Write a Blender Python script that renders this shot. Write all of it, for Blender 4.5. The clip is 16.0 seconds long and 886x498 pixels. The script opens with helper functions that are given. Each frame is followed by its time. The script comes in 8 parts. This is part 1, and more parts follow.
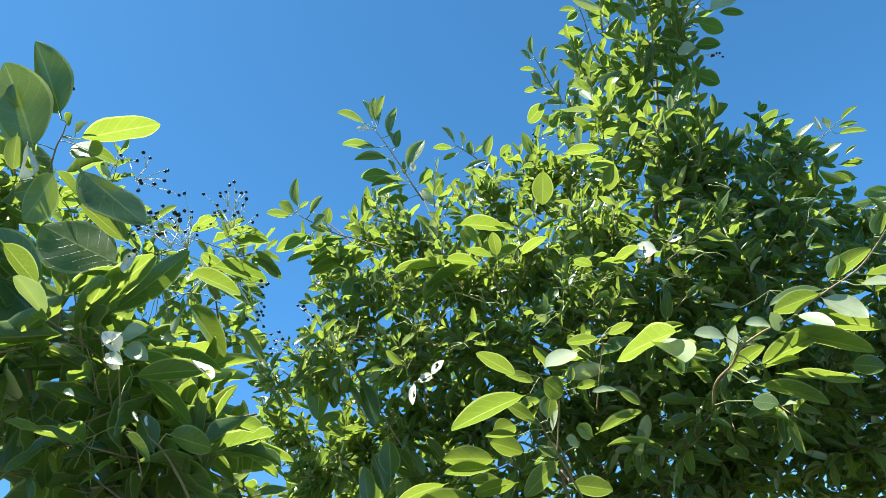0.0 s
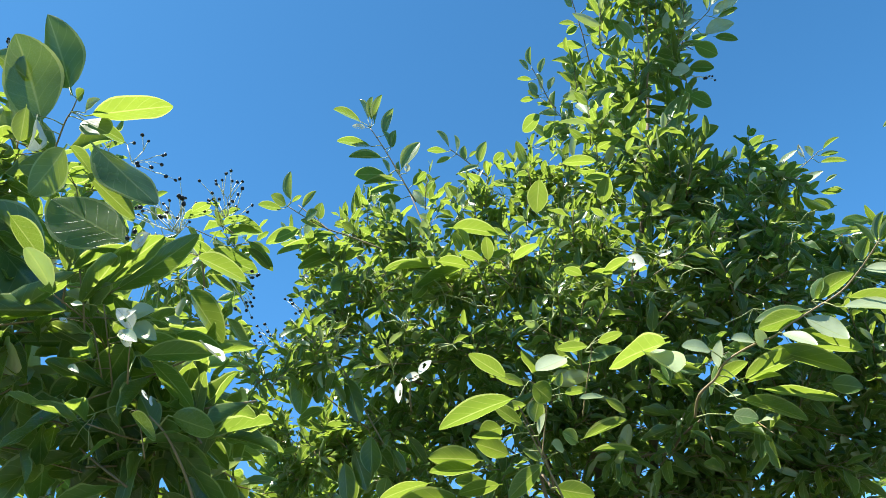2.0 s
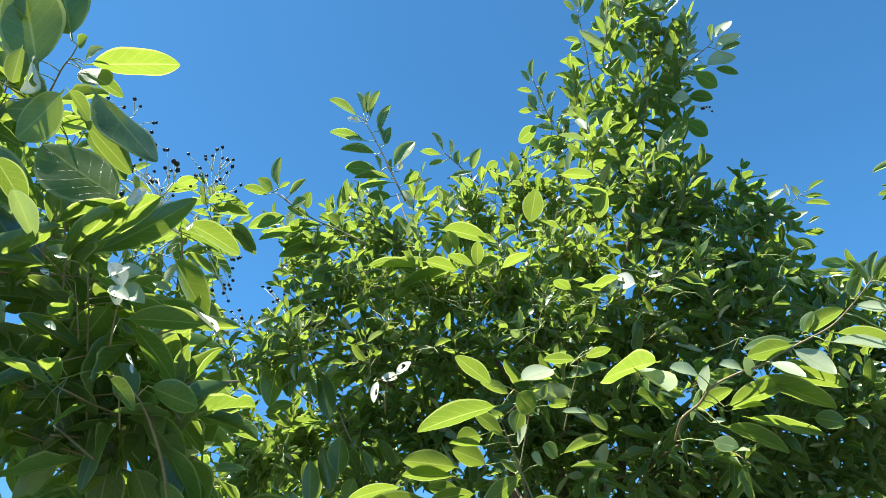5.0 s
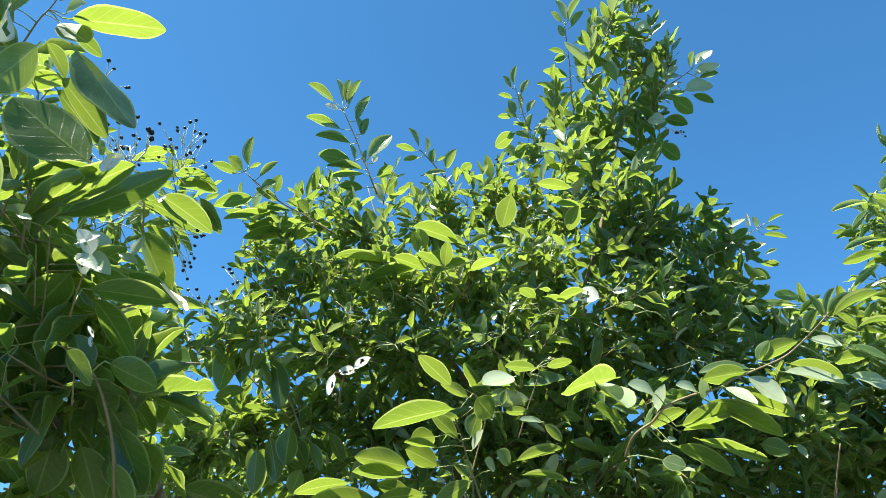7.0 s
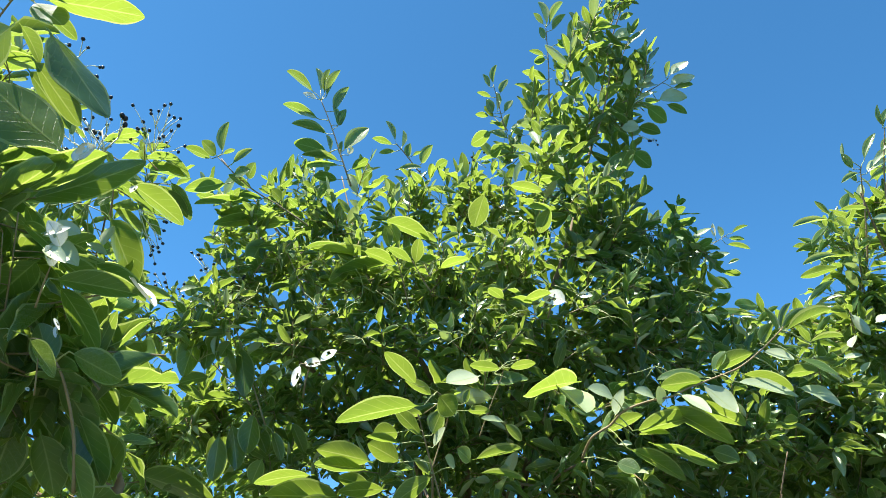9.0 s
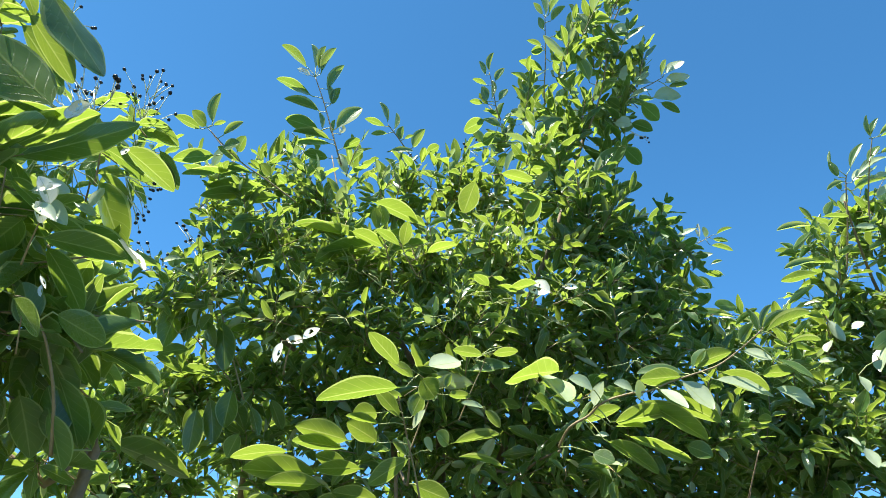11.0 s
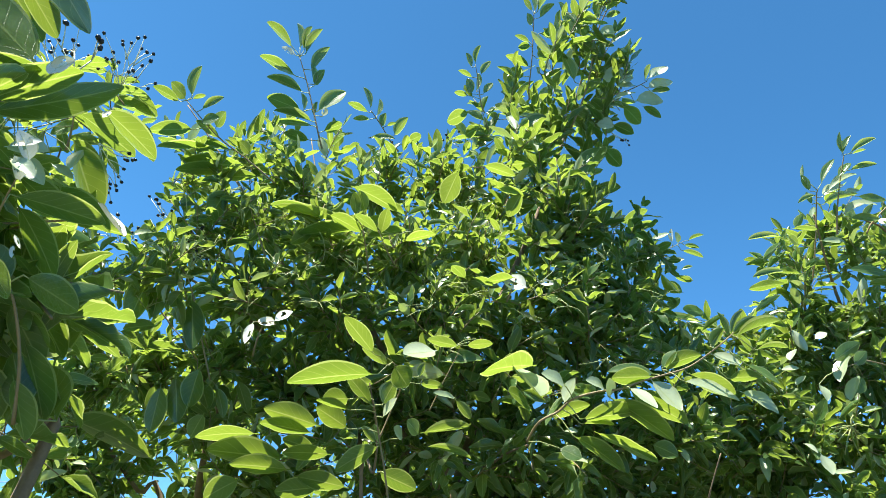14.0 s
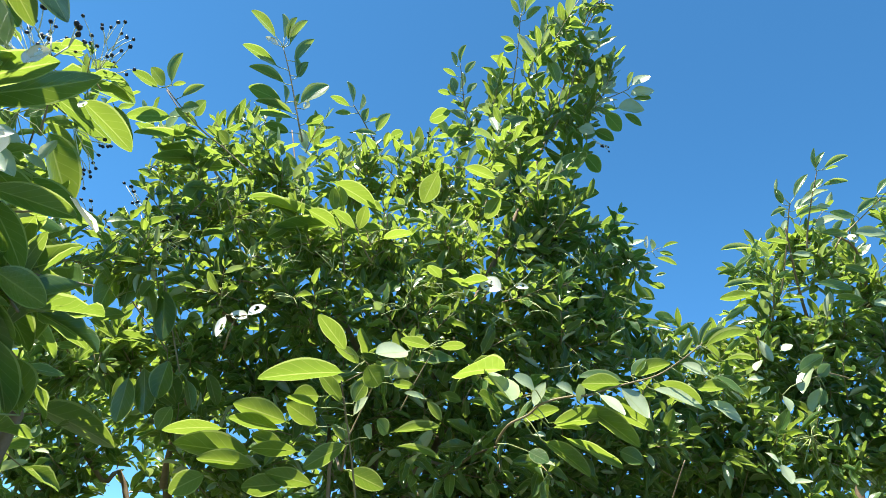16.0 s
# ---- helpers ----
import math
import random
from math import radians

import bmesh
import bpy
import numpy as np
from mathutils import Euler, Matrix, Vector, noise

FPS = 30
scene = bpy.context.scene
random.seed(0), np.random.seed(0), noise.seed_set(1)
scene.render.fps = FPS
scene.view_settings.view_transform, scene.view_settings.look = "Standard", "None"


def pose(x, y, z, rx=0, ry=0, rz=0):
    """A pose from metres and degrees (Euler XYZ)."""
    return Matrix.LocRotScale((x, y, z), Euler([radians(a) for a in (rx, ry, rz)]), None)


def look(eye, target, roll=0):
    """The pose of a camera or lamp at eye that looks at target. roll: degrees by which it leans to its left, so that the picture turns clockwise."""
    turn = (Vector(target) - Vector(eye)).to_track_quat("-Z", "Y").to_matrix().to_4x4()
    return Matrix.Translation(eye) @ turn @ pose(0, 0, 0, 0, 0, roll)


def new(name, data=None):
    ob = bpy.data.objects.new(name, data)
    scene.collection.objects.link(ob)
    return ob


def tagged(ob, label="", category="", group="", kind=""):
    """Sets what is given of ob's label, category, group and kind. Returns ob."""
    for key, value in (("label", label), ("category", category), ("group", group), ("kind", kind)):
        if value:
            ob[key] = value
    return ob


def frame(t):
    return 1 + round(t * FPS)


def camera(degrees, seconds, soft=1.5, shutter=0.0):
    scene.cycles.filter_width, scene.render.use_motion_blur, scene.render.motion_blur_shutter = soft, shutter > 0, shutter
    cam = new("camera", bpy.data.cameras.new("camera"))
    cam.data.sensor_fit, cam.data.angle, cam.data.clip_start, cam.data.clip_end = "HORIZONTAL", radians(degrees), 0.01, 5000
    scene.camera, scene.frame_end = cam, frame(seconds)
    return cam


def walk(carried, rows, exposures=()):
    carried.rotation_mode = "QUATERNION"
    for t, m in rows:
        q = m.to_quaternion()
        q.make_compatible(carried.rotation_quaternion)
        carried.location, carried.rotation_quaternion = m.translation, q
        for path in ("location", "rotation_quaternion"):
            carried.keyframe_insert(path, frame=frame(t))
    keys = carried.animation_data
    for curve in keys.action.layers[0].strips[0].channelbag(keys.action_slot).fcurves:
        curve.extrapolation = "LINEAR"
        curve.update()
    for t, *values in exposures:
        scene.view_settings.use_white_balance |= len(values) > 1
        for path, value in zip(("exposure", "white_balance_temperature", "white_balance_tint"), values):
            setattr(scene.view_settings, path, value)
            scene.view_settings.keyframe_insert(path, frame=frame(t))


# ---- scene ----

# the camera and its way
cam = camera(68.58, 16.0, soft=0.6)
PATH = [
    (0.0, pose(0.1499, -0.0288, 1.5086, 119.334, 7.836, 14.979)),
    (0.5, pose(0.1434, -0.0387, 1.5071, 119.999, 8.121, 14.402)),
    (1.0, pose(0.1351, -0.0368, 1.5156, 119.267, 8.141, 13.726)),
    (1.5, pose(0.1235, -0.0454, 1.5062, 119.526, 7.407, 12.59)),
    (2.0, pose(0.0979, -0.0467, 1.4983, 119.415, 6.093, 11.211)),
    (2.5, pose(0.0778, -0.0351, 1.4975, 119.526, 5.015, 10.072)),
    (3.0, pose(0.0678, -0.0227, 1.4971, 119.875, 4.82, 9.666)),
    (3.5, pose(0.0617, -0.0137, 1.4969, 119.938, 4.519, 9.179)),
    (4.0, pose(0.0548, -0.0137, 1.4899, 120.123, 3.796, 8.367)),
    (6.5, pose(0.0019, 0.0014, 1.498, 120.175, 0.891, 1.465)),
    (7.0, pose(0.0005, 0.0003, 1.4995, 119.935, 0.0, -0.003)),
    (7.5, pose(0.0033, -0.0092, 1.5005, 119.617, -0.795, -0.818)),
    (8.0, pose(0.0063, -0.018, 1.5004, 119.632, -1.037, -1.567)),
    (8.5, pose(0.0045, -0.0213, 1.506, 119.263, -1.289, -2.625)),
    (9.0, pose(0.0006, -0.0212, 1.511, 119.029, -1.197, -3.562)),
    (11.5, pose(-0.0174, -0.0117, 1.5003, 118.06, -3.619, -7.044)),
    (12.0, pose(-0.0243, -0.0084, 1.4984, 118.382, -3.779, -7.716)),
    (12.5, pose(-0.0303, 0.003, 1.5027, 118.041, -3.836, -8.472)),
    (13.0, pose(-0.0329, 0.0077, 1.5001, 118.184, -3.893, -9.103)),
    (13.5, pose(-0.0343, 0.0099, 1.4976, 117.884, -4.309, -9.618)),
    (14.0, pose(-0.0332, 0.0042, 1.4965, 117.867, -4.768, -10.336)),
    (14.5, pose(-0.0251, -0.0038, 1.4994, 117.97, -4.983, -10.854)),
    (15.0, pose(-0.0227, -0.0043, 1.5022, 117.759, -5.137, -11.29)),
    (15.5, pose(-0.0264, -0.0049, 1.5062, 117.659, -5.473, -12.138)),
    (16.0, pose(-0.0344, -0.005, 1.5098, 117.582, -5.897, -13.143)),
]
walk(cam, PATH, [(0.0, 1.36), (7.0, 1.42), (16.0, 1.46)])

# world, sun and exposure
SUN_DIR = Vector((-0.33, -0.145, 0.932)).normalized()
world = bpy.data.worlds.new("sky_world")
scene.world = world
world.use_nodes = True
wn = world.node_tree
sky = wn.nodes.new("ShaderNodeTexSky")
sky.sky_type = "NISHITA"
sky.sun_disc = False
sky.sun_elevation = math.asin(SUN_DIR.z)
sky.sun_rotation = math.atan2(SUN_DIR.x, SUN_DIR.y)
sky.air_density, sky.dust_density, sky.ozone_density = 0.75, 1.6, 1.3
sky.altitude = 2500
deep = wn.nodes.new("ShaderNodeMix")
deep.data_type, deep.blend_type = "RGBA", "MULTIPLY"
deep.inputs[0].default_value = 1.0
way = wn.nodes.new("ShaderNodeTexCoord")
height = wn.nodes.new("ShaderNodeSeparateXYZ")
wn.links.new(way.outputs["Generated"], height.inputs[0])
low = wn.nodes.new("ShaderNodeMapRange")
low.interpolation_type = "SMOOTHSTEP"
low.inputs["From Min"].default_value, low.inputs["From Max"].default_value = 0.0, 0.5
wn.links.new(height.outputs["Z"], low.inputs["Value"])
hue = wn.nodes.new("ShaderNodeMix")
hue.data_type = "RGBA"
hue.inputs[6].default_value = (0.38, 0.70, 1.0, 1)
hue.inputs[7].default_value = (0.485, 1.10, 1.29, 1)
wn.links.new(low.outputs["Result"], hue.inputs[0])
wn.links.new(hue.outputs[2], deep.inputs[7])
wn.links.new(sky.outputs["Color"], deep.inputs[6])
wn.links.new(deep.outputs[2], wn.nodes["Background"].inputs["Color"])
wn.nodes["Background"].inputs["Strength"].default_value = 0.095
sun_data = bpy.data.lights.new("sun", "SUN")
sun_data.energy, sun_data.angle, sun_data.color = 5.0, radians(0.53), (1.0, 0.95, 0.86)
sun = new("sun", sun_data)
sun.matrix_world = look(SUN_DIR * 30, (0, 0, 0))


# materials
def nodes_of(name):
    m = bpy.data.materials.new(name)
    m.use_nodes = True
    t = m.node_tree
    return m, t, t.nodes["Principled BSDF"], t.nodes["Material Output"]


def mth(t, op, a, b=None, c=None):
    n = t.nodes.new("ShaderNodeMath")
    n.operation = op
    for i, v in enumerate((a, b, c)):
        if v is None:
            continue
        if isinstance(v, (int, float)):
            n.inputs[i].default_value = v
        else:
            t.links.new(v, n.inputs[i])
    return n.outputs[0]


def mixc(t, fac, a, b):
    n = t.nodes.new("ShaderNodeMix")
    n.data_type = "RGBA"
    for i, v in ((0, fac), (6, a), (7, b)):
        if isinstance(v, (int, float)):
            n.inputs[i].default_value = v
        elif isinstance(v, tuple):
            n.inputs[i].default_value = (*v, 1)
        else:
            t.links.new(v, n.inputs[i])
    return n.outputs[2]


def noise_tex(t, scale, detail=3.0, coords=None):
    n = t.nodes.new("ShaderNodeTexNoise")
    n.inputs["Scale"].default_value, n.inputs["Detail"].default_value = scale, detail
    if coords is not None:
        t.links.new(coords, n.inputs["Vector"])
    return n.outputs["Fac"]


def leaf_material(name, dark, light, glow_a, glow_b, through_part, rough, margin=0.445, coat=0.4, sheen=0.17):
    """A leaf blade: waxy skin over a thin translucent sheet, with a pale midrib and side veins."""
    m, t, p, out = nodes_of(name)
    uv = t.nodes.new("ShaderNodeUVMap")
    uv.uv_map = "blade"
    sep = t.nodes.new("ShaderNodeSeparateXYZ")
    t.links.new(uv.outputs["UV"], sep.inputs[0])
    along, across = sep.outputs[0], mth(t, "ABSOLUTE", mth(t, "SUBTRACT", sep.outputs[1], 0.5))
    rib = mth(t, "SUBTRACT", 1.0, mth(t, "SMOOTH_MIN", mth(t, "DIVIDE", across, 0.035), 1.0, 0.2))
    wave = mth(t, "PINGPONG", mth(t, "SUBTRACT", mth(t, "MULTIPLY", along, 7.0), mth(t, "MULTIPLY", across, 4.0)), 0.5)
    vein = mth(t, "LESS_THAN", wave, 0.045)
    vein = mth(t, "MULTIPLY", vein, 0.28)
    lines = mth(t, "MINIMUM", mth(t, "ADD", mth(t, "MAXIMUM", rib, 0.0), vein), 1.0)
    obj = t.nodes.new("ShaderNodeObjectInfo")
    geo = t.nodes.new("ShaderNodeNewGeometry")
    rnd = mth(t, "FRACT", mth(t, "ADD", mth(t, "MULTIPLY", obj.outputs["Random"], 7.3), geo.outputs["Random Per Island"]))
    rnd2 = mth(t, "FRACT", mth(t, "MULTIPLY", rnd, 13.7))
    blot = noise_tex(t, 45.0, 4.0, geo.outputs["Position"])
    grain = noise_tex(t, 420.0, 2.0, geo.outputs["Position"])
    tone = mth(t, "MULTIPLY_ADD", blot, 0.5, mth(t, "MULTIPLY", rnd, 0.6))
    skin = mixc(t, tone, dark, light)
    skin = mixc(t, mth(t, "MULTIPLY", lines, 0.75), skin, (0.30, 0.36, 0.13))
    glow = mixc(t, mth(t, "MULTIPLY_ADD", blot, 0.45, mth(t, "MULTIPLY", rnd2, 0.75)), glow_a, glow_b)
    glow = mixc(t, mth(t, "MULTIPLY", lines, 0.5), glow, (0.70, 0.78, 0.26))
    rim = mth(t, "MULTIPLY", mth(t, "GREATER_THAN", across, margin), 0.6)  # thin pale margin
    skin = mixc(t, rim, skin, (0.34, 0.40, 0.16))
    glow = mixc(t, rim, glow, (0.62, 0.72, 0.22))
    t.links.new(skin, p.inputs["Base Color"])
    p.inputs["Specular IOR Level"].default_value = 0.5
    p.inputs["Coat Weight"].default_value = coat
    p.inputs["Coat Roughness"].default_value = sheen
    t.links.new(mth(t, "MULTIPLY_ADD", grain, 0.16, mth(t, "MULTIPLY_ADD", rnd2, 0.2, rough - 0.13)), p.inputs["Roughness"])
    bump = t.nodes.new("ShaderNodeBump")
    bump.inputs["Strength"].default_value = 0.35
    bump.inputs["Distance"].default_value = 0.002
    t.links.new(mth(t, "SUBTRACT", mth(t, "MULTIPLY", blot, 1.2), mth(t, "MULTIPLY", lines, 0.6)), bump.inputs["Height"])
    t.links.new(bump.outputs[0], p.inputs["Normal"])
    tr = t.nodes.new("ShaderNodeBsdfTranslucent")
    t.links.new(glow, tr.inputs["Color"])
    mix = t.nodes.new("ShaderNodeMixShader")
    mix.inputs[0].default_value = through_part
    t.links.new(p.outputs[0], mix.inputs[1])
    t.links.new(tr.outputs[0], mix.inputs[2])
    t.links.new(mix.outputs[0], out.inputs["Surface"])
    return m


def bark_material(name, a, b, scale, rough=0.8):
    m, t, p, out = nodes_of(name)
    geo = t.nodes.new("ShaderNodeNewGeometry")
    n1 = noise_tex(t, scale, 5.0, geo.outputs["Position"])
    n2 = noise_tex(t, scale * 6, 3.0, geo.outputs["Position"])
    f = mth(t, "MULTIPLY_ADD", n1, 0.8, mth(t, "MULTIPLY", n2, 0.4))
    t.links.new(mixc(t, mth(t, "SUBTRACT", f, 0.1), a, b), p.inputs["Base Color"])
    p.inputs["Roughness"].default_value = rough
    bump = t.nodes.new("ShaderNodeBump")
    bump.inputs["Strength"].default_value = 0.5
    bump.inputs["Distance"].default_value = 0.004
    t.links.new(f, bump.inputs["Height"])
    t.links.new(bump.outputs[0], p.inputs["Normal"])
    return m


LEAF = leaf_material("leaf_blade", (0.045, 0.112, 0.031), (0.108, 0.204, 0.064), (0.19, 0.30, 0.03), (0.315, 0.43, 0.043), 0.52, 0.28)
EDGED = leaf_material("leaf_pale_edged", (0.045, 0.112, 0.031), (0.108, 0.204, 0.064), (0.19, 0.30, 0.03), (0.315, 0.43, 0.048), 0.46, 0.28, 0.375, 0.6)
# pale faces: the sun's highlight on leaf tops, put into the base colour
SUN_GLINT = leaf_material("leaf_painted_glint", (0.21, 0.30, 0.14), (0.50, 0.56, 0.37), (0.30, 0.45, 0.08), (0.44, 0.58, 0.15), 0.26, 0.36, 0.43, 1.0, 0.28)
# near-white: bleached leaves, and also sun glints put in as white blades
BLEACHED_AND_GLINT = leaf_material("leaf_bleached_and_glint", (0.62, 0.62, 0.50), (0.86, 0.86, 0.78), (0.60, 0.62, 0.40), (0.75, 0.76, 0.55), 0.2, 0.4)
BARK = bark_material("bark_grey_brown", (0.11, 0.075, 0.045), (0.33, 0.24, 0.15), 30.0)
TWIG = bark_material("twig_green_brown", (0.14, 0.12, 0.05), (0.36, 0.26, 0.14), 60.0, 0.6)
STALK = bark_material("stalk_pale_green", (0.66, 0.69, 0.48), (0.86, 0.87, 0.74), 80.0, 0.5)
PETIOLE = bark_material("petiole_yellow_green", (0.20, 0.26, 0.07), (0.42, 0.44, 0.18), 80.0, 0.5)
BERRY = bark_material("berry_blue_black", (0.006, 0.008, 0.014), (0.02, 0.024, 0.04), 90.0, 0.35)
GRASS = bark_material("dry_grass_ground", (0.045, 0.05, 0.025), (0.10, 0.105, 0.05), 3.0, 0.9)


# shapes
def mesh_object(name, verts, faces, material, parent=None, label="", smooth=True, uvs=None):
    me = bpy.data.meshes.new(name)
    me.from_pydata([tuple(v) for v in verts], [], faces)
    me.materials.append(material)
    if smooth:
        me.polygons.foreach_set("use_smooth", np.ones(len(me.polygons), bool))
    if uvs is not None:
        layer = me.uv_layers.new(name="blade")
        idx = np.empty(len(me.loops), np.int32)
        me.loops.foreach_get("vertex_index", idx)
        layer.data.foreach_set("uv", np.asarray(uvs, np.float32)[idx].ravel())
    me.update()
    ob = new(name, me)
    if parent is not None:
        ob.parent = parent
    if label:
        tagged(ob, label)
    return ob


def blade(width, fold, curl, wave, steps, side_steps=1, shape=0.42, trough=0.0):
    """A leaf one unit long along +x: outline widest at shape, folded along its midrib, its tip curling down."""
    verts, uvs, faces = [], [], []
    cols = 2 * side_steps + 1
    for i in range(steps + 1):
        u = 0.0 if i == 0 else 0.09 + 0.91 * (0.5 - 0.5 * math.cos(math.pi * (0.12 + 0.88 * (i - 1) / (steps - 1)))) if i > 1 else 0.09
        e = math.log(0.5) / math.log(shape)
        w = max((u - 0.09) / 0.91, 0.0)
        half = 0.5 * width * max(math.sin(math.pi * w**e), 0.0) ** 0.64
        if u < 0.1:
            half = 0.011
        elif i == steps:
            half = 0.006
        for j in range(cols):
            v = (j - side_steps) / side_steps
            z = fold * abs(v) * half + 1.2 * curl * (u - u * u) + wave * half * math.sin(11.0 * u + 2.2 * v) * abs(v)
            a = v * trough
            verts.append((u, math.sin(a) / trough * half if trough else v * half, z + ((1 - math.cos(a)) / trough * half if trough else 0.0)))
            uvs.append((u, 0.5 + 0.5 * v))
    for i in range(steps):
        for j in range(cols - 1):
            a = i * cols + j
            faces.append((a, a + cols, a + cols + 1, a + 1))
    return np.array(verts), faces, np.array(uvs)


rng = random.Random(7)
FINE = [blade(0.41 + 0.03 * rng.uniform(-1, 1), rng.uniform(0.05, 0.32), rng.uniform(-0.05, 0.2), rng.uniform(0.02, 0.1), 15, 3, rng.uniform(0.46, 0.54), rng.choice((0.0, 0.0, 0.5))) for _ in range(9)]
PLAIN = [blade(0.43 + 0.06 * rng.uniform(-1, 1), rng.uniform(0.05, 0.5), rng.uniform(-0.12, 0.26), rng.uniform(0.1, 0.45), 9, 2, rng.uniform(0.40, 0.56), rng.choice((0.0, 0.0, 0.9, 1.4))) for _ in range(14)]
CUPPED = [blade(0.44, 0.1, rng.uniform(-0.15, 0.25), rng.uniform(0.0, 0.15), 10, 3, 0.48, rng.uniform(0.45, 0.9)) for _ in range(5)]
BOAT = [blade(0.42, 0.08, rng.uniform(0.0, 0.16), 0.04, 13, 3, rng.uniform(0.47, 0.54), rng.uniform(0.6, 1.05)) for _ in range(6)]
FINE_MESH, PLAIN_MESH, CUPPED_MESH, BLEACHED_AND_GLINT_MESH, BOAT_MESH = [], [], [], [], []
for source, store, skin in ((FINE, FINE_MESH, LEAF), (PLAIN, PLAIN_MESH, LEAF), (CUPPED, CUPPED_MESH, SUN_GLINT), (CUPPED, BLEACHED_AND_GLINT_MESH, BLEACHED_AND_GLINT), (BOAT, BOAT_MESH, EDGED)):
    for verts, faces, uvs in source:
        if skin is BLEACHED_AND_GLINT:
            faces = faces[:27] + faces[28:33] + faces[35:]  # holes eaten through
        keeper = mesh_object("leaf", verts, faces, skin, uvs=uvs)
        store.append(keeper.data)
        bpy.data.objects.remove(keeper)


def leaf_matrix(base, axis, normal, length, breadth=1.0):
    """Puts a unit blade at base, pointing along axis, its upper face towards normal."""
    x = Vector(axis).normalized()
    z = Vector(normal) - x * x.dot(Vector(normal))
    if z.length < 1e-4:
        z = x.orthogonal()
    z.normalize()
    y = z.cross(x)
    m = Matrix((x * length, y * length * breadth, z * length)).transposed().to_4x4()
    m.translation = base
    return m


def tube(points, radii, sides=6):
    """Verts and faces of a tapered tube along points."""
    verts, faces = [], []
    pts = [Vector(p) for p in points]
    ref = Vector((0.31, 0.17, 0.93))
    for i, p in enumerate(pts):
        d = (pts[min(i + 1, len(pts) - 1)] - pts[max(i - 1, 0)]).normalized()
        a = d.cross(ref).normalized()
        b = d.cross(a)
        for k in range(sides):
            w = 2 * math.pi * k / sides
            verts.append(p + (a * math.cos(w) + b * math.sin(w)) * radii[i])
    for i in range(len(pts) - 1):
        for k in range(sides):
            n = (k + 1) % sides
            faces.append((i * sides + k, i * sides + n, (i + 1) * sides + n, (i + 1) * sides + k))
    faces.append(tuple(range(sides))[::-1])
    faces.append(tuple((len(pts) - 1) * sides + k for k in range(sides)))
    return verts, faces


def bend(a, b, sag, steps, r):
    """A gently crooked line from a to b."""
    a, b = Vector(a), Vector(b)
    side = Vector((r.uniform(-1, 1), r.uniform(-1, 1), r.uniform(-0.4, 1))) * sag * (b - a).length
    return [a.lerp(b, i / steps) + side * math.sin(math.pi * i / steps) for i in range(steps + 1)]


def joined(pieces):
    verts, faces = [], []
    for v, f in pieces:
        n = len(verts)
        verts += v
        faces += [tuple(i + n for i in face) for face in f]
    return verts, faces


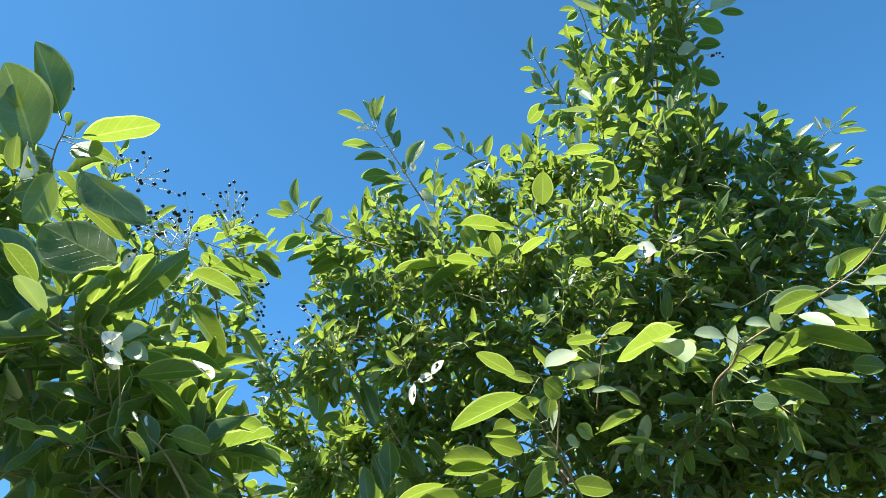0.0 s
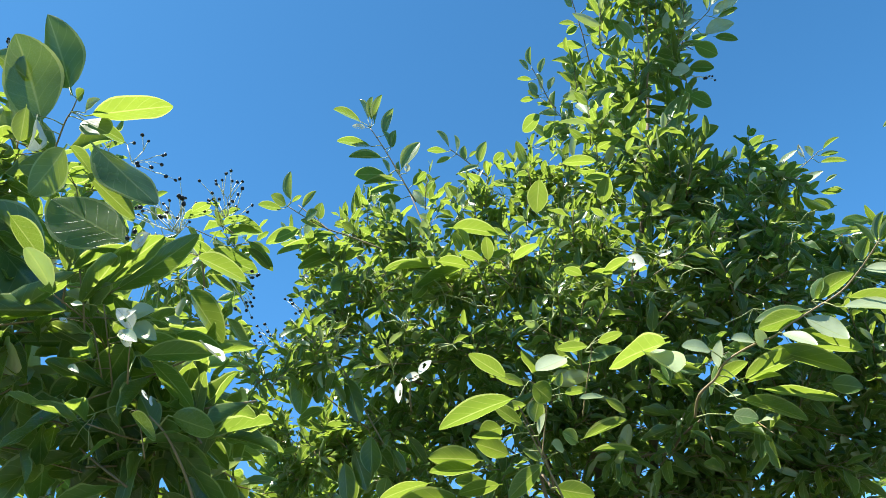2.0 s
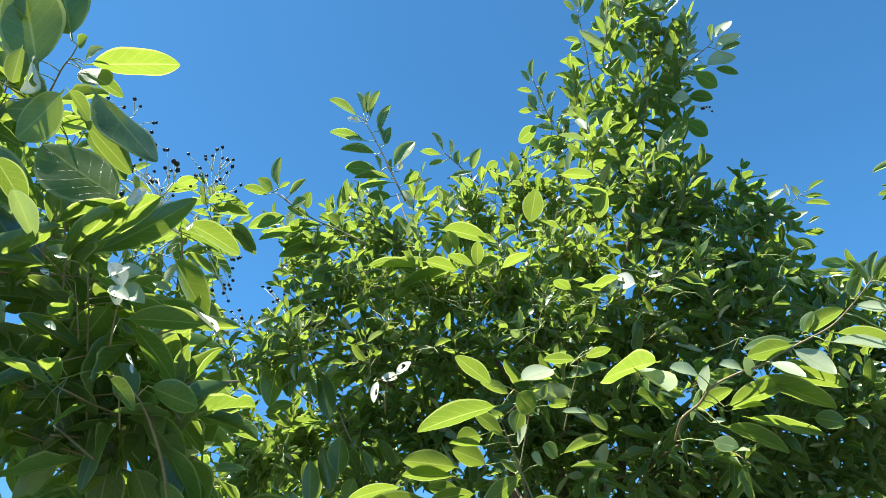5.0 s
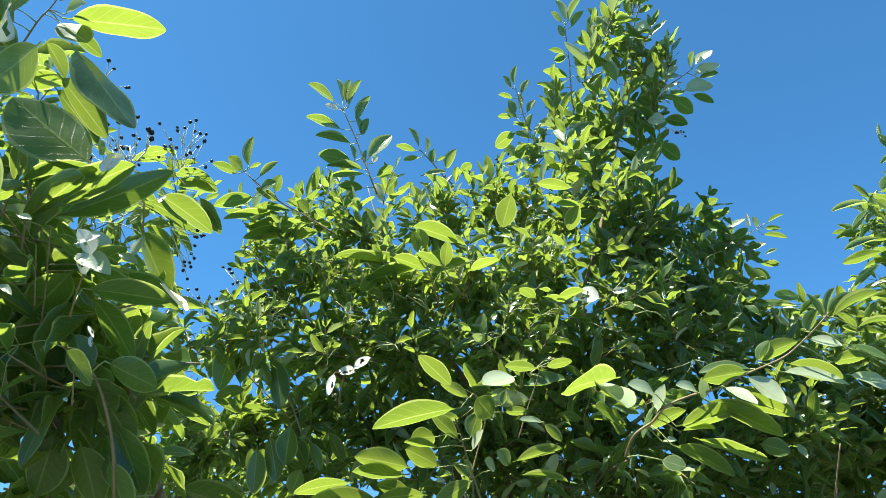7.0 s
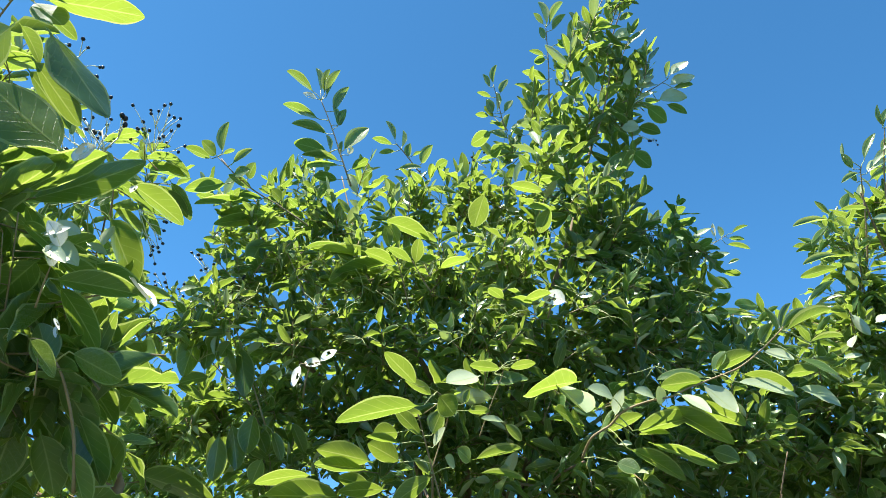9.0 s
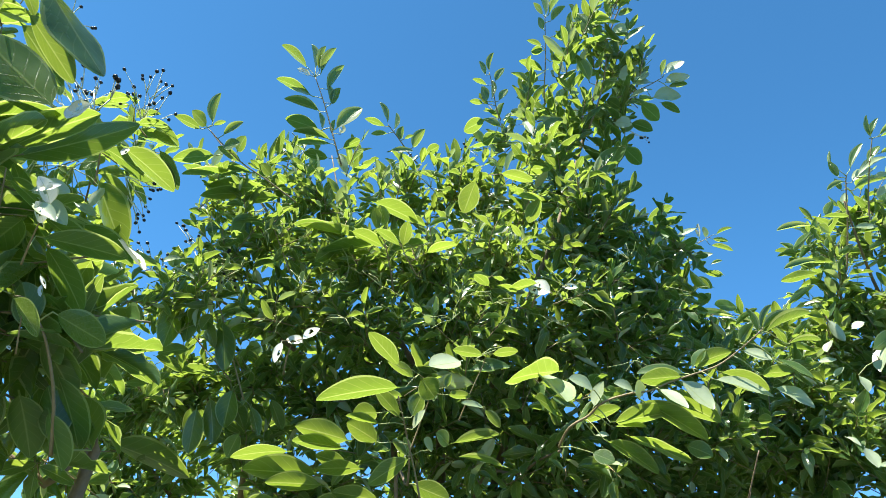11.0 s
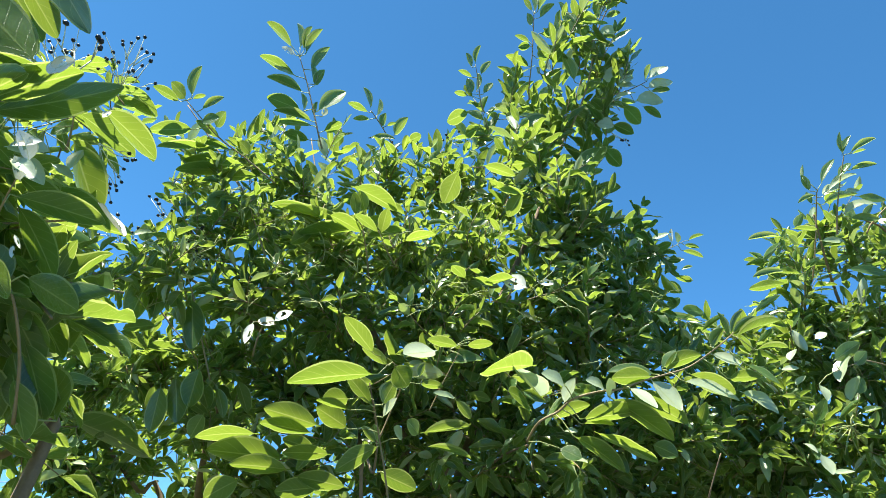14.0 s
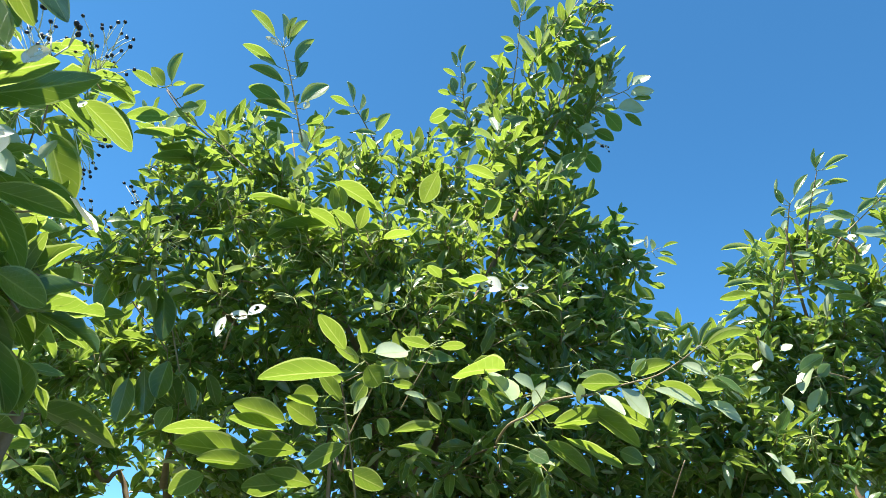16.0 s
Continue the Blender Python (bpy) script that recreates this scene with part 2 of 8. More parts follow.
class Plant:
    """A tree or shrub: an Empty at its foot, with trunk, twigs, leaves and fruit under it."""

    def __init__(self, name, foot, label, category, seed, singles, facing=(-0.25, -0.1, 0)):
        self.foot = Vector(foot)
        self.facing = Vector(facing)
        self.root = tagged(new(name), label, category)
        self.root.location = foot
        self.name, self.r, self.singles = name, random.Random(seed), singles
        self.wood, self.twigs = [], []
        bpy.context.view_layer.update()

    def add(self, name, verts, faces, material, parent=None, label=""):
        return mesh_object(name, [Vector(v) - self.foot for v in verts], faces, material, parent or self.root, label)

    @staticmethod
    def smooth(points):
        pts = [Vector(p) for p in points]
        line = []
        for i in range(len(pts) - 1):
            p0, p1, p2, p3 = pts[max(i - 1, 0)], pts[i], pts[i + 1], pts[min(i + 2, len(pts) - 1)]
            for k in range(5):
                t = k / 5
                line.append(0.5 * (2 * p1 + (p2 - p0) * t + (2 * p0 - 5 * p1 + 4 * p2 - p3) * t * t + (3 * p1 - p0 - 3 * p2 + p3) * t**3))
        line.append(pts[-1])
        return line

    def limb(self, points, r0, r1, sides=8):
        """A woody limb through a few points, smoothed."""
        line = self.smooth(points)
        n = len(line) - 1
        verts, faces = tube(line, [r1 + (r0 - r1) * (1 - i / n) ** 1.7 for i in range(n + 1)], sides)
        self.wood.append((verts, faces))
        return line

    def twig(self, base, way, length, pairs, leaf, lift=0.5, upright=False):
        """A leafy twig: a thin stem with pairs of leaves and a tuft at its end."""
        r = self.r
        base, way = Vector(base), Vector(way).normalized()
        tip = base + way * length
        line = bend(base, tip, 0.06, 3, r)
        mine = []
        self.twigs.append((base, tube(line, [0.0017, 0.0015, 0.0013, 0.001], 4), mine))
        turn = r.uniform(0, math.pi)
        for i in range(pairs + 1):
            u = 0.04 + 0.96 * i / pairs
            k = min(int(u * 3), 2)
            at = line[k].lerp(line[k + 1], u * 3 - k)
            side = way.orthogonal().normalized()
            side = Matrix.Rotation(turn + i * 1.57, 3, way) @ side
            for s in (1, -1):
                if r.random() < 0.08:
                    continue
                spread = r.uniform(0.7, 1.25) if i < pairs else r.uniform(0.25, 0.6)
                axis = way * math.cos(spread) + side * s * math.sin(spread)
                axis += Vector((r.uniform(-0.25, 0.25), r.uniform(-0.25, 0.25), r.uniform(0.0, 0.55) if upright else r.uniform(-0.45, 0.15)))
                up = Vector((r.gauss(0, 0.9), r.gauss(0, 0.9), 1.0)) + way * lift + self.facing
                size = leaf * r.uniform(0.55, 1.15) * (0.75 if i == pairs else 1.0)
                mine.append(leaf_matrix(at, axis, up, size, r.uniform(0.62, 1.02)))

    def clump(self, centre, radii, twigs, leaf, rise=0.6, pairs=4):
        """Twigs that fill a rounded mass and point out of it and up."""
        r = self.r
        c = Vector(centre)
        for _ in range(twigs):
            v = Vector((r.gauss(0, 1), r.gauss(0, 1), r.gauss(0, 1))).normalized()
            v *= r.random() ** 0.45
            p = Vector((v.x * radii[0], v.y * radii[1], v.z * radii[2]))
            way = p.normalized() + Vector((r.uniform(-0.5, 0.5), r.uniform(-0.5, 0.5), rise + r.uniform(-0.4, 0.4)))
            n = max(pairs + r.choice((-1, 0, 0, 1)), 2)
            length = 0.036 * n * r.uniform(0.8, 1.25) * leaf / 0.09
            self.twig(c + p - way.normalized() * length * 0.7, way, length, n, leaf, 0.5, rise > 0.75)

    def shoot(self, base, tip, leaves, thick=0.0035):
        """A single shoot that stands clear: its stem, and each leaf given by base, tip, the way its face looks, and its breadth."""
        line = bend(base, tip, 0.03, 5, self.r)
        verts, faces = tube(line, [thick * (1 - 0.1 * i) for i in range(6)], 6)
        pieces, starts = [(verts, faces)], []
        for leaf in leaves:
            a = Vector(leaf[0])
            u, k = min((((line[k].lerp(line[k + 1], j / 4)) - a).length, k * 5 + j) for k in range(5) for j in range(5))
            foot = line[k // 5].lerp(line[k // 5 + 1], (k % 5) / 4)
            if u < (0.5 if thick > 0.0025 else 0.2) * (Vector(leaf[1]) - a).length:
                starts.append(a.lerp(foot, 0.85))
                continue
            starts.append(a)
            if u < 0.05:
                pieces.append(tube([foot, foot.lerp(a, 0.5) + Vector((0, 0, 0.03 * u)), a], [thick * 0.5, thick * 0.45, thick * 0.4], 5))
        stem = self.add("shoot", *joined(pieces), TWIG)
        for start, (a, b, normal, breadth, *cupped) in zip(starts, leaves):
            self.single(start, b, normal, breadth, stem, (FINE_MESH, CUPPED_MESH, BLEACHED_AND_GLINT_MESH)[cupped[0] if cupped else 0])
        return stem

    def sprig(self, line, thick, leaves):
        """A leafy stem through a few points; each leaf, by base, tip, the way its face looks, breadth and kind, on a stalk of its own."""
        pts = self.smooth(line)
        n = len(pts) - 1
        verts, faces = tube(pts, [thick * (1.05 - 0.55 * i / n) for i in range(n + 1)], 7)
        stem = self.add("shoot", verts, faces, TWIG)
        self.line, self.thick = pts, thick
        self.leaves(stem, leaves)
        return stem

    def leaves(self, stem, leaves):
        for a, b, normal, breadth, kind in leaves:
            a, b = Vector(a), Vector(b)
            foot = min(self.line, key=lambda p: (p - a).length + 0.3 * max(p.z - a.z, 0))
            gap = (a - foot).length
            ob = self.single(a, b, normal, breadth, stem, (FINE_MESH, CUPPED_MESH, BLEACHED_AND_GLINT_MESH, BOAT_MESH)[kind])
            if 0.003 < gap < 0.075:
                k = min(self.thick * 0.5, 0.0013)
                sag = Vector((0, 0, 0.08 * gap))
                v, f = tube([foot, foot.lerp(a, 0.4) + sag, a, a.lerp(b, 0.1)], [k * 1.2, k, k, k * 0.7], 5)
                self.add("leaf_stalk", v, f, PETIOLE, stem)

    def single(self, a, b, normal, breadth, parent=None, kinds=FINE_MESH):
        a, b = Vector(a), Vector(b)
        m = leaf_matrix(a, b - a, normal, (b - a).length, breadth / (0.4 * (b - a).length))
        ob = new("leaf", self.r.choice(kinds))
        ob.parent = parent or self.root
        ob.matrix_basis = Matrix.Translation(-self.foot) @ m
        return ob

    def fruit(self, base, heads, spread, size=0.0045, parent=None):
        """An open cyme: forking pale stalks with a small dark drupe at each end."""
        r = self.r
        base = Vector(base)
        pieces, ends = [], []
        for h in heads:
            h = Vector(h)
            fork = base.lerp(h, 0.6) + Vector((r.uniform(-1, 1), r.uniform(-1, 1), r.uniform(-1, 1))) * spread * 0.2
            pieces.append(tube([base, fork], [0.0013, 0.0011], 4))
            for _ in range(r.choice((2, 2, 3))):
                e = h + Vector((r.gauss(0, 1), r.gauss(0, 1), r.gauss(0, 0.8))) * spread * 0.7
                pieces.append(tube([fork, fork.lerp(e, 0.5) + Vector((0, 0, 0.004)), e], [0.0011, 0.0009, 0.0008], 4))
                ends.append(e)
        verts, faces = joined(pieces)
        stalk = self.add("fruit_stalk", verts, faces, STALK, parent, "pale branching stalks with small blue-black drupes")
        for e in ends:
            ob = new("berry", BERRY_MESH)
            ob.parent = stalk
            k = size * r.uniform(0.85, 1.15)
            ob.matrix_basis = Matrix.LocRotScale(e - self.foot, Euler((r.uniform(0, 3), r.uniform(0, 3), 0)), Vector((k, k, k * 1.2)))
        return stalk

    def spray(self, base, ends, thick=0.0012):
        """Bare pale stalks that arch out of one point, left over from fallen fruit."""
        r = self.r
        base = Vector(base)
        pieces = []
        for e in ends:
            e = Vector(e)
            mid = base.lerp(e, 0.5) + Vector((r.uniform(-1, 1), r.uniform(-1, 1), r.uniform(0, 1.5))) * 0.12 * (e - base).length
            pieces.append(tube([base, base.lerp(mid, 0.55), mid, mid.lerp(e, 0.6), e], [thick, thick, thick * 0.9, thick * 0.8, thick * 1.3], 5))
        verts, faces = joined(pieces)
        return self.add("bare_stalk", verts, faces, PETIOLE, None, "bare pale green stalks left from fallen fruit")

    def finish(self, near):
        """Links the wood, the twigs and the leaves; the twigs of the nearest stretch and their leaves are objects of their own."""
        if self.wood:
            self.add("trunk", *joined(self.wood), BARK, label="grey-brown woody trunk and limbs")
        order = sorted(self.twigs, key=lambda twig: near(twig[0]))
        back = Matrix.Translation(-self.foot)
        made = 0
        while order and made < self.singles:
            _, stem, mine = order.pop(0)
            holder = self.add("twig", *stem, TWIG)
            for m in mine:
                # cupped blades carry a sunlit highlight in their pale colour
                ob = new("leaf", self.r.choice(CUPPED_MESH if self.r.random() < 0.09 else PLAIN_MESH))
                ob.parent = holder
                ob.matrix_basis = back @ m
            made += len(mine)
        if order:
            tagged(self.add("brushwood", *joined([stem for _, stem, _ in order]), TWIG), kind="stuff")
        rest = [m for _, _, mine in order for m in mine]
        self.r.shuffle(rest)
        # one leaf in twelve gets the pale colour that imitates a sun glint
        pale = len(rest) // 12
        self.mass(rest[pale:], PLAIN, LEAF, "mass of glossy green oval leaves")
        self.mass(rest[:pale], CUPPED, SUN_GLINT, "scattered leaves whose sun glints are put in as pale colour")

    def mass(self, rest, shapes, skin, label):
        if not rest:
            return
        back = Matrix.Translation(-self.foot)
        verts, uvs, faces, n = [], [], [], 0
        for m in rest:
            v, f, u = self.r.choice(shapes)
            a = np.array(back @ m)
            verts.append(v @ a[:3, :3].T + a[:3, 3])
            uvs.append(u)
            faces += [tuple(i + n for i in face) for face in f]
            n += len(v)
        tagged(mesh_object("foliage", np.concatenate(verts), faces, skin, self.root, label, uvs=np.concatenate(uvs)), kind="stuff")


def berry_mesh():
    bm = bmesh.new()
    bmesh.ops.create_icosphere(bm, subdivisions=1, radius=1.0)
    me = bpy.data.meshes.new("berry")
    bm.to_mesh(me)
    bm.free()
    me.materials.append(BERRY)
    me.polygons.foreach_set("use_smooth", np.ones(len(me.polygons), bool))
    return me


BERRY_MESH = berry_mesh()

# the ground, out to the horizon
ground_verts, ground_faces = [], []
rings = [0.01, 0.7, 1.5, 3, 6, 12, 30, 100, 500, 3000]
for i, rad in enumerate(rings):
    for k in range(32):
        w = 2 * math.pi * k / 32
        x, y = rad * math.cos(w), rad * math.sin(w)
        ground_verts.append((x, y, 0.02 * noise.noise((x * 0.4, y * 0.4, 0.0)) if rad < 30 else 0.0))
for i in range(len(rings) - 1):
    for k in range(32):
        n = (k + 1) % 32
        ground_faces.append((i * 32 + k, (i + 1) * 32 + k, (i + 1) * 32 + n, i * 32 + n))
ground = mesh_object("ground", ground_verts, ground_faces, GRASS)
tagged(ground, "short dry grass under the trees, reaching to the horizon", "ground", kind="structure")

# the tree straight ahead, with a tall leader
tree = Plant("tree", (0.15, 2.1, 0), "bushy small tree with glossy oval leaves, sunlit against the sky", "tree", 11, 300)
tree.limb([(0.15, 2.1, 0), (0.307, 2.115, 1.836), (0.372, 1.886, 2.19), (0.541, 1.93, 2.658), (0.68, 1.947, 3.152), (0.739, 1.781, 3.496), (0.812, 1.678, 3.697)], 0.022, 0.002)
tree.limb([(0.15, 2.1, 0), (0.202, 2.115, 1.836), (0.028, 1.886, 2.19), (-0.178, 1.903, 2.575), (-0.283, 1.995, 2.92)], 0.022, 0.002)
tree.limb([(0.15, 2.1, 0), (0.133, 2.132, 1.806), (-0.232, 1.958, 2.107), (-0.519, 1.838, 2.244), (-0.735, 1.791, 2.298)], 0.02, 0.002)
tree.limb([(0.15, 2.1, 0), (0.376, 2.097, 1.866), (0.628, 1.862, 2.217), (0.861, 1.875, 2.496), (1.04, 1.921, 2.63)], 0.02, 0.002)
tree.limb([(0.15, 2.1, 0), (0.063, 2.115, 1.836), (-0.284, 1.813, 2.345), (-0.563, 1.957, 2.757), (-0.741, 2.008, 2.981)], 0.016, 0.002)
tree.limb([(0.15, 2.1, 0), (-0.368, 2.314, 1.564), (-0.418, 2.243, 1.715), (-0.402, 2.115, 1.953)], 0.02, 0.01)
tree.limb([(0.15, 2.1, 0), (-0.492, 2.327, 1.582), (-0.604, 2.287, 1.696), (-0.735, 2.243, 1.823)], 0.012, 0.006)
tree.clump((-0.597, 1.417, 2.074), (0.072, 0.15, 0.040), 6, 0.055, 0.6, 4)
tree.clump((-0.495, 1.5, 2.122), (0.091, 0.15, 0.056), 10, 0.059, 0.6, 4)
tree.clump((-0.535, 1.63, 2.478), (0.074, 0.15, 0.066), 7, 0.069, 0.6, 4)
tree.clump((-0.456, 1.609, 2.284), (0.109, 0.15, 0.078), 14, 0.065, 0.6, 4)
tree.clump((-0.401, 1.742, 2.608), (0.090, 0.15, 0.072), 8, 0.075, 0.6, 4)
tree.clump((-0.364, 1.654, 2.378), (0.130, 0.15, 0.098), 19, 0.068, 0.6, 4)
tree.clump((-0.217, 1.724, 2.555), (0.123, 0.15, 0.097), 15, 0.074, 0.6, 4)
tree.clump((-0.133, 1.632, 2.331), (0.143, 0.15, 0.111), 24, 0.067, 0.6, 4)
tree.clump((-0.006, 1.733, 2.581), (0.115, 0.15, 0.089), 13, 0.075, 0.6, 4)
tree.clump((0.12, 1.751, 2.635), (0.109, 0.15, 0.082), 10, 0.076, 0.6, 4)
tree.clump((0.074, 1.632, 2.331), (0.143, 0.15, 0.111), 24, 0.067, 0.6, 4)
tree.clump((-0.274, 1.604, 2.15), (0.134, 0.15, 0.089), 21, 0.063, 0.6, 4)
tree.clump((-0.065, 1.626, 2.126), (0.150, 0.15, 0.090), 23, 0.063, 0.6, 4)
tree.clump((0.174, 1.604, 2.15), (0.149, 0.15, 0.104), 27, 0.063, 0.6, 4)
tree.clump((0.287, 1.654, 2.378), (0.130, 0.15, 0.114), 22, 0.068, 0.6, 4)
tree.clump((0.286, 1.759, 2.662), (0.110, 0.15, 0.082), 10, 0.077, 0.6, 4)
tree.clump((0.317, 1.779, 2.934), (0.075, 0.15, 0.088), 4, 0.098, 0.8, 4)
tree.clump((0.406, 1.736, 3.024), (0.079, 0.15, 0.089), 4, 0.098, 0.8, 4)
tree.clump((0.517, 1.676, 3.152), (0.069, 0.15, 0.099), 4, 0.099, 0.8, 4)
tree.clump((0.619, 1.632, 3.244), (0.060, 0.15, 0.089), 3, 0.099, 0.8, 4)
tree.clump((0.544, 1.753, 2.988), (0.118, 0.15, 0.118), 8, 0.098, 0.8, 4)
tree.clump((0.644, 1.719, 3.061), (0.089, 0.15, 0.109), 5, 0.099, 0.8, 4)
tree.clump((0.679, 1.796, 2.897), (0.078, 0.15, 0.098), 4, 0.098, 0.8, 4)
tree.clump((0.507, 1.791, 2.774), (0.152, 0.15, 0.095), 9, 0.095, 0.8, 4)
tree.clump((0.585, 1.742, 2.608), (0.126, 0.15, 0.090), 8, 0.09, 0.8, 4)
tree.clump((0.582, 1.58, 3.356), (0.050, 0.15, 0.070), 3, 0.1, 0.8, 4)
tree.clump((0.693, 1.533, 3.446), (0.050, 0.15, 0.060), 3, 0.1, 0.8, 4)
tree.clump((0.726, 1.658, 3.189), (0.050, 0.15, 0.050), 3, 0.099, 0.8, 4)
tree.clump((0.722, 1.727, 3.042), (0.043, 0.15, 0.075), 3, 0.099, 0.8, 4)
tree.clump((0.719, 1.787, 2.915), (0.049, 0.15, 0.075), 3, 0.098, 0.8, 4)
tree.clump((0.678, 1.791, 2.774), (0.067, 0.15, 0.057), 2, 0.095, 0.8, 4)
tree.clump((0.764, 1.684, 3.134), (0.032, 0.15, 0.036), 3, 0.099, 0.8, 4)
tree.clump((0.805, 1.818, 2.591), (0.092, 0.15, 0.065), 5, 0.083, -0.15, 4)
tree.clump((0.915, 1.809, 2.564), (0.064, 0.15, 0.051), 3, 0.082, -0.15, 4)
tree.clump((0.706, 1.739, 2.385), (0.136, 0.15, 0.102), 15, 0.076, -0.15, 4)
tree.clump((0.772, 1.695, 2.29), (0.089, 0.15, 0.081), 9, 0.073, -0.15, 4)
tree.clump((0.545, 1.695, 2.29), (0.146, 0.15, 0.113), 20, 0.073, -0.15, 4)
tree.clump((0.427, 1.739, 2.17), (0.144, 0.15, 0.112), 20, 0.072, -0.15, 4)
tree.clump((0.635, 1.739, 2.17), (0.144, 0.15, 0.112), 20, 0.072, -0.15, 4)
tree.clump((0.795, 1.739, 2.17), (0.080, 0.15, 0.072), 7, 0.072, -0.15, 4)
tree.clump((-0.597, 1.815, 1.935), (0.109, 0.15, 0.093), 13, 0.074, 0.6, 4)
tree.clump((-0.718, 1.893, 1.86), (0.079, 0.15, 0.063), 6, 0.075, 0.6, 4)
tree.clump((-0.374, 1.751, 1.996), (0.138, 0.15, 0.092), 16, 0.073, 0.6, 4)
tree.clump((-0.387, 1.906, 1.848), (0.143, 0.15, 0.079), 14, 0.075, 0.6, 4)
tree.clump((-0.16, 1.789, 1.96), (0.170, 0.15, 0.124), 27, 0.074, 0.6, 4)
tree.clump((0.103, 1.789, 1.96), (0.201, 0.15, 0.124), 31, 0.074, 0.6, 4)
tree.clump((0.366, 1.789, 1.96), (0.201, 0.15, 0.124), 31, 0.074, 0.6, 4)
tree.clump((0.645, 1.789, 1.96), (0.201, 0.15, 0.124), 31, 0.074, 0.6, 4)
tree.clump((0.918, 1.764, 1.984), (0.169, 0.15, 0.108), 23, 0.073, 0.6, 4)
tree.clump((0.107, 1.972, 1.783), (0.193, 0.15, 0.097), 22, 0.076, 0.6, 4)
tree.clump((0.509, 1.972, 1.783), (0.193, 0.15, 0.097), 22, 0.076, 0.6, 4)
tree.clump((0.906, 1.945, 1.809), (0.192, 0.15, 0.096), 22, 0.076, 0.6, 4)
tree.clump((-0.215, 1.988, 1.755), (0.161, 0.15, 0.080), 15, 0.076, 0.6, 4)
tree.clump((-0.355, 1.963, 2.543), (0.213, 0.15, 0.135), 11, 0.101, 0.6, 4)
tree.clump((-0.046, 1.963, 2.543), (0.232, 0.15, 0.155), 14, 0.101, 0.6, 4)
tree.clump((0.263, 1.963, 2.543), (0.232, 0.15, 0.174), 15, 0.101, 0.6, 4)
tree.clump((0.544, 2.015, 2.709), (0.164, 0.15, 0.184), 10, 0.107, 0.6, 4)
tree.clump((0.626, 2.054, 3.156), (0.113, 0.15, 0.136), 2, 0.119, 0.6, 4)
tree.clump((0.708, 1.963, 2.543), (0.193, 0.15, 0.135), 10, 0.101, 0.6, 4)
tree.clump((-0.402, 1.932, 2.282), (0.233, 0.15, 0.126), 13, 0.094, 0.6, 4)
tree.clump((-0.061, 1.994, 2.211), (0.290, 0.15, 0.181), 23, 0.095, 0.6, 4)
tree.clump((0.301, 1.994, 2.211), (0.290, 0.15, 0.181), 23, 0.095, 0.6, 4)
tree.clump((0.664, 1.994, 2.211), (0.290, 0.15, 0.181), 23, 0.095, 0.6, 4)
tree.clump((-0.631, 1.883, 2.339), (0.089, 0.15, 0.053), 2, 0.094, 0.6, 4)
tree.clump((0.832, 1.883, 2.339), (0.107, 0.15, 0.107), 5, 0.094, 0.6, 4)
tree.clump((-0.343, 2.199, 1.991), (0.299, 0.15, 0.150), 18, 0.098, 0.6, 4)
tree.clump((0.219, 2.227, 1.96), (0.376, 0.15, 0.150), 23, 0.099, 0.6, 4)
tree.clump((0.782, 2.227, 1.96), (0.376, 0.15, 0.150), 23, 0.099, 0.6, 4)
tree.clump((1.19, 2.198, 1.991), (0.224, 0.15, 0.150), 14, 0.098, 0.6, 4)
tree.clump((-0.863, 2.207, 1.935), (0.104, 0.15, 0.087), 9, 0.085, 0.6, 4)
tree.clump((-0.732, 2.126, 2.043), (0.104, 0.15, 0.087), 9, 0.085, 0.6, 4)
tree.clump((-0.823, 2.296, 1.751), (0.087, 0.15, 0.087), 7, 0.085, 0.6, 4)
tree.clump((-0.695, 2.209, 1.874), (0.104, 0.15, 0.087), 9, 0.085, 0.6, 4)
tree.clump((-0.548, 2.224, 1.796), (0.052, 0.15, 0.043), 2, 0.085, 0.6, 4)
tree.clump((-0.954, 2.129, 2.114), (0.070, 0.15, 0.087), 6, 0.085, 0.6, 4)
tree.clump((-0.863, 2.372, 1.621), (0.104, 0.15, 0.070), 7, 0.085, 0.6, 4)
tree.clump((-0.324, 2.205, 1.757), (0.087, 0.15, 0.104), 9, 0.085, 0.6, 4)
tree.clump((-0.806, 2.334, 1.674), (0.104, 0.15, 0.070), 7, 0.085, 0.6, 4)
tree.clump((-0.705, 2.269, 1.763), (0.070, 0.15, 0.070), 5, 0.085, 0.6, 4)
tree.clump((-0.877, 2.259, 1.839), (0.104, 0.15, 0.087), 9, 0.085, 0.6, 4)
tree.clump((-0.9, 2.331, 1.711), (0.087, 0.15, 0.104), 9, 0.085, 0.6, 4)
tree.clump((-0.715, 2.329, 1.653), (0.087, 0.15, 0.052), 4, 0.085, 0.6, 4)
tree.clump((-0.23, 2.208, 1.72), (0.104, 0.15, 0.070), 7, 0.085, 0.6, 4)
tree.clump((-0.115, 2.214, 1.669), (0.191, 0.15, 0.061), 11, 0.085, 0.6, 4)
tree.clump((0.155, 2.151, 1.698), (0.191, 0.15, 0.061), 11, 0.085, 0.6, 4)
tree.clump((0.458, 2.08, 1.73), (0.191, 0.15, 0.061), 11, 0.085, 0.6, 4)
tree.clump((0.727, 2.017, 1.758), (0.174, 0.15, 0.061), 10, 0.085, 0.6, 4)
tree.clump((-0.334, 2.265, 1.646), (0.087, 0.15, 0.052), 4, 0.085, 0.6, 4)
tree.clump((-0.671, 2.302, 1.689), (0.070, 0.15, 0.070), 5, 0.085, 0.6, 4)
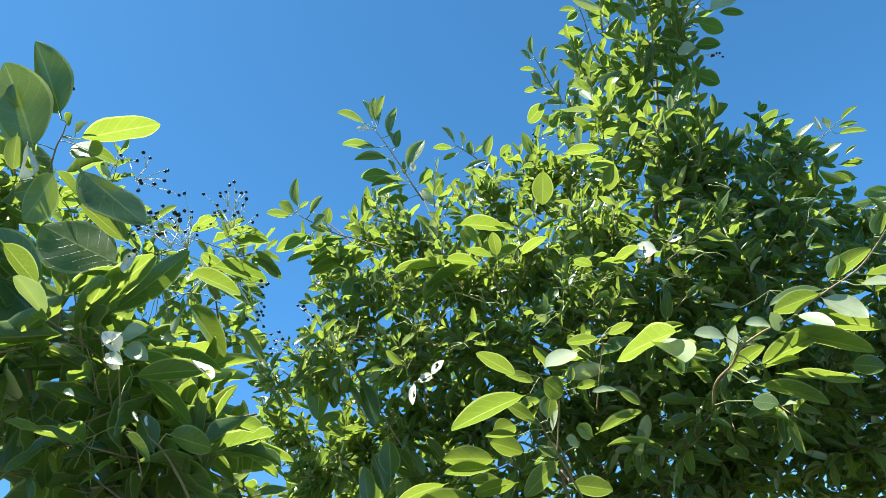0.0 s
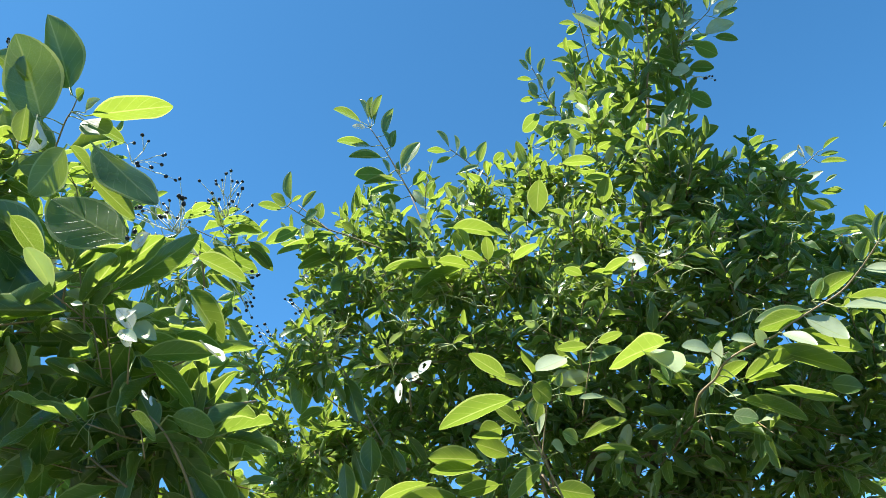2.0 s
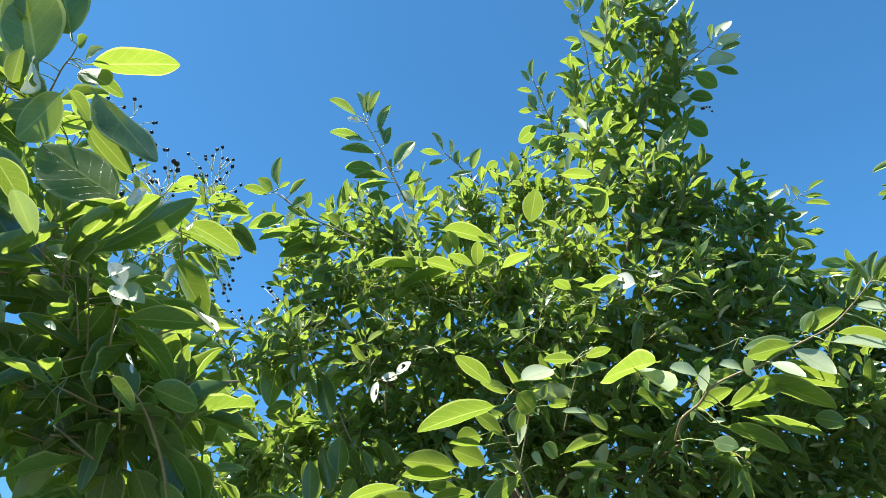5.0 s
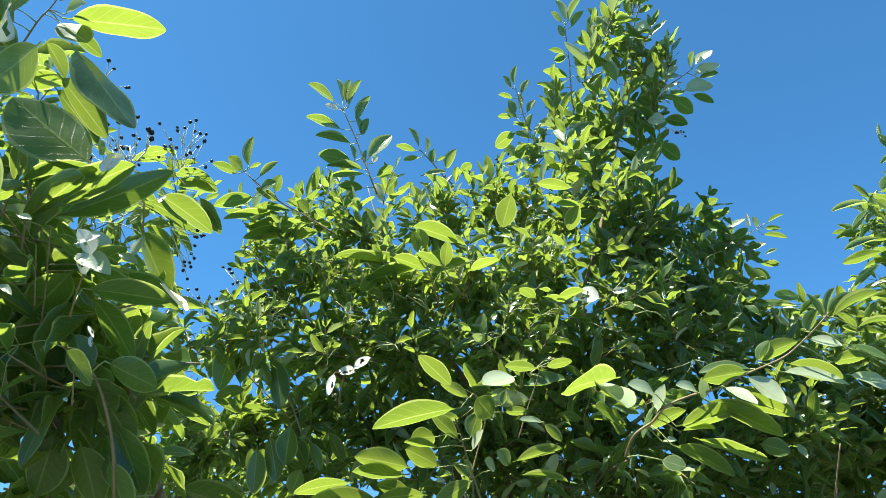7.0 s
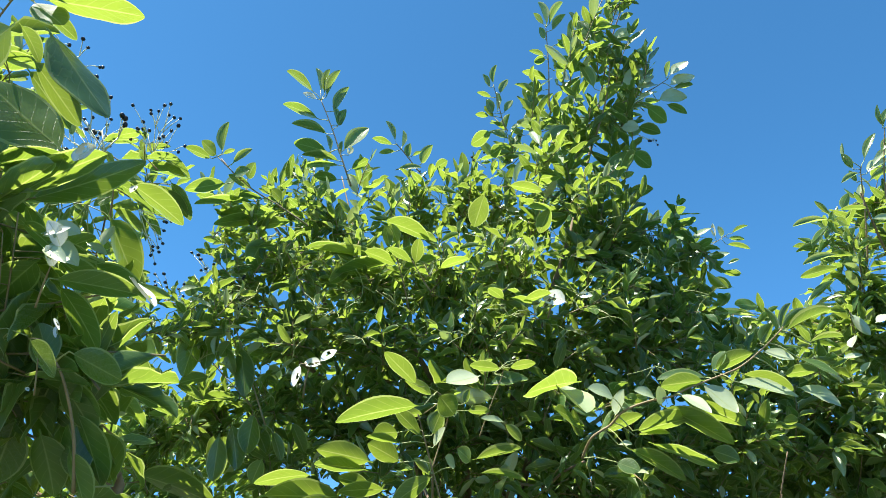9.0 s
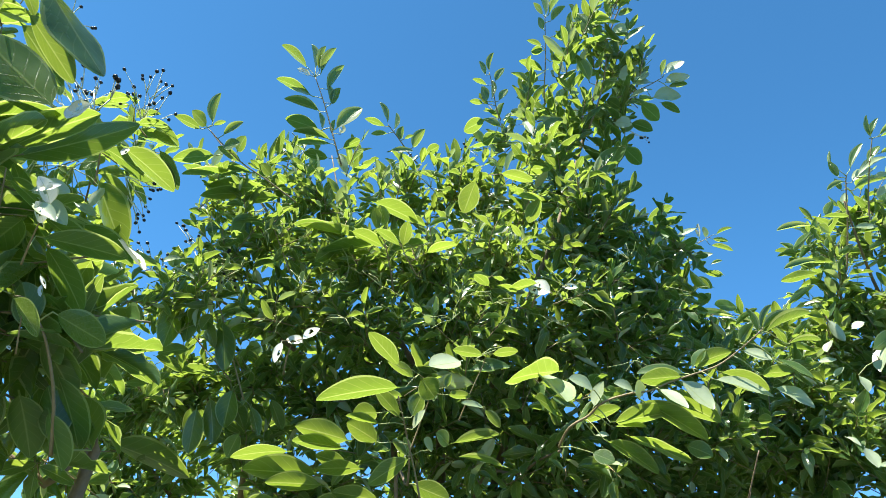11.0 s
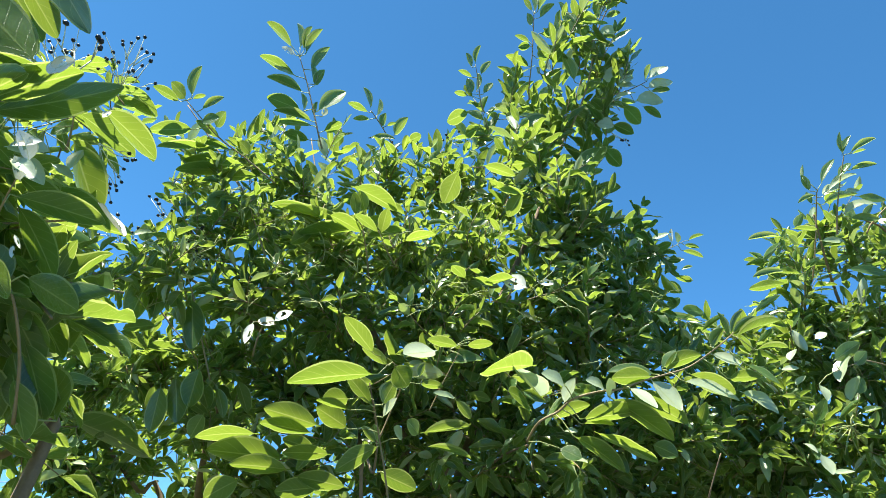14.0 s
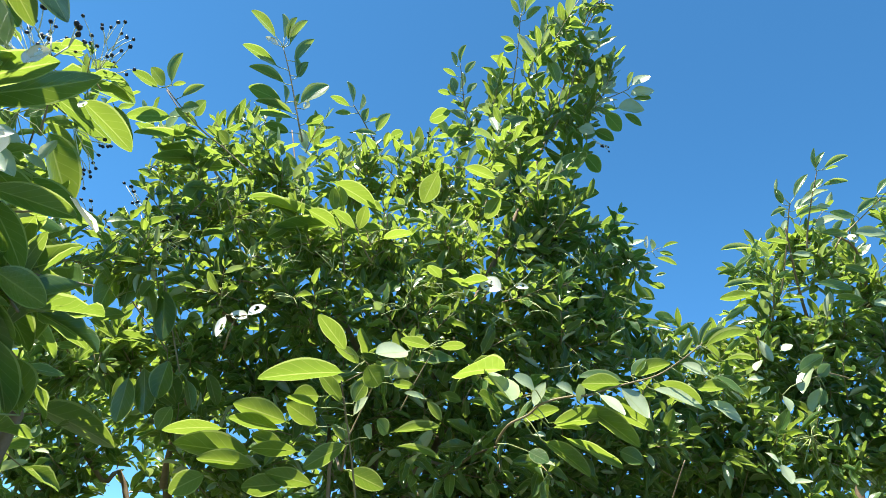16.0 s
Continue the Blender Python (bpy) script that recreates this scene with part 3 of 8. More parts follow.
tree.clump((-0.627, 2.234, 1.803), (0.052, 0.15, 0.043), 2, 0.085, 0.6, 4)
tree.clump((-0.73, 1.82, 2.048), (0.064, 0.15, 0.064), 4, 0.078, 0.6, 4)
tree.clump((-0.537, 1.844, 2.006), (0.097, 0.15, 0.080), 7, 0.078, 0.6, 4)
tree.clump((-0.489, 1.763, 2.145), (0.064, 0.15, 0.064), 4, 0.078, 0.6, 4)
tree.clump((-0.73, 1.86, 1.978), (0.064, 0.15, 0.064), 4, 0.078, 0.6, 4)
tree.clump((0.497, 2.122, 1.731), (0.132, 0.15, 0.066), 7, 0.08, 0.6, 4)
tree.clump((0.655, 2.164, 1.708), (0.132, 0.15, 0.066), 7, 0.08, 0.6, 4)
tree.clump((0.818, 2.199, 1.7), (0.132, 0.15, 0.083), 9, 0.08, 0.6, 4)
tree.clump((0.77, 2.119, 1.825), (0.132, 0.15, 0.083), 9, 0.08, 0.6, 4)
tree.clump((0.936, 2.18, 1.772), (0.099, 0.15, 0.099), 8, 0.08, 0.6, 4)
tree.clump((0.861, 2.252, 1.62), (0.099, 0.15, 0.066), 5, 0.08, 0.6, 4)
tree.clump((0.715, 2.222, 1.626), (0.099, 0.15, 0.066), 5, 0.08, 0.6, 4)
tree.clump((-0.172, 2.212, 2.396), (0.411, 0.25, 0.329), 17, 0.108, 0.6, 4)
tree.clump((0.342, 2.212, 2.396), (0.411, 0.25, 0.370), 19, 0.108, 0.6, 4)
tree.clump((0.753, 2.212, 2.396), (0.329, 0.25, 0.247), 10, 0.108, 0.6, 4)
tree.clump((0.622, 2.2, 3.065), (0.140, 0.25, 0.187), 3, 0.123, 0.6, 4)
tree.clump((0.036, 2.607, 2.082), (0.554, 0.25, 0.266), 16, 0.116, 0.6, 4)
tree.clump((0.704, 2.64, 2.046), (0.445, 0.25, 0.267), 13, 0.117, 0.6, 4)
tree.clump((0.257, 1.653, 2.677), (0.079, 0.12, 0.061), 3, 0.09, 0.6, 4)
tree.clump((0.38, 1.697, 2.6), (0.097, 0.12, 0.067), 4, 0.09, 0.6, 4)
tree.clump((0.538, 1.737, 2.532), (0.114, 0.12, 0.067), 5, 0.09, 0.6, 4)
tree.clump((0.644, 1.75, 2.509), (0.097, 0.12, 0.056), 4, 0.09, 0.6, 4)
tree.clump((0.38, 1.627, 2.722), (0.079, 0.12, 0.067), 3, 0.09, 0.6, 4)
tree.clump((0.53, 1.658, 2.669), (0.088, 0.12, 0.067), 4, 0.09, 0.6, 4)
tree.clump((0.626, 1.706, 2.585), (0.070, 0.12, 0.053), 2, 0.09, 0.6, 4)
tree.clump((-0.638, 1.844, 2.707), (0.067, 0.10, 0.038), 2, 0.09, 0.9, 4)
tree.clump((-0.466, 1.815, 2.757), (0.077, 0.10, 0.038), 2, 0.09, 0.9, 4)
tree.clump((-0.351, 1.822, 2.745), (0.086, 0.10, 0.042), 3, 0.09, 0.9, 4)
tree.clump((-0.179, 1.815, 2.757), (0.067, 0.10, 0.042), 2, 0.09, 0.9, 4)
tree.clump((-0.045, 1.815, 2.757), (0.067, 0.10, 0.042), 2, 0.09, 0.9, 4)
tree.clump((0.108, 1.801, 2.781), (0.067, 0.10, 0.042), 2, 0.09, 0.9, 4)
tree.clump((0.96, 1.859, 2.573), (0.077, 0.12, 0.042), 2, 0.09, -0.6, 4)
tree.clump((0.996, 1.927, 2.448), (0.067, 0.12, 0.048), 2, 0.09, -0.6, 4)
tree.clump((1.097, 1.977, 2.35), (0.067, 0.12, 0.034), 2, 0.09, -0.6, 4)
tree.clump((0.896, 1.887, 2.53), (0.086, 0.12, 0.057), 2, 0.09, -0.6, 4)
tree.clump((1.042, 2.008, 2.298), (0.077, 0.12, 0.057), 2, 0.09, -0.6, 4)
tree.clump((0.248, 1.573, 2.267), (0.069, 0.06, 0.038), 2, 0.08, 0.7, 4)
tree.clump((0.358, 1.593, 2.222), (0.062, 0.06, 0.038), 2, 0.08, 0.7, 4)
tree.clump((0.48, 1.574, 2.245), (0.062, 0.06, 0.038), 2, 0.08, 0.7, 4)
tree.clump((0.589, 1.582, 2.22), (0.062, 0.06, 0.038), 2, 0.08, 0.7, 4)
tree.clump((0.268, 1.624, 2.173), (0.062, 0.06, 0.034), 2, 0.08, 0.7, 4)
tree.clump((0.438, 1.621, 2.163), (0.062, 0.06, 0.034), 2, 0.08, 0.7, 4)
tree.clump((0.142, 1.595, 2.238), (0.062, 0.06, 0.038), 2, 0.08, 0.7, 4)
tree.shoot((0.356, 1.525, 2.179), (0.37, 1.492, 2.235), [
    ((0.24, 1.503, 2.217), (0.195, 1.473, 2.234), (0.172, 0.288, 0.942), 0.035),
    ((0.255, 1.499, 2.223), (0.315, 1.52, 2.217), (0.104, -0.016, 0.994), 0.040),
    ((0.399, 1.476, 2.204), (0.346, 1.516, 2.239), (-0.504, -0.841, 0.197), 0.047, 2),
    ((0.42, 1.465, 2.222), (0.453, 1.435, 2.207), (-0.638, -0.757, 0.144), 0.019, 2),
    ((0.356, 1.485, 2.248), (0.289, 1.494, 2.212), (-0.442, 0.198, 0.875), 0.047),
], 0.003)
tree.shoot((-0.251, 1.551, 1.953), (-0.237, 1.51, 2.024), [
    ((-0.257, 1.481, 2.014), (-0.262, 1.465, 1.954), (-0.225, -0.934, 0.279), 0.021, 2),
    ((-0.206, 1.481, 2.014), (-0.25, 1.505, 2.029), (-0.303, -0.855, 0.42), 0.031, 2),
    ((-0.212, 1.478, 2.02), (-0.174, 1.478, 2.052), (-0.314, -0.874, 0.371), 0.031, 2),
], 0.003)
tree.shoot((-0.005, 1.607, 2.216), (-0.043, 1.539, 2.335), [
    ((-0.021, 1.546, 2.321), (0.07, 1.515, 2.339), (-0.176, 0.036, 0.984), 0.054),
    ((-0.097, 1.539, 2.335), (-0.209, 1.547, 2.288), (-0.376, 0.105, 0.921), 0.076),
    ((-0.051, 1.535, 2.341), (-0.276, 1.511, 2.345), (0.012, 0.05, 0.999), 0.040),
    ((-0.066, 1.524, 2.361), (-0.082, 1.505, 2.421), (0.706, 0.602, 0.374), 0.040),
    ((-0.059, 1.539, 2.335), (0.01, 1.536, 2.377), (-0.518, 0.071, 0.852), 0.050),
    ((-0.043, 1.516, 2.374), (-0.067, 1.497, 2.425), (0.286, 0.845, 0.452), 0.032),
], 0.003)
tree.fruit((-0.036, 1.806, 2.773), [(-0.026, 1.782, 2.815), (-0.007, 1.791, 2.798)], 0.02)
tree.fruit((0.232, 1.772, 2.831), [(0.187, 1.783, 2.864), (0.197, 1.732, 2.848)], 0.018)
tree.fruit((0.749, 1.701, 2.956), [(0.789, 1.703, 2.93), (0.821, 1.716, 2.936)], 0.01)
tree.fruit((-0.508, 1.607, 2.216), [(-0.572, 1.57, 2.32), (-0.541, 1.534, 2.311), (-0.517, 1.545, 2.286), (-0.476, 1.552, 2.282), (-0.464, 1.598, 2.245), (-0.535, 1.594, 2.269), (-0.43, 1.601, 2.213)], 0.022)
tree.fruit((-0.645, 1.607, 2.216), [(-0.68, 1.57, 2.265), (-0.655, 1.575, 2.259), (-0.596, 1.584, 2.238), (-0.688, 1.591, 2.234)], 0.022)
tree.clump((-0.797, 2.539, 1.822), (0.080, 0.12, 0.050), 2, 0.09, 0.6, 4)
tree.clump((-0.541, 2.501, 1.839), (0.070, 0.12, 0.050), 2, 0.09, 0.6, 4)
tree.clump((-0.61, 2.474, 1.906), (0.070, 0.12, 0.044), 2, 0.09, 0.6, 4)
tree.clump((-0.75, 2.561, 1.772), (0.090, 0.12, 0.050), 3, 0.09, 0.6, 4)
tree.clump((-0.844, 2.518, 1.872), (0.060, 0.12, 0.050), 2, 0.09, 0.6, 4)
tree.clump((-0.412, 2.52, 1.777), (0.080, 0.12, 0.050), 2, 0.09, 0.6, 4)
tree.shoot((-0.388, 1.629, 1.947), (-0.463, 1.601, 2.015), [
    ((-0.383, 1.648, 1.91), (-0.347, 1.689, 1.847), (0.272, 0.735, 0.621), 0.052),
    ((-0.287, 1.634, 1.917), (-0.247, 1.657, 1.843), (0.647, 0.557, 0.521), 0.054),
    ((-0.435, 1.656, 1.907), (-0.412, 1.705, 1.829), (0.211, 0.797, 0.565), 0.059),
    ((-0.61, 1.755, 1.759), (-0.566, 1.749, 1.775), (-0.283, 0.381, 0.88), 0.029),
    ((-0.483, 1.669, 1.891), (-0.478, 1.742, 1.783), (0.201, 0.812, 0.548), 0.066),
    ((-0.685, 1.743, 1.797), (-0.464, 1.743, 1.727), (0.264, 0.481, 0.836), 0.122),
], 0.0022)
tree.shoot((-0.463, 1.601, 2.015), (-0.516, 1.582, 2.062), [
    ((-0.522, 1.636, 1.963), (-0.434, 1.626, 1.97), (-0.057, 0.217, 0.974), 0.055),
    ((-0.47, 1.565, 2.084), (-0.434, 1.582, 2.013), (0.699, 0.519, 0.492), 0.050),
    ((-0.589, 1.626, 1.995), (-0.511, 1.622, 1.96), (0.402, 0.375, 0.835), 0.053),
    ((-0.576, 1.559, 2.118), (-0.512, 1.594, 2.037), (0.593, 0.446, 0.67), 0.067),
    ((-0.519, 1.569, 2.087), (-0.459, 1.542, 2.113), (-0.376, 0.076, 0.924), 0.044),
], 0.0022)
tree.shoot((0.051, 1.517, 2.234), (0.002, 1.487, 2.301), [
    ((0.35, 1.379, 2.43), (0.323, 1.417, 2.371), (-0.344, 0.706, 0.619), 0.046),
    ((0.403, 1.354, 2.466), (0.429, 1.337, 2.495), (-0.544, 0.424, 0.724), 0.026),
    ((0.065, 1.487, 2.287), (0.144, 1.458, 2.308), (-0.248, 0.024, 0.968), 0.054),
    ((0.284, 1.385, 2.432), (0.35, 1.38, 2.422), (0.138, -0.113, 0.984), 0.042),
    ((0.012, 1.485, 2.303), (0.012, 1.44, 2.351), (0.128, 0.726, 0.676), 0.035),
], 0.0022)
tree.shoot((0.002, 1.487, 2.301), (-0.004, 1.484, 2.308), [
    ((-0.002, 1.489, 2.298), (-0.069, 1.469, 2.334), (0.457, 0.069, 0.887), 0.049),
    ((-0.092, 1.504, 2.438), (0.04, 1.528, 2.399), (0.263, 0.096, 0.96), 0.086),
    ((-0.138, 1.486, 2.332), (-0.046, 1.5, 2.302), (0.281, 0.152, 0.948), 0.060),
    ((0.178, 1.38, 2.464), (0.154, 1.431, 2.388), (-0.126, 0.806, 0.579), 0.054),
    ((0.234, 1.365, 2.481), (0.327, 1.377, 2.473), (0.048, 0.26, 0.965), 0.041),
], 0.0022)
tree.spray((0.425, 1.456, 2.218), [(0.359, 1.437, 2.231), (0.395, 1.458, 2.258), (0.466, 1.45, 2.27), (0.476, 1.431, 2.228), (0.478, 1.479, 2.205), (0.442, 1.489, 2.186), (0.41, 1.496, 2.197)], 0.0012)
tree.spray((0.009, 1.516, 2.114), [(-0.033, 1.485, 2.131), (-0.012, 1.514, 2.159), (0.038, 1.54, 2.147), (0.052, 1.532, 2.113)], 0.001)
tree.clump((1.235, 2.118, 1.876), (0.110, 0.12, 0.064), 5, 0.085, 0.6, 4)
tree.clump((1.073, 2.142, 1.849), (0.110, 0.12, 0.055), 4, 0.085, 0.6, 4)
tree.clump((1.346, 2.125, 1.854), (0.110, 0.12, 0.055), 4, 0.085, 0.6, 4)
tree.clump((1.269, 2.125, 1.892), (0.115, 0.12, 0.057), 5, 0.085, 0.6, 4)
tree.clump((1.403, 2.109, 1.887), (0.115, 0.12, 0.057), 5, 0.085, 0.6, 4)
tree.clump((-0.476, 2.443, 1.744), (0.096, 0.12, 0.057), 4, 0.085, 0.6, 4)
tree.clump((-0.752, 1.75, 2.117), (0.054, 0.05, 0.031), 2, 0.062, 0.7, 4)
tree.clump((-0.665, 1.723, 2.15), (0.054, 0.05, 0.028), 2, 0.062, 0.7, 4)
tree.clump((-0.707, 1.802, 2.011), (0.046, 0.05, 0.031), 2, 0.062, 0.7, 4)
tree.clump((-0.606, 1.826, 1.949), (0.054, 0.05, 0.034), 2, 0.062, 0.7, 4)
tree.clump((-0.738, 1.866, 1.9), (0.046, 0.05, 0.034), 2, 0.062, 0.7, 4)
tree.clump((-0.509, 1.835, 1.915), (0.046, 0.05, 0.031), 2, 0.062, 0.7, 4)
tree.clump((-0.65, 1.898, 1.824), (0.054, 0.05, 0.034), 2, 0.062, 0.7, 4)
tree.clump((-0.422, 1.808, 1.948), (0.054, 0.05, 0.031), 2, 0.062, 0.7, 4)
tree.clump((-0.54, 1.898, 1.804), (0.054, 0.05, 0.031), 2, 0.062, 0.7, 4)
tree.clump((-0.361, 1.859, 1.843), (0.054, 0.05, 0.031), 2, 0.062, 0.7, 4)
tree.clump((-0.715, 1.951, 1.737), (0.054, 0.05, 0.034), 2, 0.062, 0.7, 4)
tree.clump((-0.311, 1.749, 2.037), (0.062, 0.05, 0.034), 2, 0.062, 0.7, 4)
tree.clump((-0.452, 1.753, 2.055), (0.054, 0.05, 0.031), 2, 0.062, 0.7, 4)
tree.spray((-0.42, 1.466, 2.123), [(-0.418, 1.474, 2.119), (-0.43, 1.48, 2.169), (-0.444, 1.484, 2.118), (-0.398, 1.478, 2.124), (-0.396, 1.444, 2.148), (-0.428, 1.464, 2.095), (-0.42, 1.427, 2.142)], 0.0011)
tree.spray((-0.543, 1.462, 2.133), [(-0.564, 1.45, 2.158), (-0.579, 1.45, 2.116), (-0.523, 1.479, 2.144), (-0.515, 1.442, 2.142), (-0.563, 1.444, 2.139), (-0.503, 1.434, 2.164)], 0.0011)
tree.spray((-0.653, 1.71, 1.887), [(-0.635, 1.729, 1.93), (-0.64, 1.694, 1.853), (-0.695, 1.722, 1.887), (-0.644, 1.738, 1.894), (-0.618, 1.715, 1.924), (-0.632, 1.712, 1.888), (-0.625, 1.675, 1.893)], 0.0011)
tree.spray((-0.597, 1.646, 1.944), [(-0.634, 1.647, 1.968), (-0.581, 1.663, 1.991), (-0.568, 1.671, 1.928), (-0.543, 1.62, 1.954), (-0.601, 1.675, 1.952)], 0.0011)
tree.spray((-0.387, 1.463, 2.176), [(-0.448, 1.484, 2.214), (-0.383, 1.479, 2.222), (-0.354, 1.421, 2.185), (-0.417, 1.451, 2.165), (-0.422, 1.484, 2.168), (-0.41, 1.448, 2.149)], 0.0011)
tree.spray((-0.229, 1.439, 2.143), [(-0.202, 1.466, 2.152), (-0.277, 1.442, 2.159), (-0.264, 1.455, 2.188), (-0.226, 1.467, 2.128), (-0.249, 1.468, 2.132), (-0.208, 1.411, 2.166)], 0.0011)
tree.spray((-0.038, 1.422, 2.152), [(0.008, 1.429, 2.135), (-0.044, 1.444, 2.147), (-0.041, 1.409, 2.182), (-0.087, 1.403, 2.179), (-0.071, 1.421, 2.182)], 0.0011)
tree.spray((0.2, 1.551, 2.429), [(0.144, 1.571, 2.449), (0.22, 1.527, 2.43), (0.192, 1.521, 2.463), (0.175, 1.588, 2.423), (0.193, 1.545, 2.446), (0.187, 1.544, 2.387)], 0.0011)
tree.spray((0.418, 1.526, 2.409), [(0.377, 1.516, 2.417), (0.38, 1.521, 2.456), (0.363, 1.483, 2.419), (0.413, 1.499, 2.442), (0.359, 1.518, 2.413)], 0.0011)
tree.spray((0.483, 1.41, 2.142), [(0.521, 1.402, 2.117), (0.467, 1.44, 2.169), (0.46, 1.435, 2.171), (0.451, 1.445, 2.129), (0.506, 1.451, 2.142)], 0.0011)
tree.spray((0.074, 1.619, 2.579), [(0.039, 1.585, 2.587), (0.112, 1.587, 2.555), (0.051, 1.57, 2.596), (0.099, 1.644, 2.556), (0.084, 1.62, 2.642), (0.011, 1.582, 2.602)], 0.0011)
tree.spray((-0.206, 1.554, 2.372), [(-0.225, 1.555, 2.38), (-0.223, 1.561, 2.367), (-0.221, 1.581, 2.37), (-0.19, 1.539, 2.381), (-0.157, 1.559, 2.414), (-0.22, 1.578, 2.391)], 0.0011)
tree.spray((0.237, 1.425, 2.137), [(0.275, 1.438, 2.146), (0.279, 1.407, 2.147), (0.227, 1.413, 2.158), (0.261, 1.395, 2.132), (0.214, 1.428, 2.169), (0.254, 1.39, 2.12)], 0.0011)
tree.spray((-0.117, 1.487, 2.087), [(-0.164, 1.532, 2.093), (-0.099, 1.44, 2.088), (-0.104, 1.471, 2.064), (-0.166, 1.513, 2.092), (-0.169, 1.518, 2.105), (-0.078, 1.475, 2.078)], 0.0011)
tree.spray((-0.52, 1.553, 2.034), [(-0.565, 1.543, 2.067), (-0.503, 1.534, 2.054), (-0.577, 1.563, 2.068), (-0.507, 1.561, 2.037), (-0.581, 1.567, 2.063), (-0.472, 1.54, 2.059)], 0.0011)
tree.spray((-0.34, 1.607, 1.972), [(-0.341, 1.6, 1.967), (-0.394, 1.644, 1.963), (-0.331, 1.63, 1.958), (-0.374, 1.591, 1.939), (-0.367, 1.59, 2.001)], 0.0011)
tree.spray((0.043, 1.504, 2.307), [(0.084, 1.492, 2.323), (0.053, 1.468, 2.3), (0, 1.52, 2.29), (0.055, 1.529, 2.299), (0.009, 1.499, 2.306), (0.04, 1.521, 2.302), (-0.006, 1.506, 2.325)], 0.0011)
tree.spray((0.61, 1.469, 2.319), [(0.593, 1.507, 2.314), (0.565, 1.475, 2.35), (0.601, 1.454, 2.339), (0.597, 1.491, 2.314), (0.585, 1.482, 2.356)], 0.0011)
tree.spray((0.385, 1.617, 2.638), [(0.449, 1.643, 2.624), (0.44, 1.596, 2.638), (0.421, 1.609, 2.654), (0.455, 1.638, 2.619), (0.353, 1.604, 2.589), (0.345, 1.615, 2.687)], 0.0011)
tree.spray((-0.283, 1.518, 2.061), [(-0.283, 1.483, 2.089), (-0.286, 1.495, 2.082), (-0.259, 1.524, 2.098), (-0.29, 1.54, 2.044), (-0.297, 1.539, 2.097), (-0.283, 1.521, 2.045)], 0.0011)
tree.clump((0.282, 2.859, 0.904), (0.2, 0.2, 0.16), 8, 0.095, 0.3, 4)
tree.clump((0.518, 2.169, 1.003), (0.2, 0.2, 0.16), 8, 0.095, 0.3, 4)
tree.clump((0.021, 2.084, 1.381), (0.2, 0.2, 0.16), 8, 0.095, 0.3, 4)
tree.clump((-0.326, 2.714, 1.008), (0.2, 0.2, 0.16), 8, 0.095, 0.3, 4)
tree.clump((-0.279, 1.953, 0.834), (0.2, 0.2, 0.16), 8, 0.095, 0.3, 4)
tree.clump((-0.385, 1.693, 1.13), (0.2, 0.2, 0.16), 8, 0.095, 0.3, 4)
tree.clump((0.108, 2.675, 1.198), (0.2, 0.2, 0.16), 8, 0.095, 0.3, 4)
tree.clump((0.09, 1.754, 0.541), (0.2, 0.2, 0.16), 8, 0.095, 0.3, 4)
tree.clump((0.925, 2.285, 0.732), (0.2, 0.2, 0.16), 8, 0.095, 0.3, 4)
tree.clump((0.122, 1.408, 1.077), (0.2, 0.2, 0.16), 8, 0.095, 0.3, 4)
tree.clump((0.151, 1.751, 0.687), (0.2, 0.2, 0.16), 8, 0.095, 0.3, 4)
tree.clump((0.3, 2.116, 1.18), (0.2, 0.2, 0.16), 8, 0.095, 0.3, 4)
tree.clump((0.777, 2.35, 1.144), (0.2, 0.2, 0.16), 8, 0.095, 0.3, 4)
tree.clump((0.616, 2.034, 1.019), (0.2, 0.2, 0.16), 8, 0.095, 0.3, 4)
tree.clump((-0.066, 1.864, 0.603), (0.2, 0.2, 0.16), 8, 0.095, 0.3, 4)
tree.clump((0.589, 2.627, 0.642), (0.2, 0.2, 0.16), 8, 0.095, 0.3, 4)
tree.clump((0.214, 1.683, 0.89), (0.2, 0.2, 0.16), 8, 0.095, 0.3, 4)
tree.clump((0.139, 2.412, 1.242), (0.2, 0.2, 0.16), 8, 0.095, 0.3, 4)
tree.clump((-0.04, 2, 0.553), (0.2, 0.2, 0.16), 8, 0.095, 0.3, 4)
tree.clump((-0.126, 2.125, 1.142), (0.2, 0.2, 0.16), 8, 0.095, 0.3, 4)
tree.clump((-0.113, 1.943, 0.943), (0.2, 0.2, 0.16), 8, 0.095, 0.3, 4)
tree.clump((-0.013, 1.985, 0.675), (0.2, 0.2, 0.16), 8, 0.095, 0.3, 4)
tree.clump((0.29, 1.483, 0.875), (0.2, 0.2, 0.16), 8, 0.095, 0.3, 4)
tree.clump((-0.008, 2.168, 0.547), (0.2, 0.2, 0.16), 8, 0.095, 0.3, 4)
tree.clump((-0.164, 2.207, 0.984), (0.2, 0.2, 0.16), 8, 0.095, 0.3, 4)
tree.clump((-0.282, 1.474, 1.055), (0.2, 0.2, 0.16), 8, 0.095, 0.3, 4)
tree.clump((0.403, 2.181, 0.553), (0.2, 0.2, 0.16), 8, 0.095, 0.3, 4)
tree.clump((-0.068, 2.589, 1.277), (0.2, 0.2, 0.16), 8, 0.095, 0.3, 4)
tree.clump((0.544, 2.189, 1.079), (0.2, 0.2, 0.16), 8, 0.095, 0.3, 4)
tree.clump((0.103, 1.507, 0.661), (0.2, 0.2, 0.16), 8, 0.095, 0.3, 4)
scatter = random.Random(3)
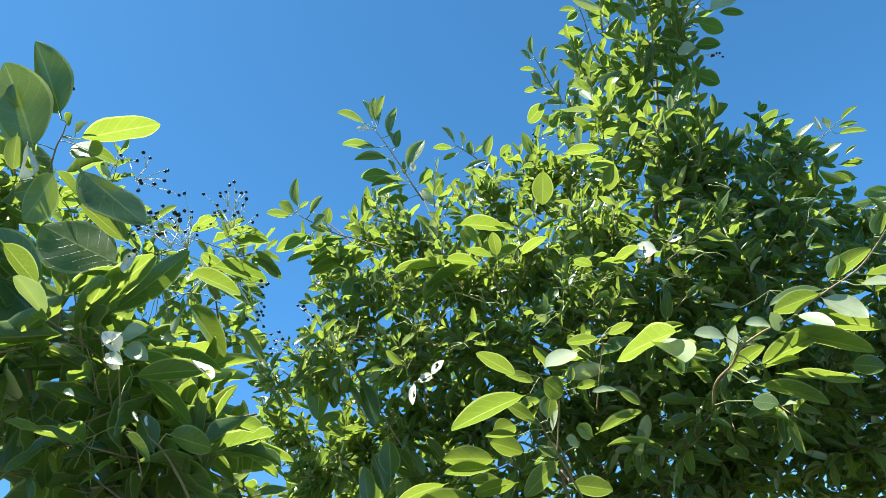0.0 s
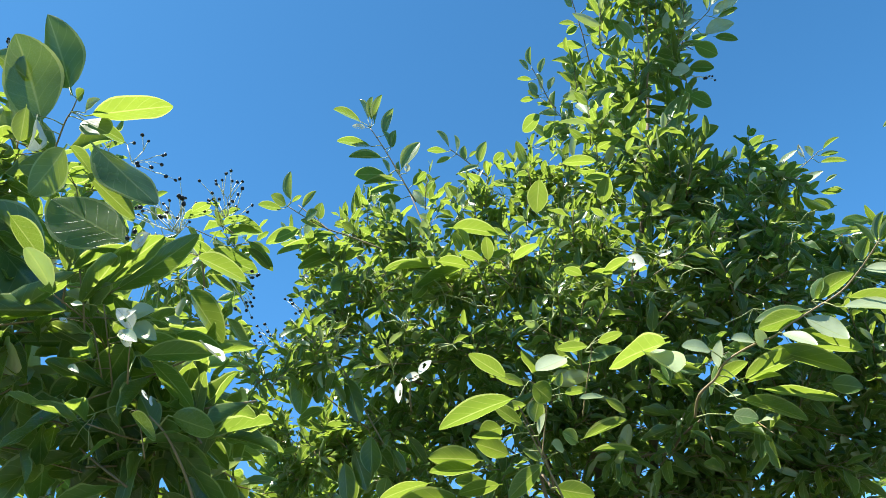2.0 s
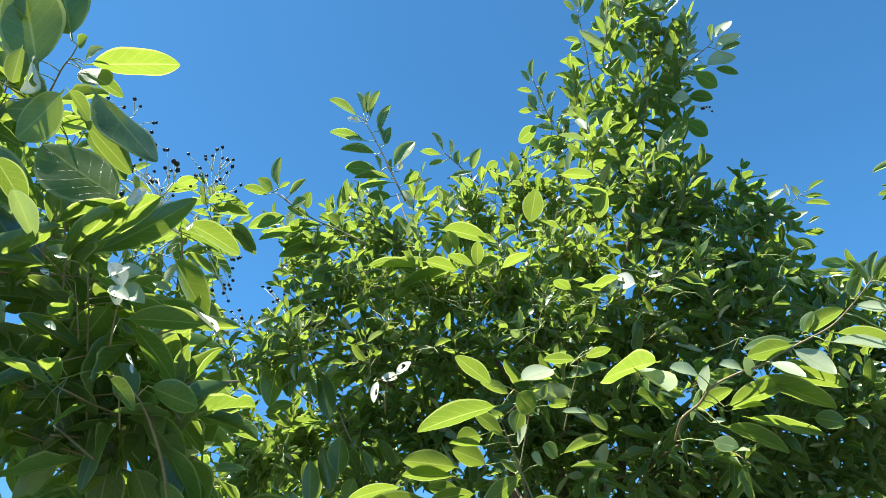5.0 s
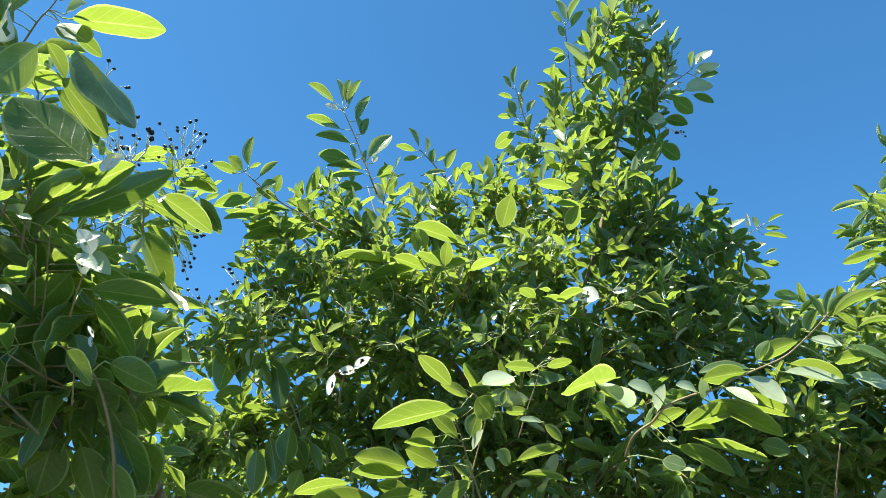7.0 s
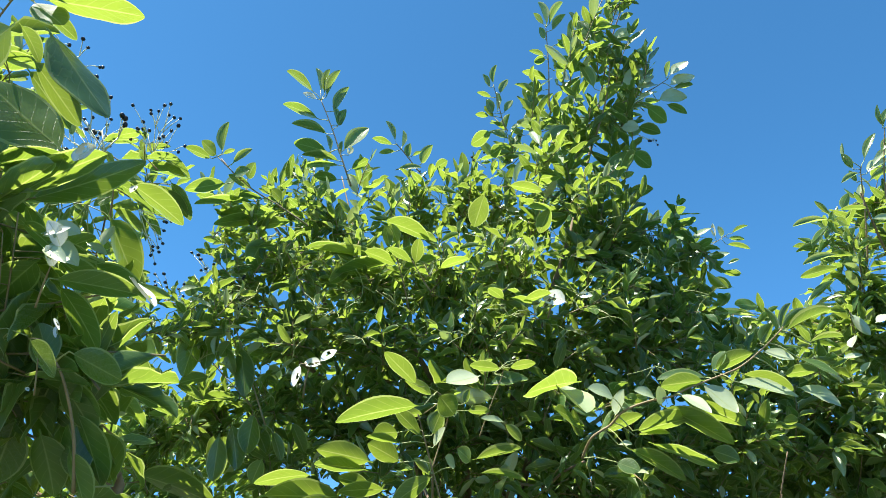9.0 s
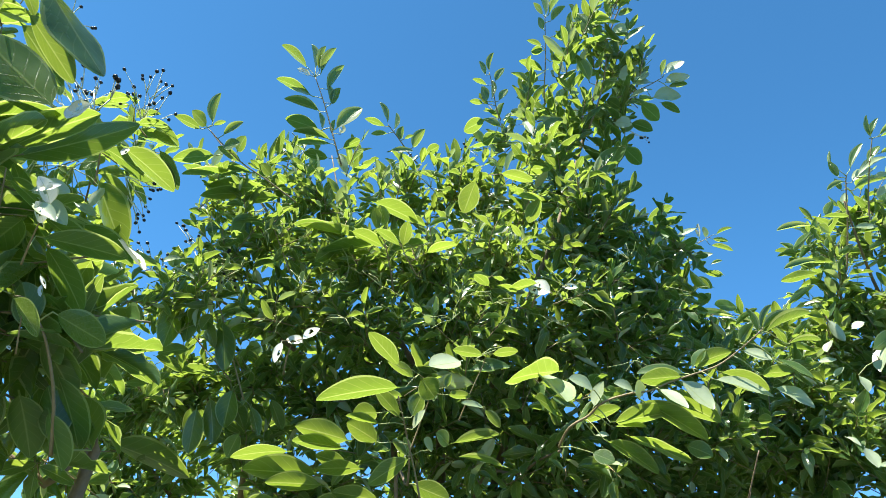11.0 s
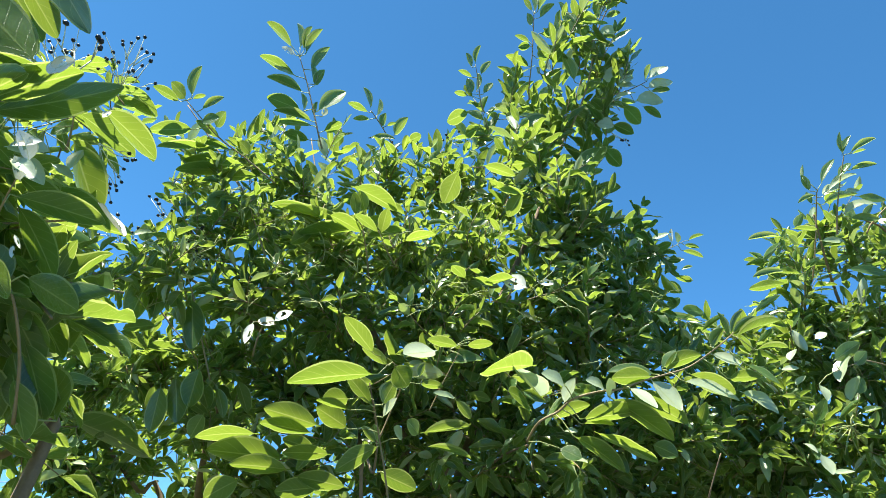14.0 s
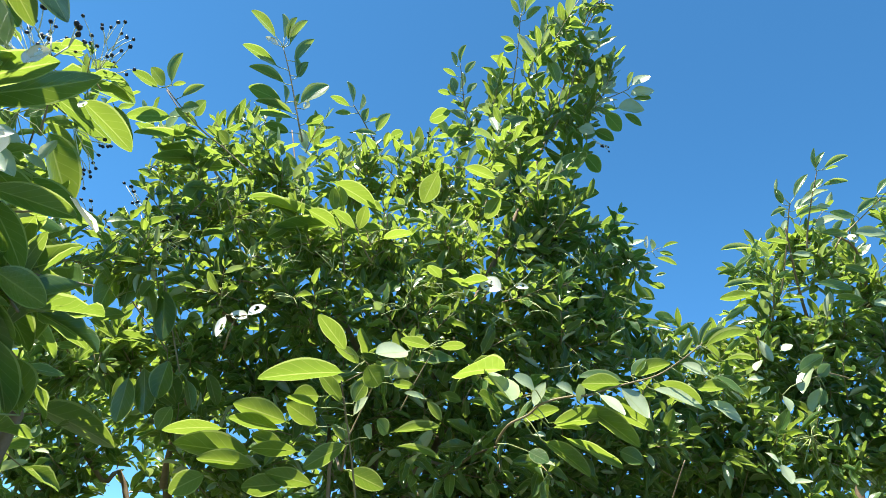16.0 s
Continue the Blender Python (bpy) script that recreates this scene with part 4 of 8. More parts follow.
for k in range(34):
    x, z = scatter.uniform(-0.55, 0.85), scatter.uniform(1.95, 2.75)
    at = Vector((x, 1.36 + 0.45 * (z - 1.95) + scatter.uniform(-0.02, 0.06), z))
    tree.spray(at, [at + Vector((scatter.gauss(0, 0.035), scatter.gauss(0, 0.02), scatter.gauss(0.005, 0.03))) for _ in range(scatter.choice((4, 5, 6)))], 0.0011)
for x, y, z in ((-0.5, 2.7, 2.1), (-0.2, 2.75, 1.8), (0.2, 2.75, 1.8), (0.6, 2.7, 1.75), (1.0, 2.6, 1.85), (-0.9, 2.65, 2.1), (1.3, 2.5, 1.75)):
    tree.clump((x, y, z), (0.26, 0.15, 0.14), 9, 0.11, 0.6, 4)
stem = tree.sprig([(-0.203, 1.66, 2.651), (-0.221, 1.64, 2.689), (-0.258, 1.63, 2.789), (-0.29, 1.62, 2.87), (-0.324, 1.61, 2.946)], 0.0028, [
    ((-0.35, 1.61, 2.978), (-0.451, 1.61, 3.064), (0.647, 0.056, 0.76), 0.056, 0),
    ((-0.336, 1.61, 2.95), (-0.381, 1.59, 2.954), (0.403, -0.915, 0.004), 0.026, 2),
    ((-0.328, 1.61, 2.975), (-0.357, 1.61, 3.084), (0.839, 0.497, 0.222), 0.041, 3),
    ((-0.316, 1.61, 2.971), (-0.308, 1.61, 3.083), (-0.967, 0.244, 0.072), 0.041, 3),
    ((-0.31, 1.61, 2.961), (-0.274, 1.61, 3.081), (-0.93, 0.237, 0.28), 0.045, 3),
    ((-0.281, 1.617, 2.908), (-0.24, 1.617, 3.017), (-0.809, 0.505, 0.301), 0.042, 3),
    ((-0.262, 1.623, 2.858), (-0.288, 1.623, 2.938), (0.758, 0.603, 0.248), 0.030, 3),
    ((-0.263, 1.623, 2.853), (-0.241, 1.623, 2.925), (-0.743, 0.629, 0.228), 0.037, 0),
    ((-0.321, 1.618, 2.873), (-0.445, 1.618, 2.927), (0.401, 0.005, 0.916), 0.057, 0),
])
tree.leaves(stem, [
    ((-0.287, 1.625, 2.821), (-0.409, 1.625, 2.856), (0.268, 0.202, 0.942), 0.046, 3),
    ((-0.281, 1.632, 2.755), (-0.394, 1.632, 2.785), (0.231, 0.439, 0.868), 0.057, 0),
    ((-0.276, 1.632, 2.756), (-0.297, 1.632, 2.824), (0.77, 0.591, 0.242), 0.026, 3),
    ((-0.239, 1.633, 2.763), (-0.162, 1.613, 2.845), (-0.265, -0.964, 0.016), 0.064, 3),
    ((-0.24, 1.636, 2.726), (-0.364, 1.636, 2.742), (0.125, 0.029, 0.992), 0.045, 3),
    ((-0.238, 1.637, 2.712), (-0.357, 1.637, 2.702), (-0.083, -0.188, 0.979), 0.050, 0),
    ((-0.244, 1.634, 2.742), (-0.243, 1.634, 2.804), (-0.791, 0.612, 0.014), 0.022, 3),
    ((-0.219, 1.635, 2.751), (-0.216, 1.615, 2.775), (0.741, -0.481, -0.468), 0.027, 2),
    ((-0.241, 1.646, 2.664), (-0.322, 1.646, 2.674), (0.106, 0.448, 0.888), 0.035, 0),
])
tree.leaves(stem, [
    ((-0.209, 1.639, 2.7), (-0.156, 1.639, 2.741), (-0.539, 0.463, 0.704), 0.037, 0),
])
stem = tree.sprig([(-0.3, 1.56, 2.443), (-0.315, 1.55, 2.45), (-0.39, 1.54, 2.496), (-0.472, 1.52, 2.538), (-0.568, 1.5, 2.619)], 0.0028, [
    ((-0.581, 1.5, 2.612), (-0.664, 1.5, 2.646), (0.368, 0.276, 0.888), 0.038, 0),
    ((-0.57, 1.5, 2.621), (-0.623, 1.5, 2.672), (0.486, 0.714, 0.504), 0.042, 0),
    ((-0.558, 1.5, 2.632), (-0.558, 1.5, 2.747), (-0.904, 0.427, 0), 0.042, 3),
    ((-0.557, 1.5, 2.628), (-0.524, 1.5, 2.648), (-0.49, 0.361, 0.794), 0.016, 3),
    ((-0.527, 1.508, 2.602), (-0.472, 1.488, 2.644), (-0.266, -0.959, -0.104), 0.030, 3),
    ((-0.478, 1.518, 2.559), (-0.465, 1.518, 2.619), (-0.787, 0.594, 0.165), 0.041, 0),
    ((-0.526, 1.512, 2.539), (-0.64, 1.512, 2.509), (-0.237, 0.375, 0.896), 0.049, 0),
    ((-0.518, 1.512, 2.564), (-0.469, 1.492, 2.576), (-0.363, -0.93, -0.063), 0.041, 0),
    ((-0.459, 1.524, 2.532), (-0.536, 1.524, 2.575), (0.464, 0.336, 0.82), 0.037, 0),
])
tree.leaves(stem, [
    ((-0.422, 1.532, 2.507), (-0.535, 1.532, 2.512), (0.038, -0.013, 0.999), 0.048, 0),
    ((-0.442, 1.53, 2.495), (-0.612, 1.53, 2.476), (-0.111, -0.277, 0.954), 0.072, 0),
    ((-0.368, 1.543, 2.471), (-0.542, 1.543, 2.451), (-0.112, 0.079, 0.991), 0.074, 0),
    ((-0.393, 1.542, 2.448), (-0.552, 1.542, 2.422), (-0.16, 0.024, 0.987), 0.068, 0),
    ((-0.338, 1.548, 2.448), (-0.443, 1.548, 2.423), (-0.214, 0.336, 0.917), 0.045, 0),
    ((-0.377, 1.541, 2.51), (-0.414, 1.541, 2.546), (0.5, 0.699, 0.512), 0.034, 0),
])
stem = tree.sprig([(0.031, 1.78, 2.776), (-0.003, 1.77, 2.809), (-0.04, 1.75, 2.848), (-0.08, 1.73, 2.885)], 0.0026, [
    ((-0.08, 1.73, 2.887), (-0.118, 1.73, 2.975), (0.865, 0.336, 0.373), 0.034, 3),
    ((-0.085, 1.73, 2.875), (-0.159, 1.73, 2.898), (0.304, 0.086, 0.949), 0.033, 0),
    ((-0.076, 1.738, 2.855), (-0.132, 1.738, 2.844), (-0.176, 0.394, 0.902), 0.022, 3),
    ((-0.058, 1.74, 2.87), (-0.058, 1.74, 2.948), (0.757, 0.653, 0.001), 0.028, 3),
    ((-0.037, 1.752, 2.842), (-0.029, 1.752, 2.903), (-0.594, 0.8, 0.086), 0.034, 3),
    ((0.008, 1.768, 2.827), (0.047, 1.768, 2.914), (-0.659, 0.69, 0.301), 0.045, 3),
    ((-0.021, 1.754, 2.852), (0.009, 1.754, 2.871), (-0.471, 0.462, 0.751), 0.016, 3),
    ((-0.074, 1.756, 2.791), (0.012, 1.736, 2.792), (-0.218, -0.933, 0.286), 0.032, 3),
    ((0.054, 1.778, 2.818), (0.1, 1.778, 2.857), (-0.547, 0.534, 0.644), 0.040, 0),
])
stem = tree.sprig([(0.45, 1.69, 3.02), (0.441, 1.67, 3.053), (0.438, 1.63, 3.172), (0.426, 1.58, 3.316)], 0.0028, [
    ((0.43, 1.58, 3.317), (0.404, 1.58, 3.441), (0.975, 0.09, 0.202), 0.046, 3),
    ((0.421, 1.58, 3.327), (0.385, 1.58, 3.381), (0.83, 0.091, 0.55), 0.027, 0),
    ((0.437, 1.58, 3.328), (0.496, 1.58, 3.45), (-0.853, 0.319, 0.414), 0.049, 3),
    ((0.447, 1.585, 3.307), (0.503, 1.585, 3.392), (-0.688, 0.563, 0.457), 0.037, 3),
    ((0.425, 1.595, 3.271), (0.406, 1.595, 3.328), (0.824, 0.495, 0.276), 0.027, 0),
    ((0.425, 1.615, 3.212), (0.369, 1.615, 3.232), (0.317, 0.234, 0.919), 0.024, 3),
    ((0.43, 1.62, 3.199), (0.385, 1.62, 3.187), (-0.244, 0.302, 0.921), 0.036, 0),
    ((0.437, 1.646, 3.129), (0.347, 1.646, 3.161), (0.338, 0.092, 0.937), 0.040, 0),
    ((0.46, 1.605, 3.257), (0.551, 1.605, 3.29), (-0.323, 0.309, 0.895), 0.047, 0),
])
tree.leaves(stem, [
    ((0.458, 1.634, 3.162), (0.525, 1.634, 3.226), (-0.586, 0.542, 0.603), 0.055, 0),
    ((0.421, 1.658, 3.092), (0.369, 1.658, 3.114), (0.37, 0.283, 0.885), 0.047, 0),
])
stem = tree.sprig([(0.596, 1.68, 2.924), (0.629, 1.64, 3.041), (0.648, 1.61, 3.17), (0.648, 1.59, 3.279), (0.674, 1.56, 3.382), (0.712, 1.53, 3.467)], 0.003, [
    ((0.649, 1.616, 3.144), (0.638, 1.616, 3.289), (0.991, 0.114, 0.076), 0.053, 3),
    ((0.665, 1.606, 3.188), (0.696, 1.606, 3.251), (-0.513, 0.819, 0.256), 0.044, 0),
    ((0.676, 1.616, 3.135), (0.818, 1.616, 3.274), (-0.691, 0.135, 0.71), 0.072, 3),
    ((0.683, 1.625, 3.103), (0.796, 1.605, 3.14), (-0.252, -0.93, 0.269), 0.099, 1),
    ((0.662, 1.587, 3.291), (0.74, 1.567, 3.313), (-0.295, -0.937, 0.189), 0.057, 1),
    ((0.667, 1.587, 3.278), (0.739, 1.587, 3.287), (-0.125, 0.041, 0.991), 0.026, 3),
    ((0.65, 1.596, 3.245), (0.728, 1.596, 3.257), (-0.149, 0.267, 0.952), 0.032, 3),
    ((0.684, 1.56, 3.377), (0.742, 1.54, 3.438), (-0.397, -0.914, 0.08), 0.039, 3),
    ((0.684, 1.566, 3.358), (0.745, 1.566, 3.395), (-0.477, 0.386, 0.789), 0.028, 3),
])
tree.leaves(stem, [
    ((0.653, 1.572, 3.345), (0.671, 1.572, 3.457), (-0.54, 0.837, 0.087), 0.048, 0),
    ((0.597, 1.581, 3.321), (0.654, 1.561, 3.327), (-0.32, -0.945, -0.074), 0.047, 3),
    ((0.577, 1.581, 3.331), (0.622, 1.581, 3.395), (-0.62, 0.655, 0.432), 0.033, 3),
    ((0.549, 1.59, 3.31), (0.555, 1.59, 3.399), (-0.445, 0.895, 0.026), 0.032, 3),
    ((0.592, 1.631, 3.086), (0.546, 1.611, 3.178), (0.213, -0.972, -0.103), 0.059, 3),
    ((0.61, 1.64, 3.039), (0.698, 1.64, 3.123), (-0.644, 0.36, 0.675), 0.051, 0),
    ((0.552, 1.598, 3.216), (0.508, 1.598, 3.304), (0.826, 0.385, 0.411), 0.044, 0),
    ((0.571, 1.613, 3.166), (0.492, 1.613, 3.165), (-0.015, 0.262, 0.965), 0.043, 0),
    ((0.42, 1.68, 2.882), (0.5, 1.66, 2.939), (-0.33, -0.935, 0.133), 0.061, 3),
])
tree.leaves(stem, [
    ((0.503, 1.68, 2.893), (0.587, 1.68, 2.935), (-0.388, 0.495, 0.778), 0.045, 0),
    ((0.478, 1.68, 2.753), (0.374, 1.68, 2.724), (-0.238, 0.474, 0.848), 0.051, 0),
])
stem = tree.sprig([(0.66, 1.66, 3.035), (0.705, 1.64, 3.052), (0.782, 1.62, 3.085), (0.843, 1.6, 3.123)], 0.0024, [
    ((0.837, 1.602, 3.13), (0.865, 1.602, 3.209), (-0.7, 0.67, 0.246), 0.035, 0),
    ((0.85, 1.6, 3.139), (0.916, 1.58, 3.191), (-0.496, -0.806, 0.323), 0.056, 1),
    ((0.842, 1.602, 3.096), (0.93, 1.582, 3.128), (-0.312, -0.904, 0.291), 0.063, 1),
    ((0.853, 1.6, 3.083), (0.927, 1.6, 3.104), (-0.275, 0.043, 0.96), 0.032, 0),
    ((0.801, 1.62, 3.041), (0.898, 1.6, 3.046), (-0.207, -0.945, 0.254), 0.077, 1),
    ((0.826, 1.614, 3.022), (0.893, 1.614, 2.985), (0.472, 0.161, 0.867), 0.032, 0),
    ((0.762, 1.628, 3.02), (0.823, 1.628, 2.955), (0.698, 0.284, 0.657), 0.059, 0),
    ((0.727, 1.642, 2.941), (0.803, 1.642, 2.917), (0.284, 0.29, 0.914), 0.049, 0),
    ((0.676, 1.66, 2.947), (0.731, 1.64, 2.93), (-0.245, -0.925, 0.289), 0.067, 1),
])
tree.leaves(stem, [
    ((0.703, 1.66, 2.849), (0.759, 1.66, 2.788), (0.688, 0.344, 0.639), 0.056, 0),
    ((0.656, 1.66, 2.671), (0.755, 1.66, 2.703), (-0.261, 0.533, 0.805), 0.046, 0),
    ((0.805, 1.612, 3.105), (0.727, 1.592, 3.065), (0.067, -0.94, 0.336), 0.047, 1),
    ((0.701, 1.646, 3.001), (0.656, 1.646, 3.035), (0.58, 0.282, 0.764), 0.047, 0),
    ((0.699, 1.66, 2.863), (0.629, 1.64, 2.712), (-0.601, -0.707, 0.373), 0.104, 0),
])
stem = tree.sprig([(0.301, 1.72, 2.955), (0.284, 1.71, 2.987), (0.266, 1.69, 3.057), (0.248, 1.67, 3.116)], 0.0022, [
    ((0.248, 1.67, 3.116), (0.262, 1.67, 3.21), (-0.787, 0.607, 0.114), 0.034, 3),
    ((0.238, 1.672, 3.101), (0.211, 1.672, 3.162), (0.861, 0.338, 0.381), 0.028, 0),
    ((0.271, 1.682, 3.084), (0.299, 1.662, 3.136), (-0.553, -0.833, -0.021), 0.036, 3),
    ((0.245, 1.684, 3.068), (0.192, 1.684, 3.088), (0.336, 0.138, 0.932), 0.024, 0),
    ((0.25, 1.7, 3.009), (0.227, 1.7, 3.074), (0.75, 0.607, 0.264), 0.035, 0),
    ((0.237, 1.702, 3), (0.188, 1.702, 3.004), (0.075, 0.331, 0.941), 0.023, 0),
    ((0.264, 1.7, 3.02), (0.262, 1.7, 3.108), (0.903, 0.429, 0.023), 0.032, 3),
    ((0.288, 1.702, 3.019), (0.316, 1.682, 3.059), (-0.555, -0.831, -0.031), 0.033, 3),
    ((0.249, 1.715, 2.942), (0.175, 1.715, 2.883), (-0.531, 0.52, 0.669), 0.056, 0),
])
tree.leaves(stem, [
    ((0.283, 1.72, 2.885), (0.241, 1.72, 2.847), (-0.549, 0.572, 0.61), 0.049, 0),
])
stem = tree.sprig([(0.604, 1.93, 2.198), (0.712, 1.94, 2.293), (0.829, 1.96, 2.388), (0.947, 1.98, 2.467), (1.044, 2.02, 2.452), (1.157, 2.06, 2.419)], 0.0026, [
    ((0.933, 1.98, 2.489), (0.967, 1.98, 2.317), (0.839, 0.518, 0.167), 0.076, 0),
    ((0.832, 1.966, 2.48), (0.834, 1.966, 2.297), (0.796, 0.605, 0.01), 0.079, 0),
    ((0.68, 1.918, 2.419), (0.68, 1.918, 2.262), (0.872, 0.49, 0.005), 0.066, 0),
    ((0.559, 1.885, 2.331), (0.591, 1.885, 2.269), (0.724, 0.58, 0.373), 0.047, 0),
    ((0.938, 1.98, 2.55), (1.006, 1.98, 2.539), (0.136, 0.492, 0.86), 0.034, 0),
    ((0.978, 1.98, 2.531), (1.042, 1.98, 2.492), (0.464, 0.428, 0.775), 0.042, 0),
    ((0.736, 1.906, 2.428), (0.79, 1.906, 2.4), (0.412, 0.435, 0.801), 0.026, 0),
    ((0.656, 1.896, 2.413), (0.674, 1.896, 2.37), (0.77, 0.555, 0.315), 0.029, 0),
    ((1.257, 2.06, 2.496), (1.154, 2.04, 2.487), (0.158, -0.945, 0.286), 0.054, 0),
])
tree.leaves(stem, [
    ((1.258, 2.06, 2.451), (1.059, 2.04, 2.438), (0.016, -0.645, 0.764), 0.072, 3),
    ((1.088, 2.032, 2.465), (1.128, 2.012, 2.519), (-0.727, -0.619, 0.298), 0.047, 0),
    ((1.161, 2.036, 2.553), (1.081, 2.016, 2.572), (0.254, -0.966, 0.05), 0.045, 0),
    ((1.21, 2.04, 2.611), (1.14, 2.02, 2.604), (0.238, -0.929, 0.283), 0.026, 3),
    ((1.181, 2.06, 2.327), (1.131, 2.04, 2.367), (0.29, -0.95, -0.112), 0.079, 0),
    ((1.125, 2.06, 2.332), (1.1, 2.04, 2.39), (0.258, -0.942, -0.216), 0.032, 3),
    ((1.254, 2.06, 2.41), (1.157, 2.04, 2.425), (0.232, -0.942, 0.245), 0.036, 3),
    ((1.241, 2.06, 2.381), (1.176, 2.04, 2.384), (0.297, -0.935, 0.193), 0.060, 0),
    # this one and two in the next list: glints drawn as white blades
    ((0.824, 1.914, 2.553), (0.822, 1.894, 2.506), (0.218, -0.902, 0.373), 0.027, 2),
])
tree.leaves(stem, [
    ((0.713, 1.902, 2.605), (0.716, 1.882, 2.556), (0.235, -0.896, 0.378), 0.022, 2),
    ((0.624, 1.894, 2.589), (0.638, 1.874, 2.513), (0.477, -0.825, 0.303), 0.034, 2),
    ((0.918, 1.97, 2.36), (0.943, 1.97, 2.28), (0.82, 0.506, 0.266), 0.061, 0),
    ((0.755, 1.95, 2.355), (0.765, 1.95, 2.257), (0.793, 0.603, 0.084), 0.054, 0),
    ((1.04, 2.032, 2.384), (1, 2.012, 2.316), (-0.656, -0.526, 0.541), 0.040, 0),
])
stem = tree.sprig([(-0.342, 1.6, 1.896), (-0.39, 1.58, 2.004), (-0.44, 1.56, 2.117), (-0.487, 1.55, 2.169), (-0.533, 1.54, 2.205)], 0.0022, [
    ((-0.526, 1.548, 2.133), (-0.546, 1.548, 1.992), (-0.771, 0.627, 0.108), 0.069, 0),
    ((-0.508, 1.553, 2.119), (-0.499, 1.553, 2.015), (0.23, 0.973, 0.021), 0.052, 0),
    ((-0.429, 1.564, 2.088), (-0.394, 1.564, 1.954), (0.329, 0.94, 0.086), 0.061, 0),
    ((-0.451, 1.562, 2.097), (-0.47, 1.562, 2.052), (-0.726, 0.611, 0.314), 0.041, 0),
    ((-0.371, 1.594, 1.925), (-0.374, 1.594, 1.826), (-0.684, 0.729, 0.021), 0.060, 0),
    ((-0.423, 1.594, 1.899), (-0.391, 1.594, 1.788), (0.313, 0.945, 0.091), 0.057, 0),
    ((-0.448, 1.598, 1.873), (-0.443, 1.598, 1.762), (0.249, 0.968, 0.011), 0.051, 0),
    ((-0.325, 1.6, 1.885), (-0.292, 1.6, 1.813), (0.38, 0.909, 0.171), 0.033, 0),
    ((-0.572, 1.54, 2.265), (-0.571, 1.54, 2.203), (0.16, 0.987, 0), 0.043, 0),
])
tree.leaves(stem, [
    ((-0.485, 1.552, 2.146), (-0.541, 1.552, 2.129), (-0.242, 0.563, 0.791), 0.039, 0),
    ((-0.336, 1.6, 1.819), (-0.353, 1.6, 1.76), (-0.667, 0.717, 0.203), 0.050, 0),
    ((-0.487, 1.574, 2.004), (-0.562, 1.574, 1.984), (-0.198, 0.63, 0.751), 0.038, 0),
    ((-0.535, 1.584, 1.923), (-0.564, 1.584, 1.883), (-0.651, 0.602, 0.462), 0.038, 0),
])
stem = tree.sprig([(-0.274, 1.58, 2.216), (-0.322, 1.56, 2.309), (-0.375, 1.55, 2.411)], 0.0022, [
    ((-0.411, 1.55, 2.394), (-0.436, 1.55, 2.304), (-0.759, 0.616, 0.211), 0.065, 0),
    ((-0.333, 1.553, 2.393), (-0.353, 1.553, 2.311), (-0.73, 0.659, 0.18), 0.054, 0),
    ((-0.306, 1.536, 2.362), (-0.15, 1.536, 2.355), (0.04, -0.171, 0.984), 0.066, 0),
    ((-0.165, 1.55, 2.316), (-0.22, 1.55, 2.265), (-0.555, 0.584, 0.592), 0.042, 0),
    ((-0.164, 1.56, 2.214), (-0.198, 1.56, 2.204), (-0.24, 0.577, 0.781), 0.024, 0),
    ((-0.495, 1.55, 2.361), (-0.504, 1.55, 2.309), (-0.776, 0.615, 0.138), 0.033, 0),
    ((-0.292, 1.562, 2.309), (-0.327, 1.562, 2.259), (-0.663, 0.589, 0.463), 0.032, 0),
])
stem = tree.sprig([(0.799, 1.94, 2.543), (0.838, 1.96, 2.649), (0.868, 1.97, 2.718), (0.893, 1.98, 2.769)], 0.0022, [
    ((0.898, 1.98, 2.77), (1.012, 1.98, 2.853), (-0.436, 0.672, 0.598), 0.050, 0),
    ((0.871, 1.979, 2.772), (0.856, 1.959, 2.807), (0.472, -0.837, -0.277), 0.033, 1),
    ((0.886, 1.98, 2.782), (0.905, 1.98, 2.835), (-0.079, 0.996, 0.029), 0.026, 0),
    ((0.931, 1.979, 2.75), (1.042, 1.979, 2.797), (-0.354, 0.423, 0.834), 0.043, 0),
    ((0.914, 1.979, 2.754), (1.011, 1.979, 2.729), (0.206, 0.596, 0.776), 0.043, 0),
    ((0.882, 1.971, 2.721), (0.959, 1.971, 2.645), (0.572, 0.58, 0.58), 0.063, 0),
    ((0.774, 1.93, 2.784), (0.788, 1.88, 2.634), (0.873, 0.482, -0.077), 0.057, 0),
    ((0.851, 1.975, 2.754), (0.816, 1.975, 2.803), (0.652, 0.597, 0.467), 0.030, 0),
    ((0.946, 1.979, 2.743), (0.935, 1.979, 2.8), (0.732, 0.666, 0.142), 0.030, 0),
])
tree.leaves(stem, [
    ((0.823, 1.933, 2.656), (0.864, 1.933, 2.571), (0.695, 0.637, 0.334), 0.053, 0),
    ((0.782, 1.924, 2.668), (0.805, 1.924, 2.576), (0.7, 0.694, 0.168), 0.040, 0),
    ((0.773, 1.912, 2.648), (0.776, 1.892, 2.56), (0.492, -0.844, 0.213), 0.032, 1),
    ((0.954, 1.976, 2.723), (0.963, 1.956, 2.68), (0.074, -0.896, 0.437), 0.029, 1),
])
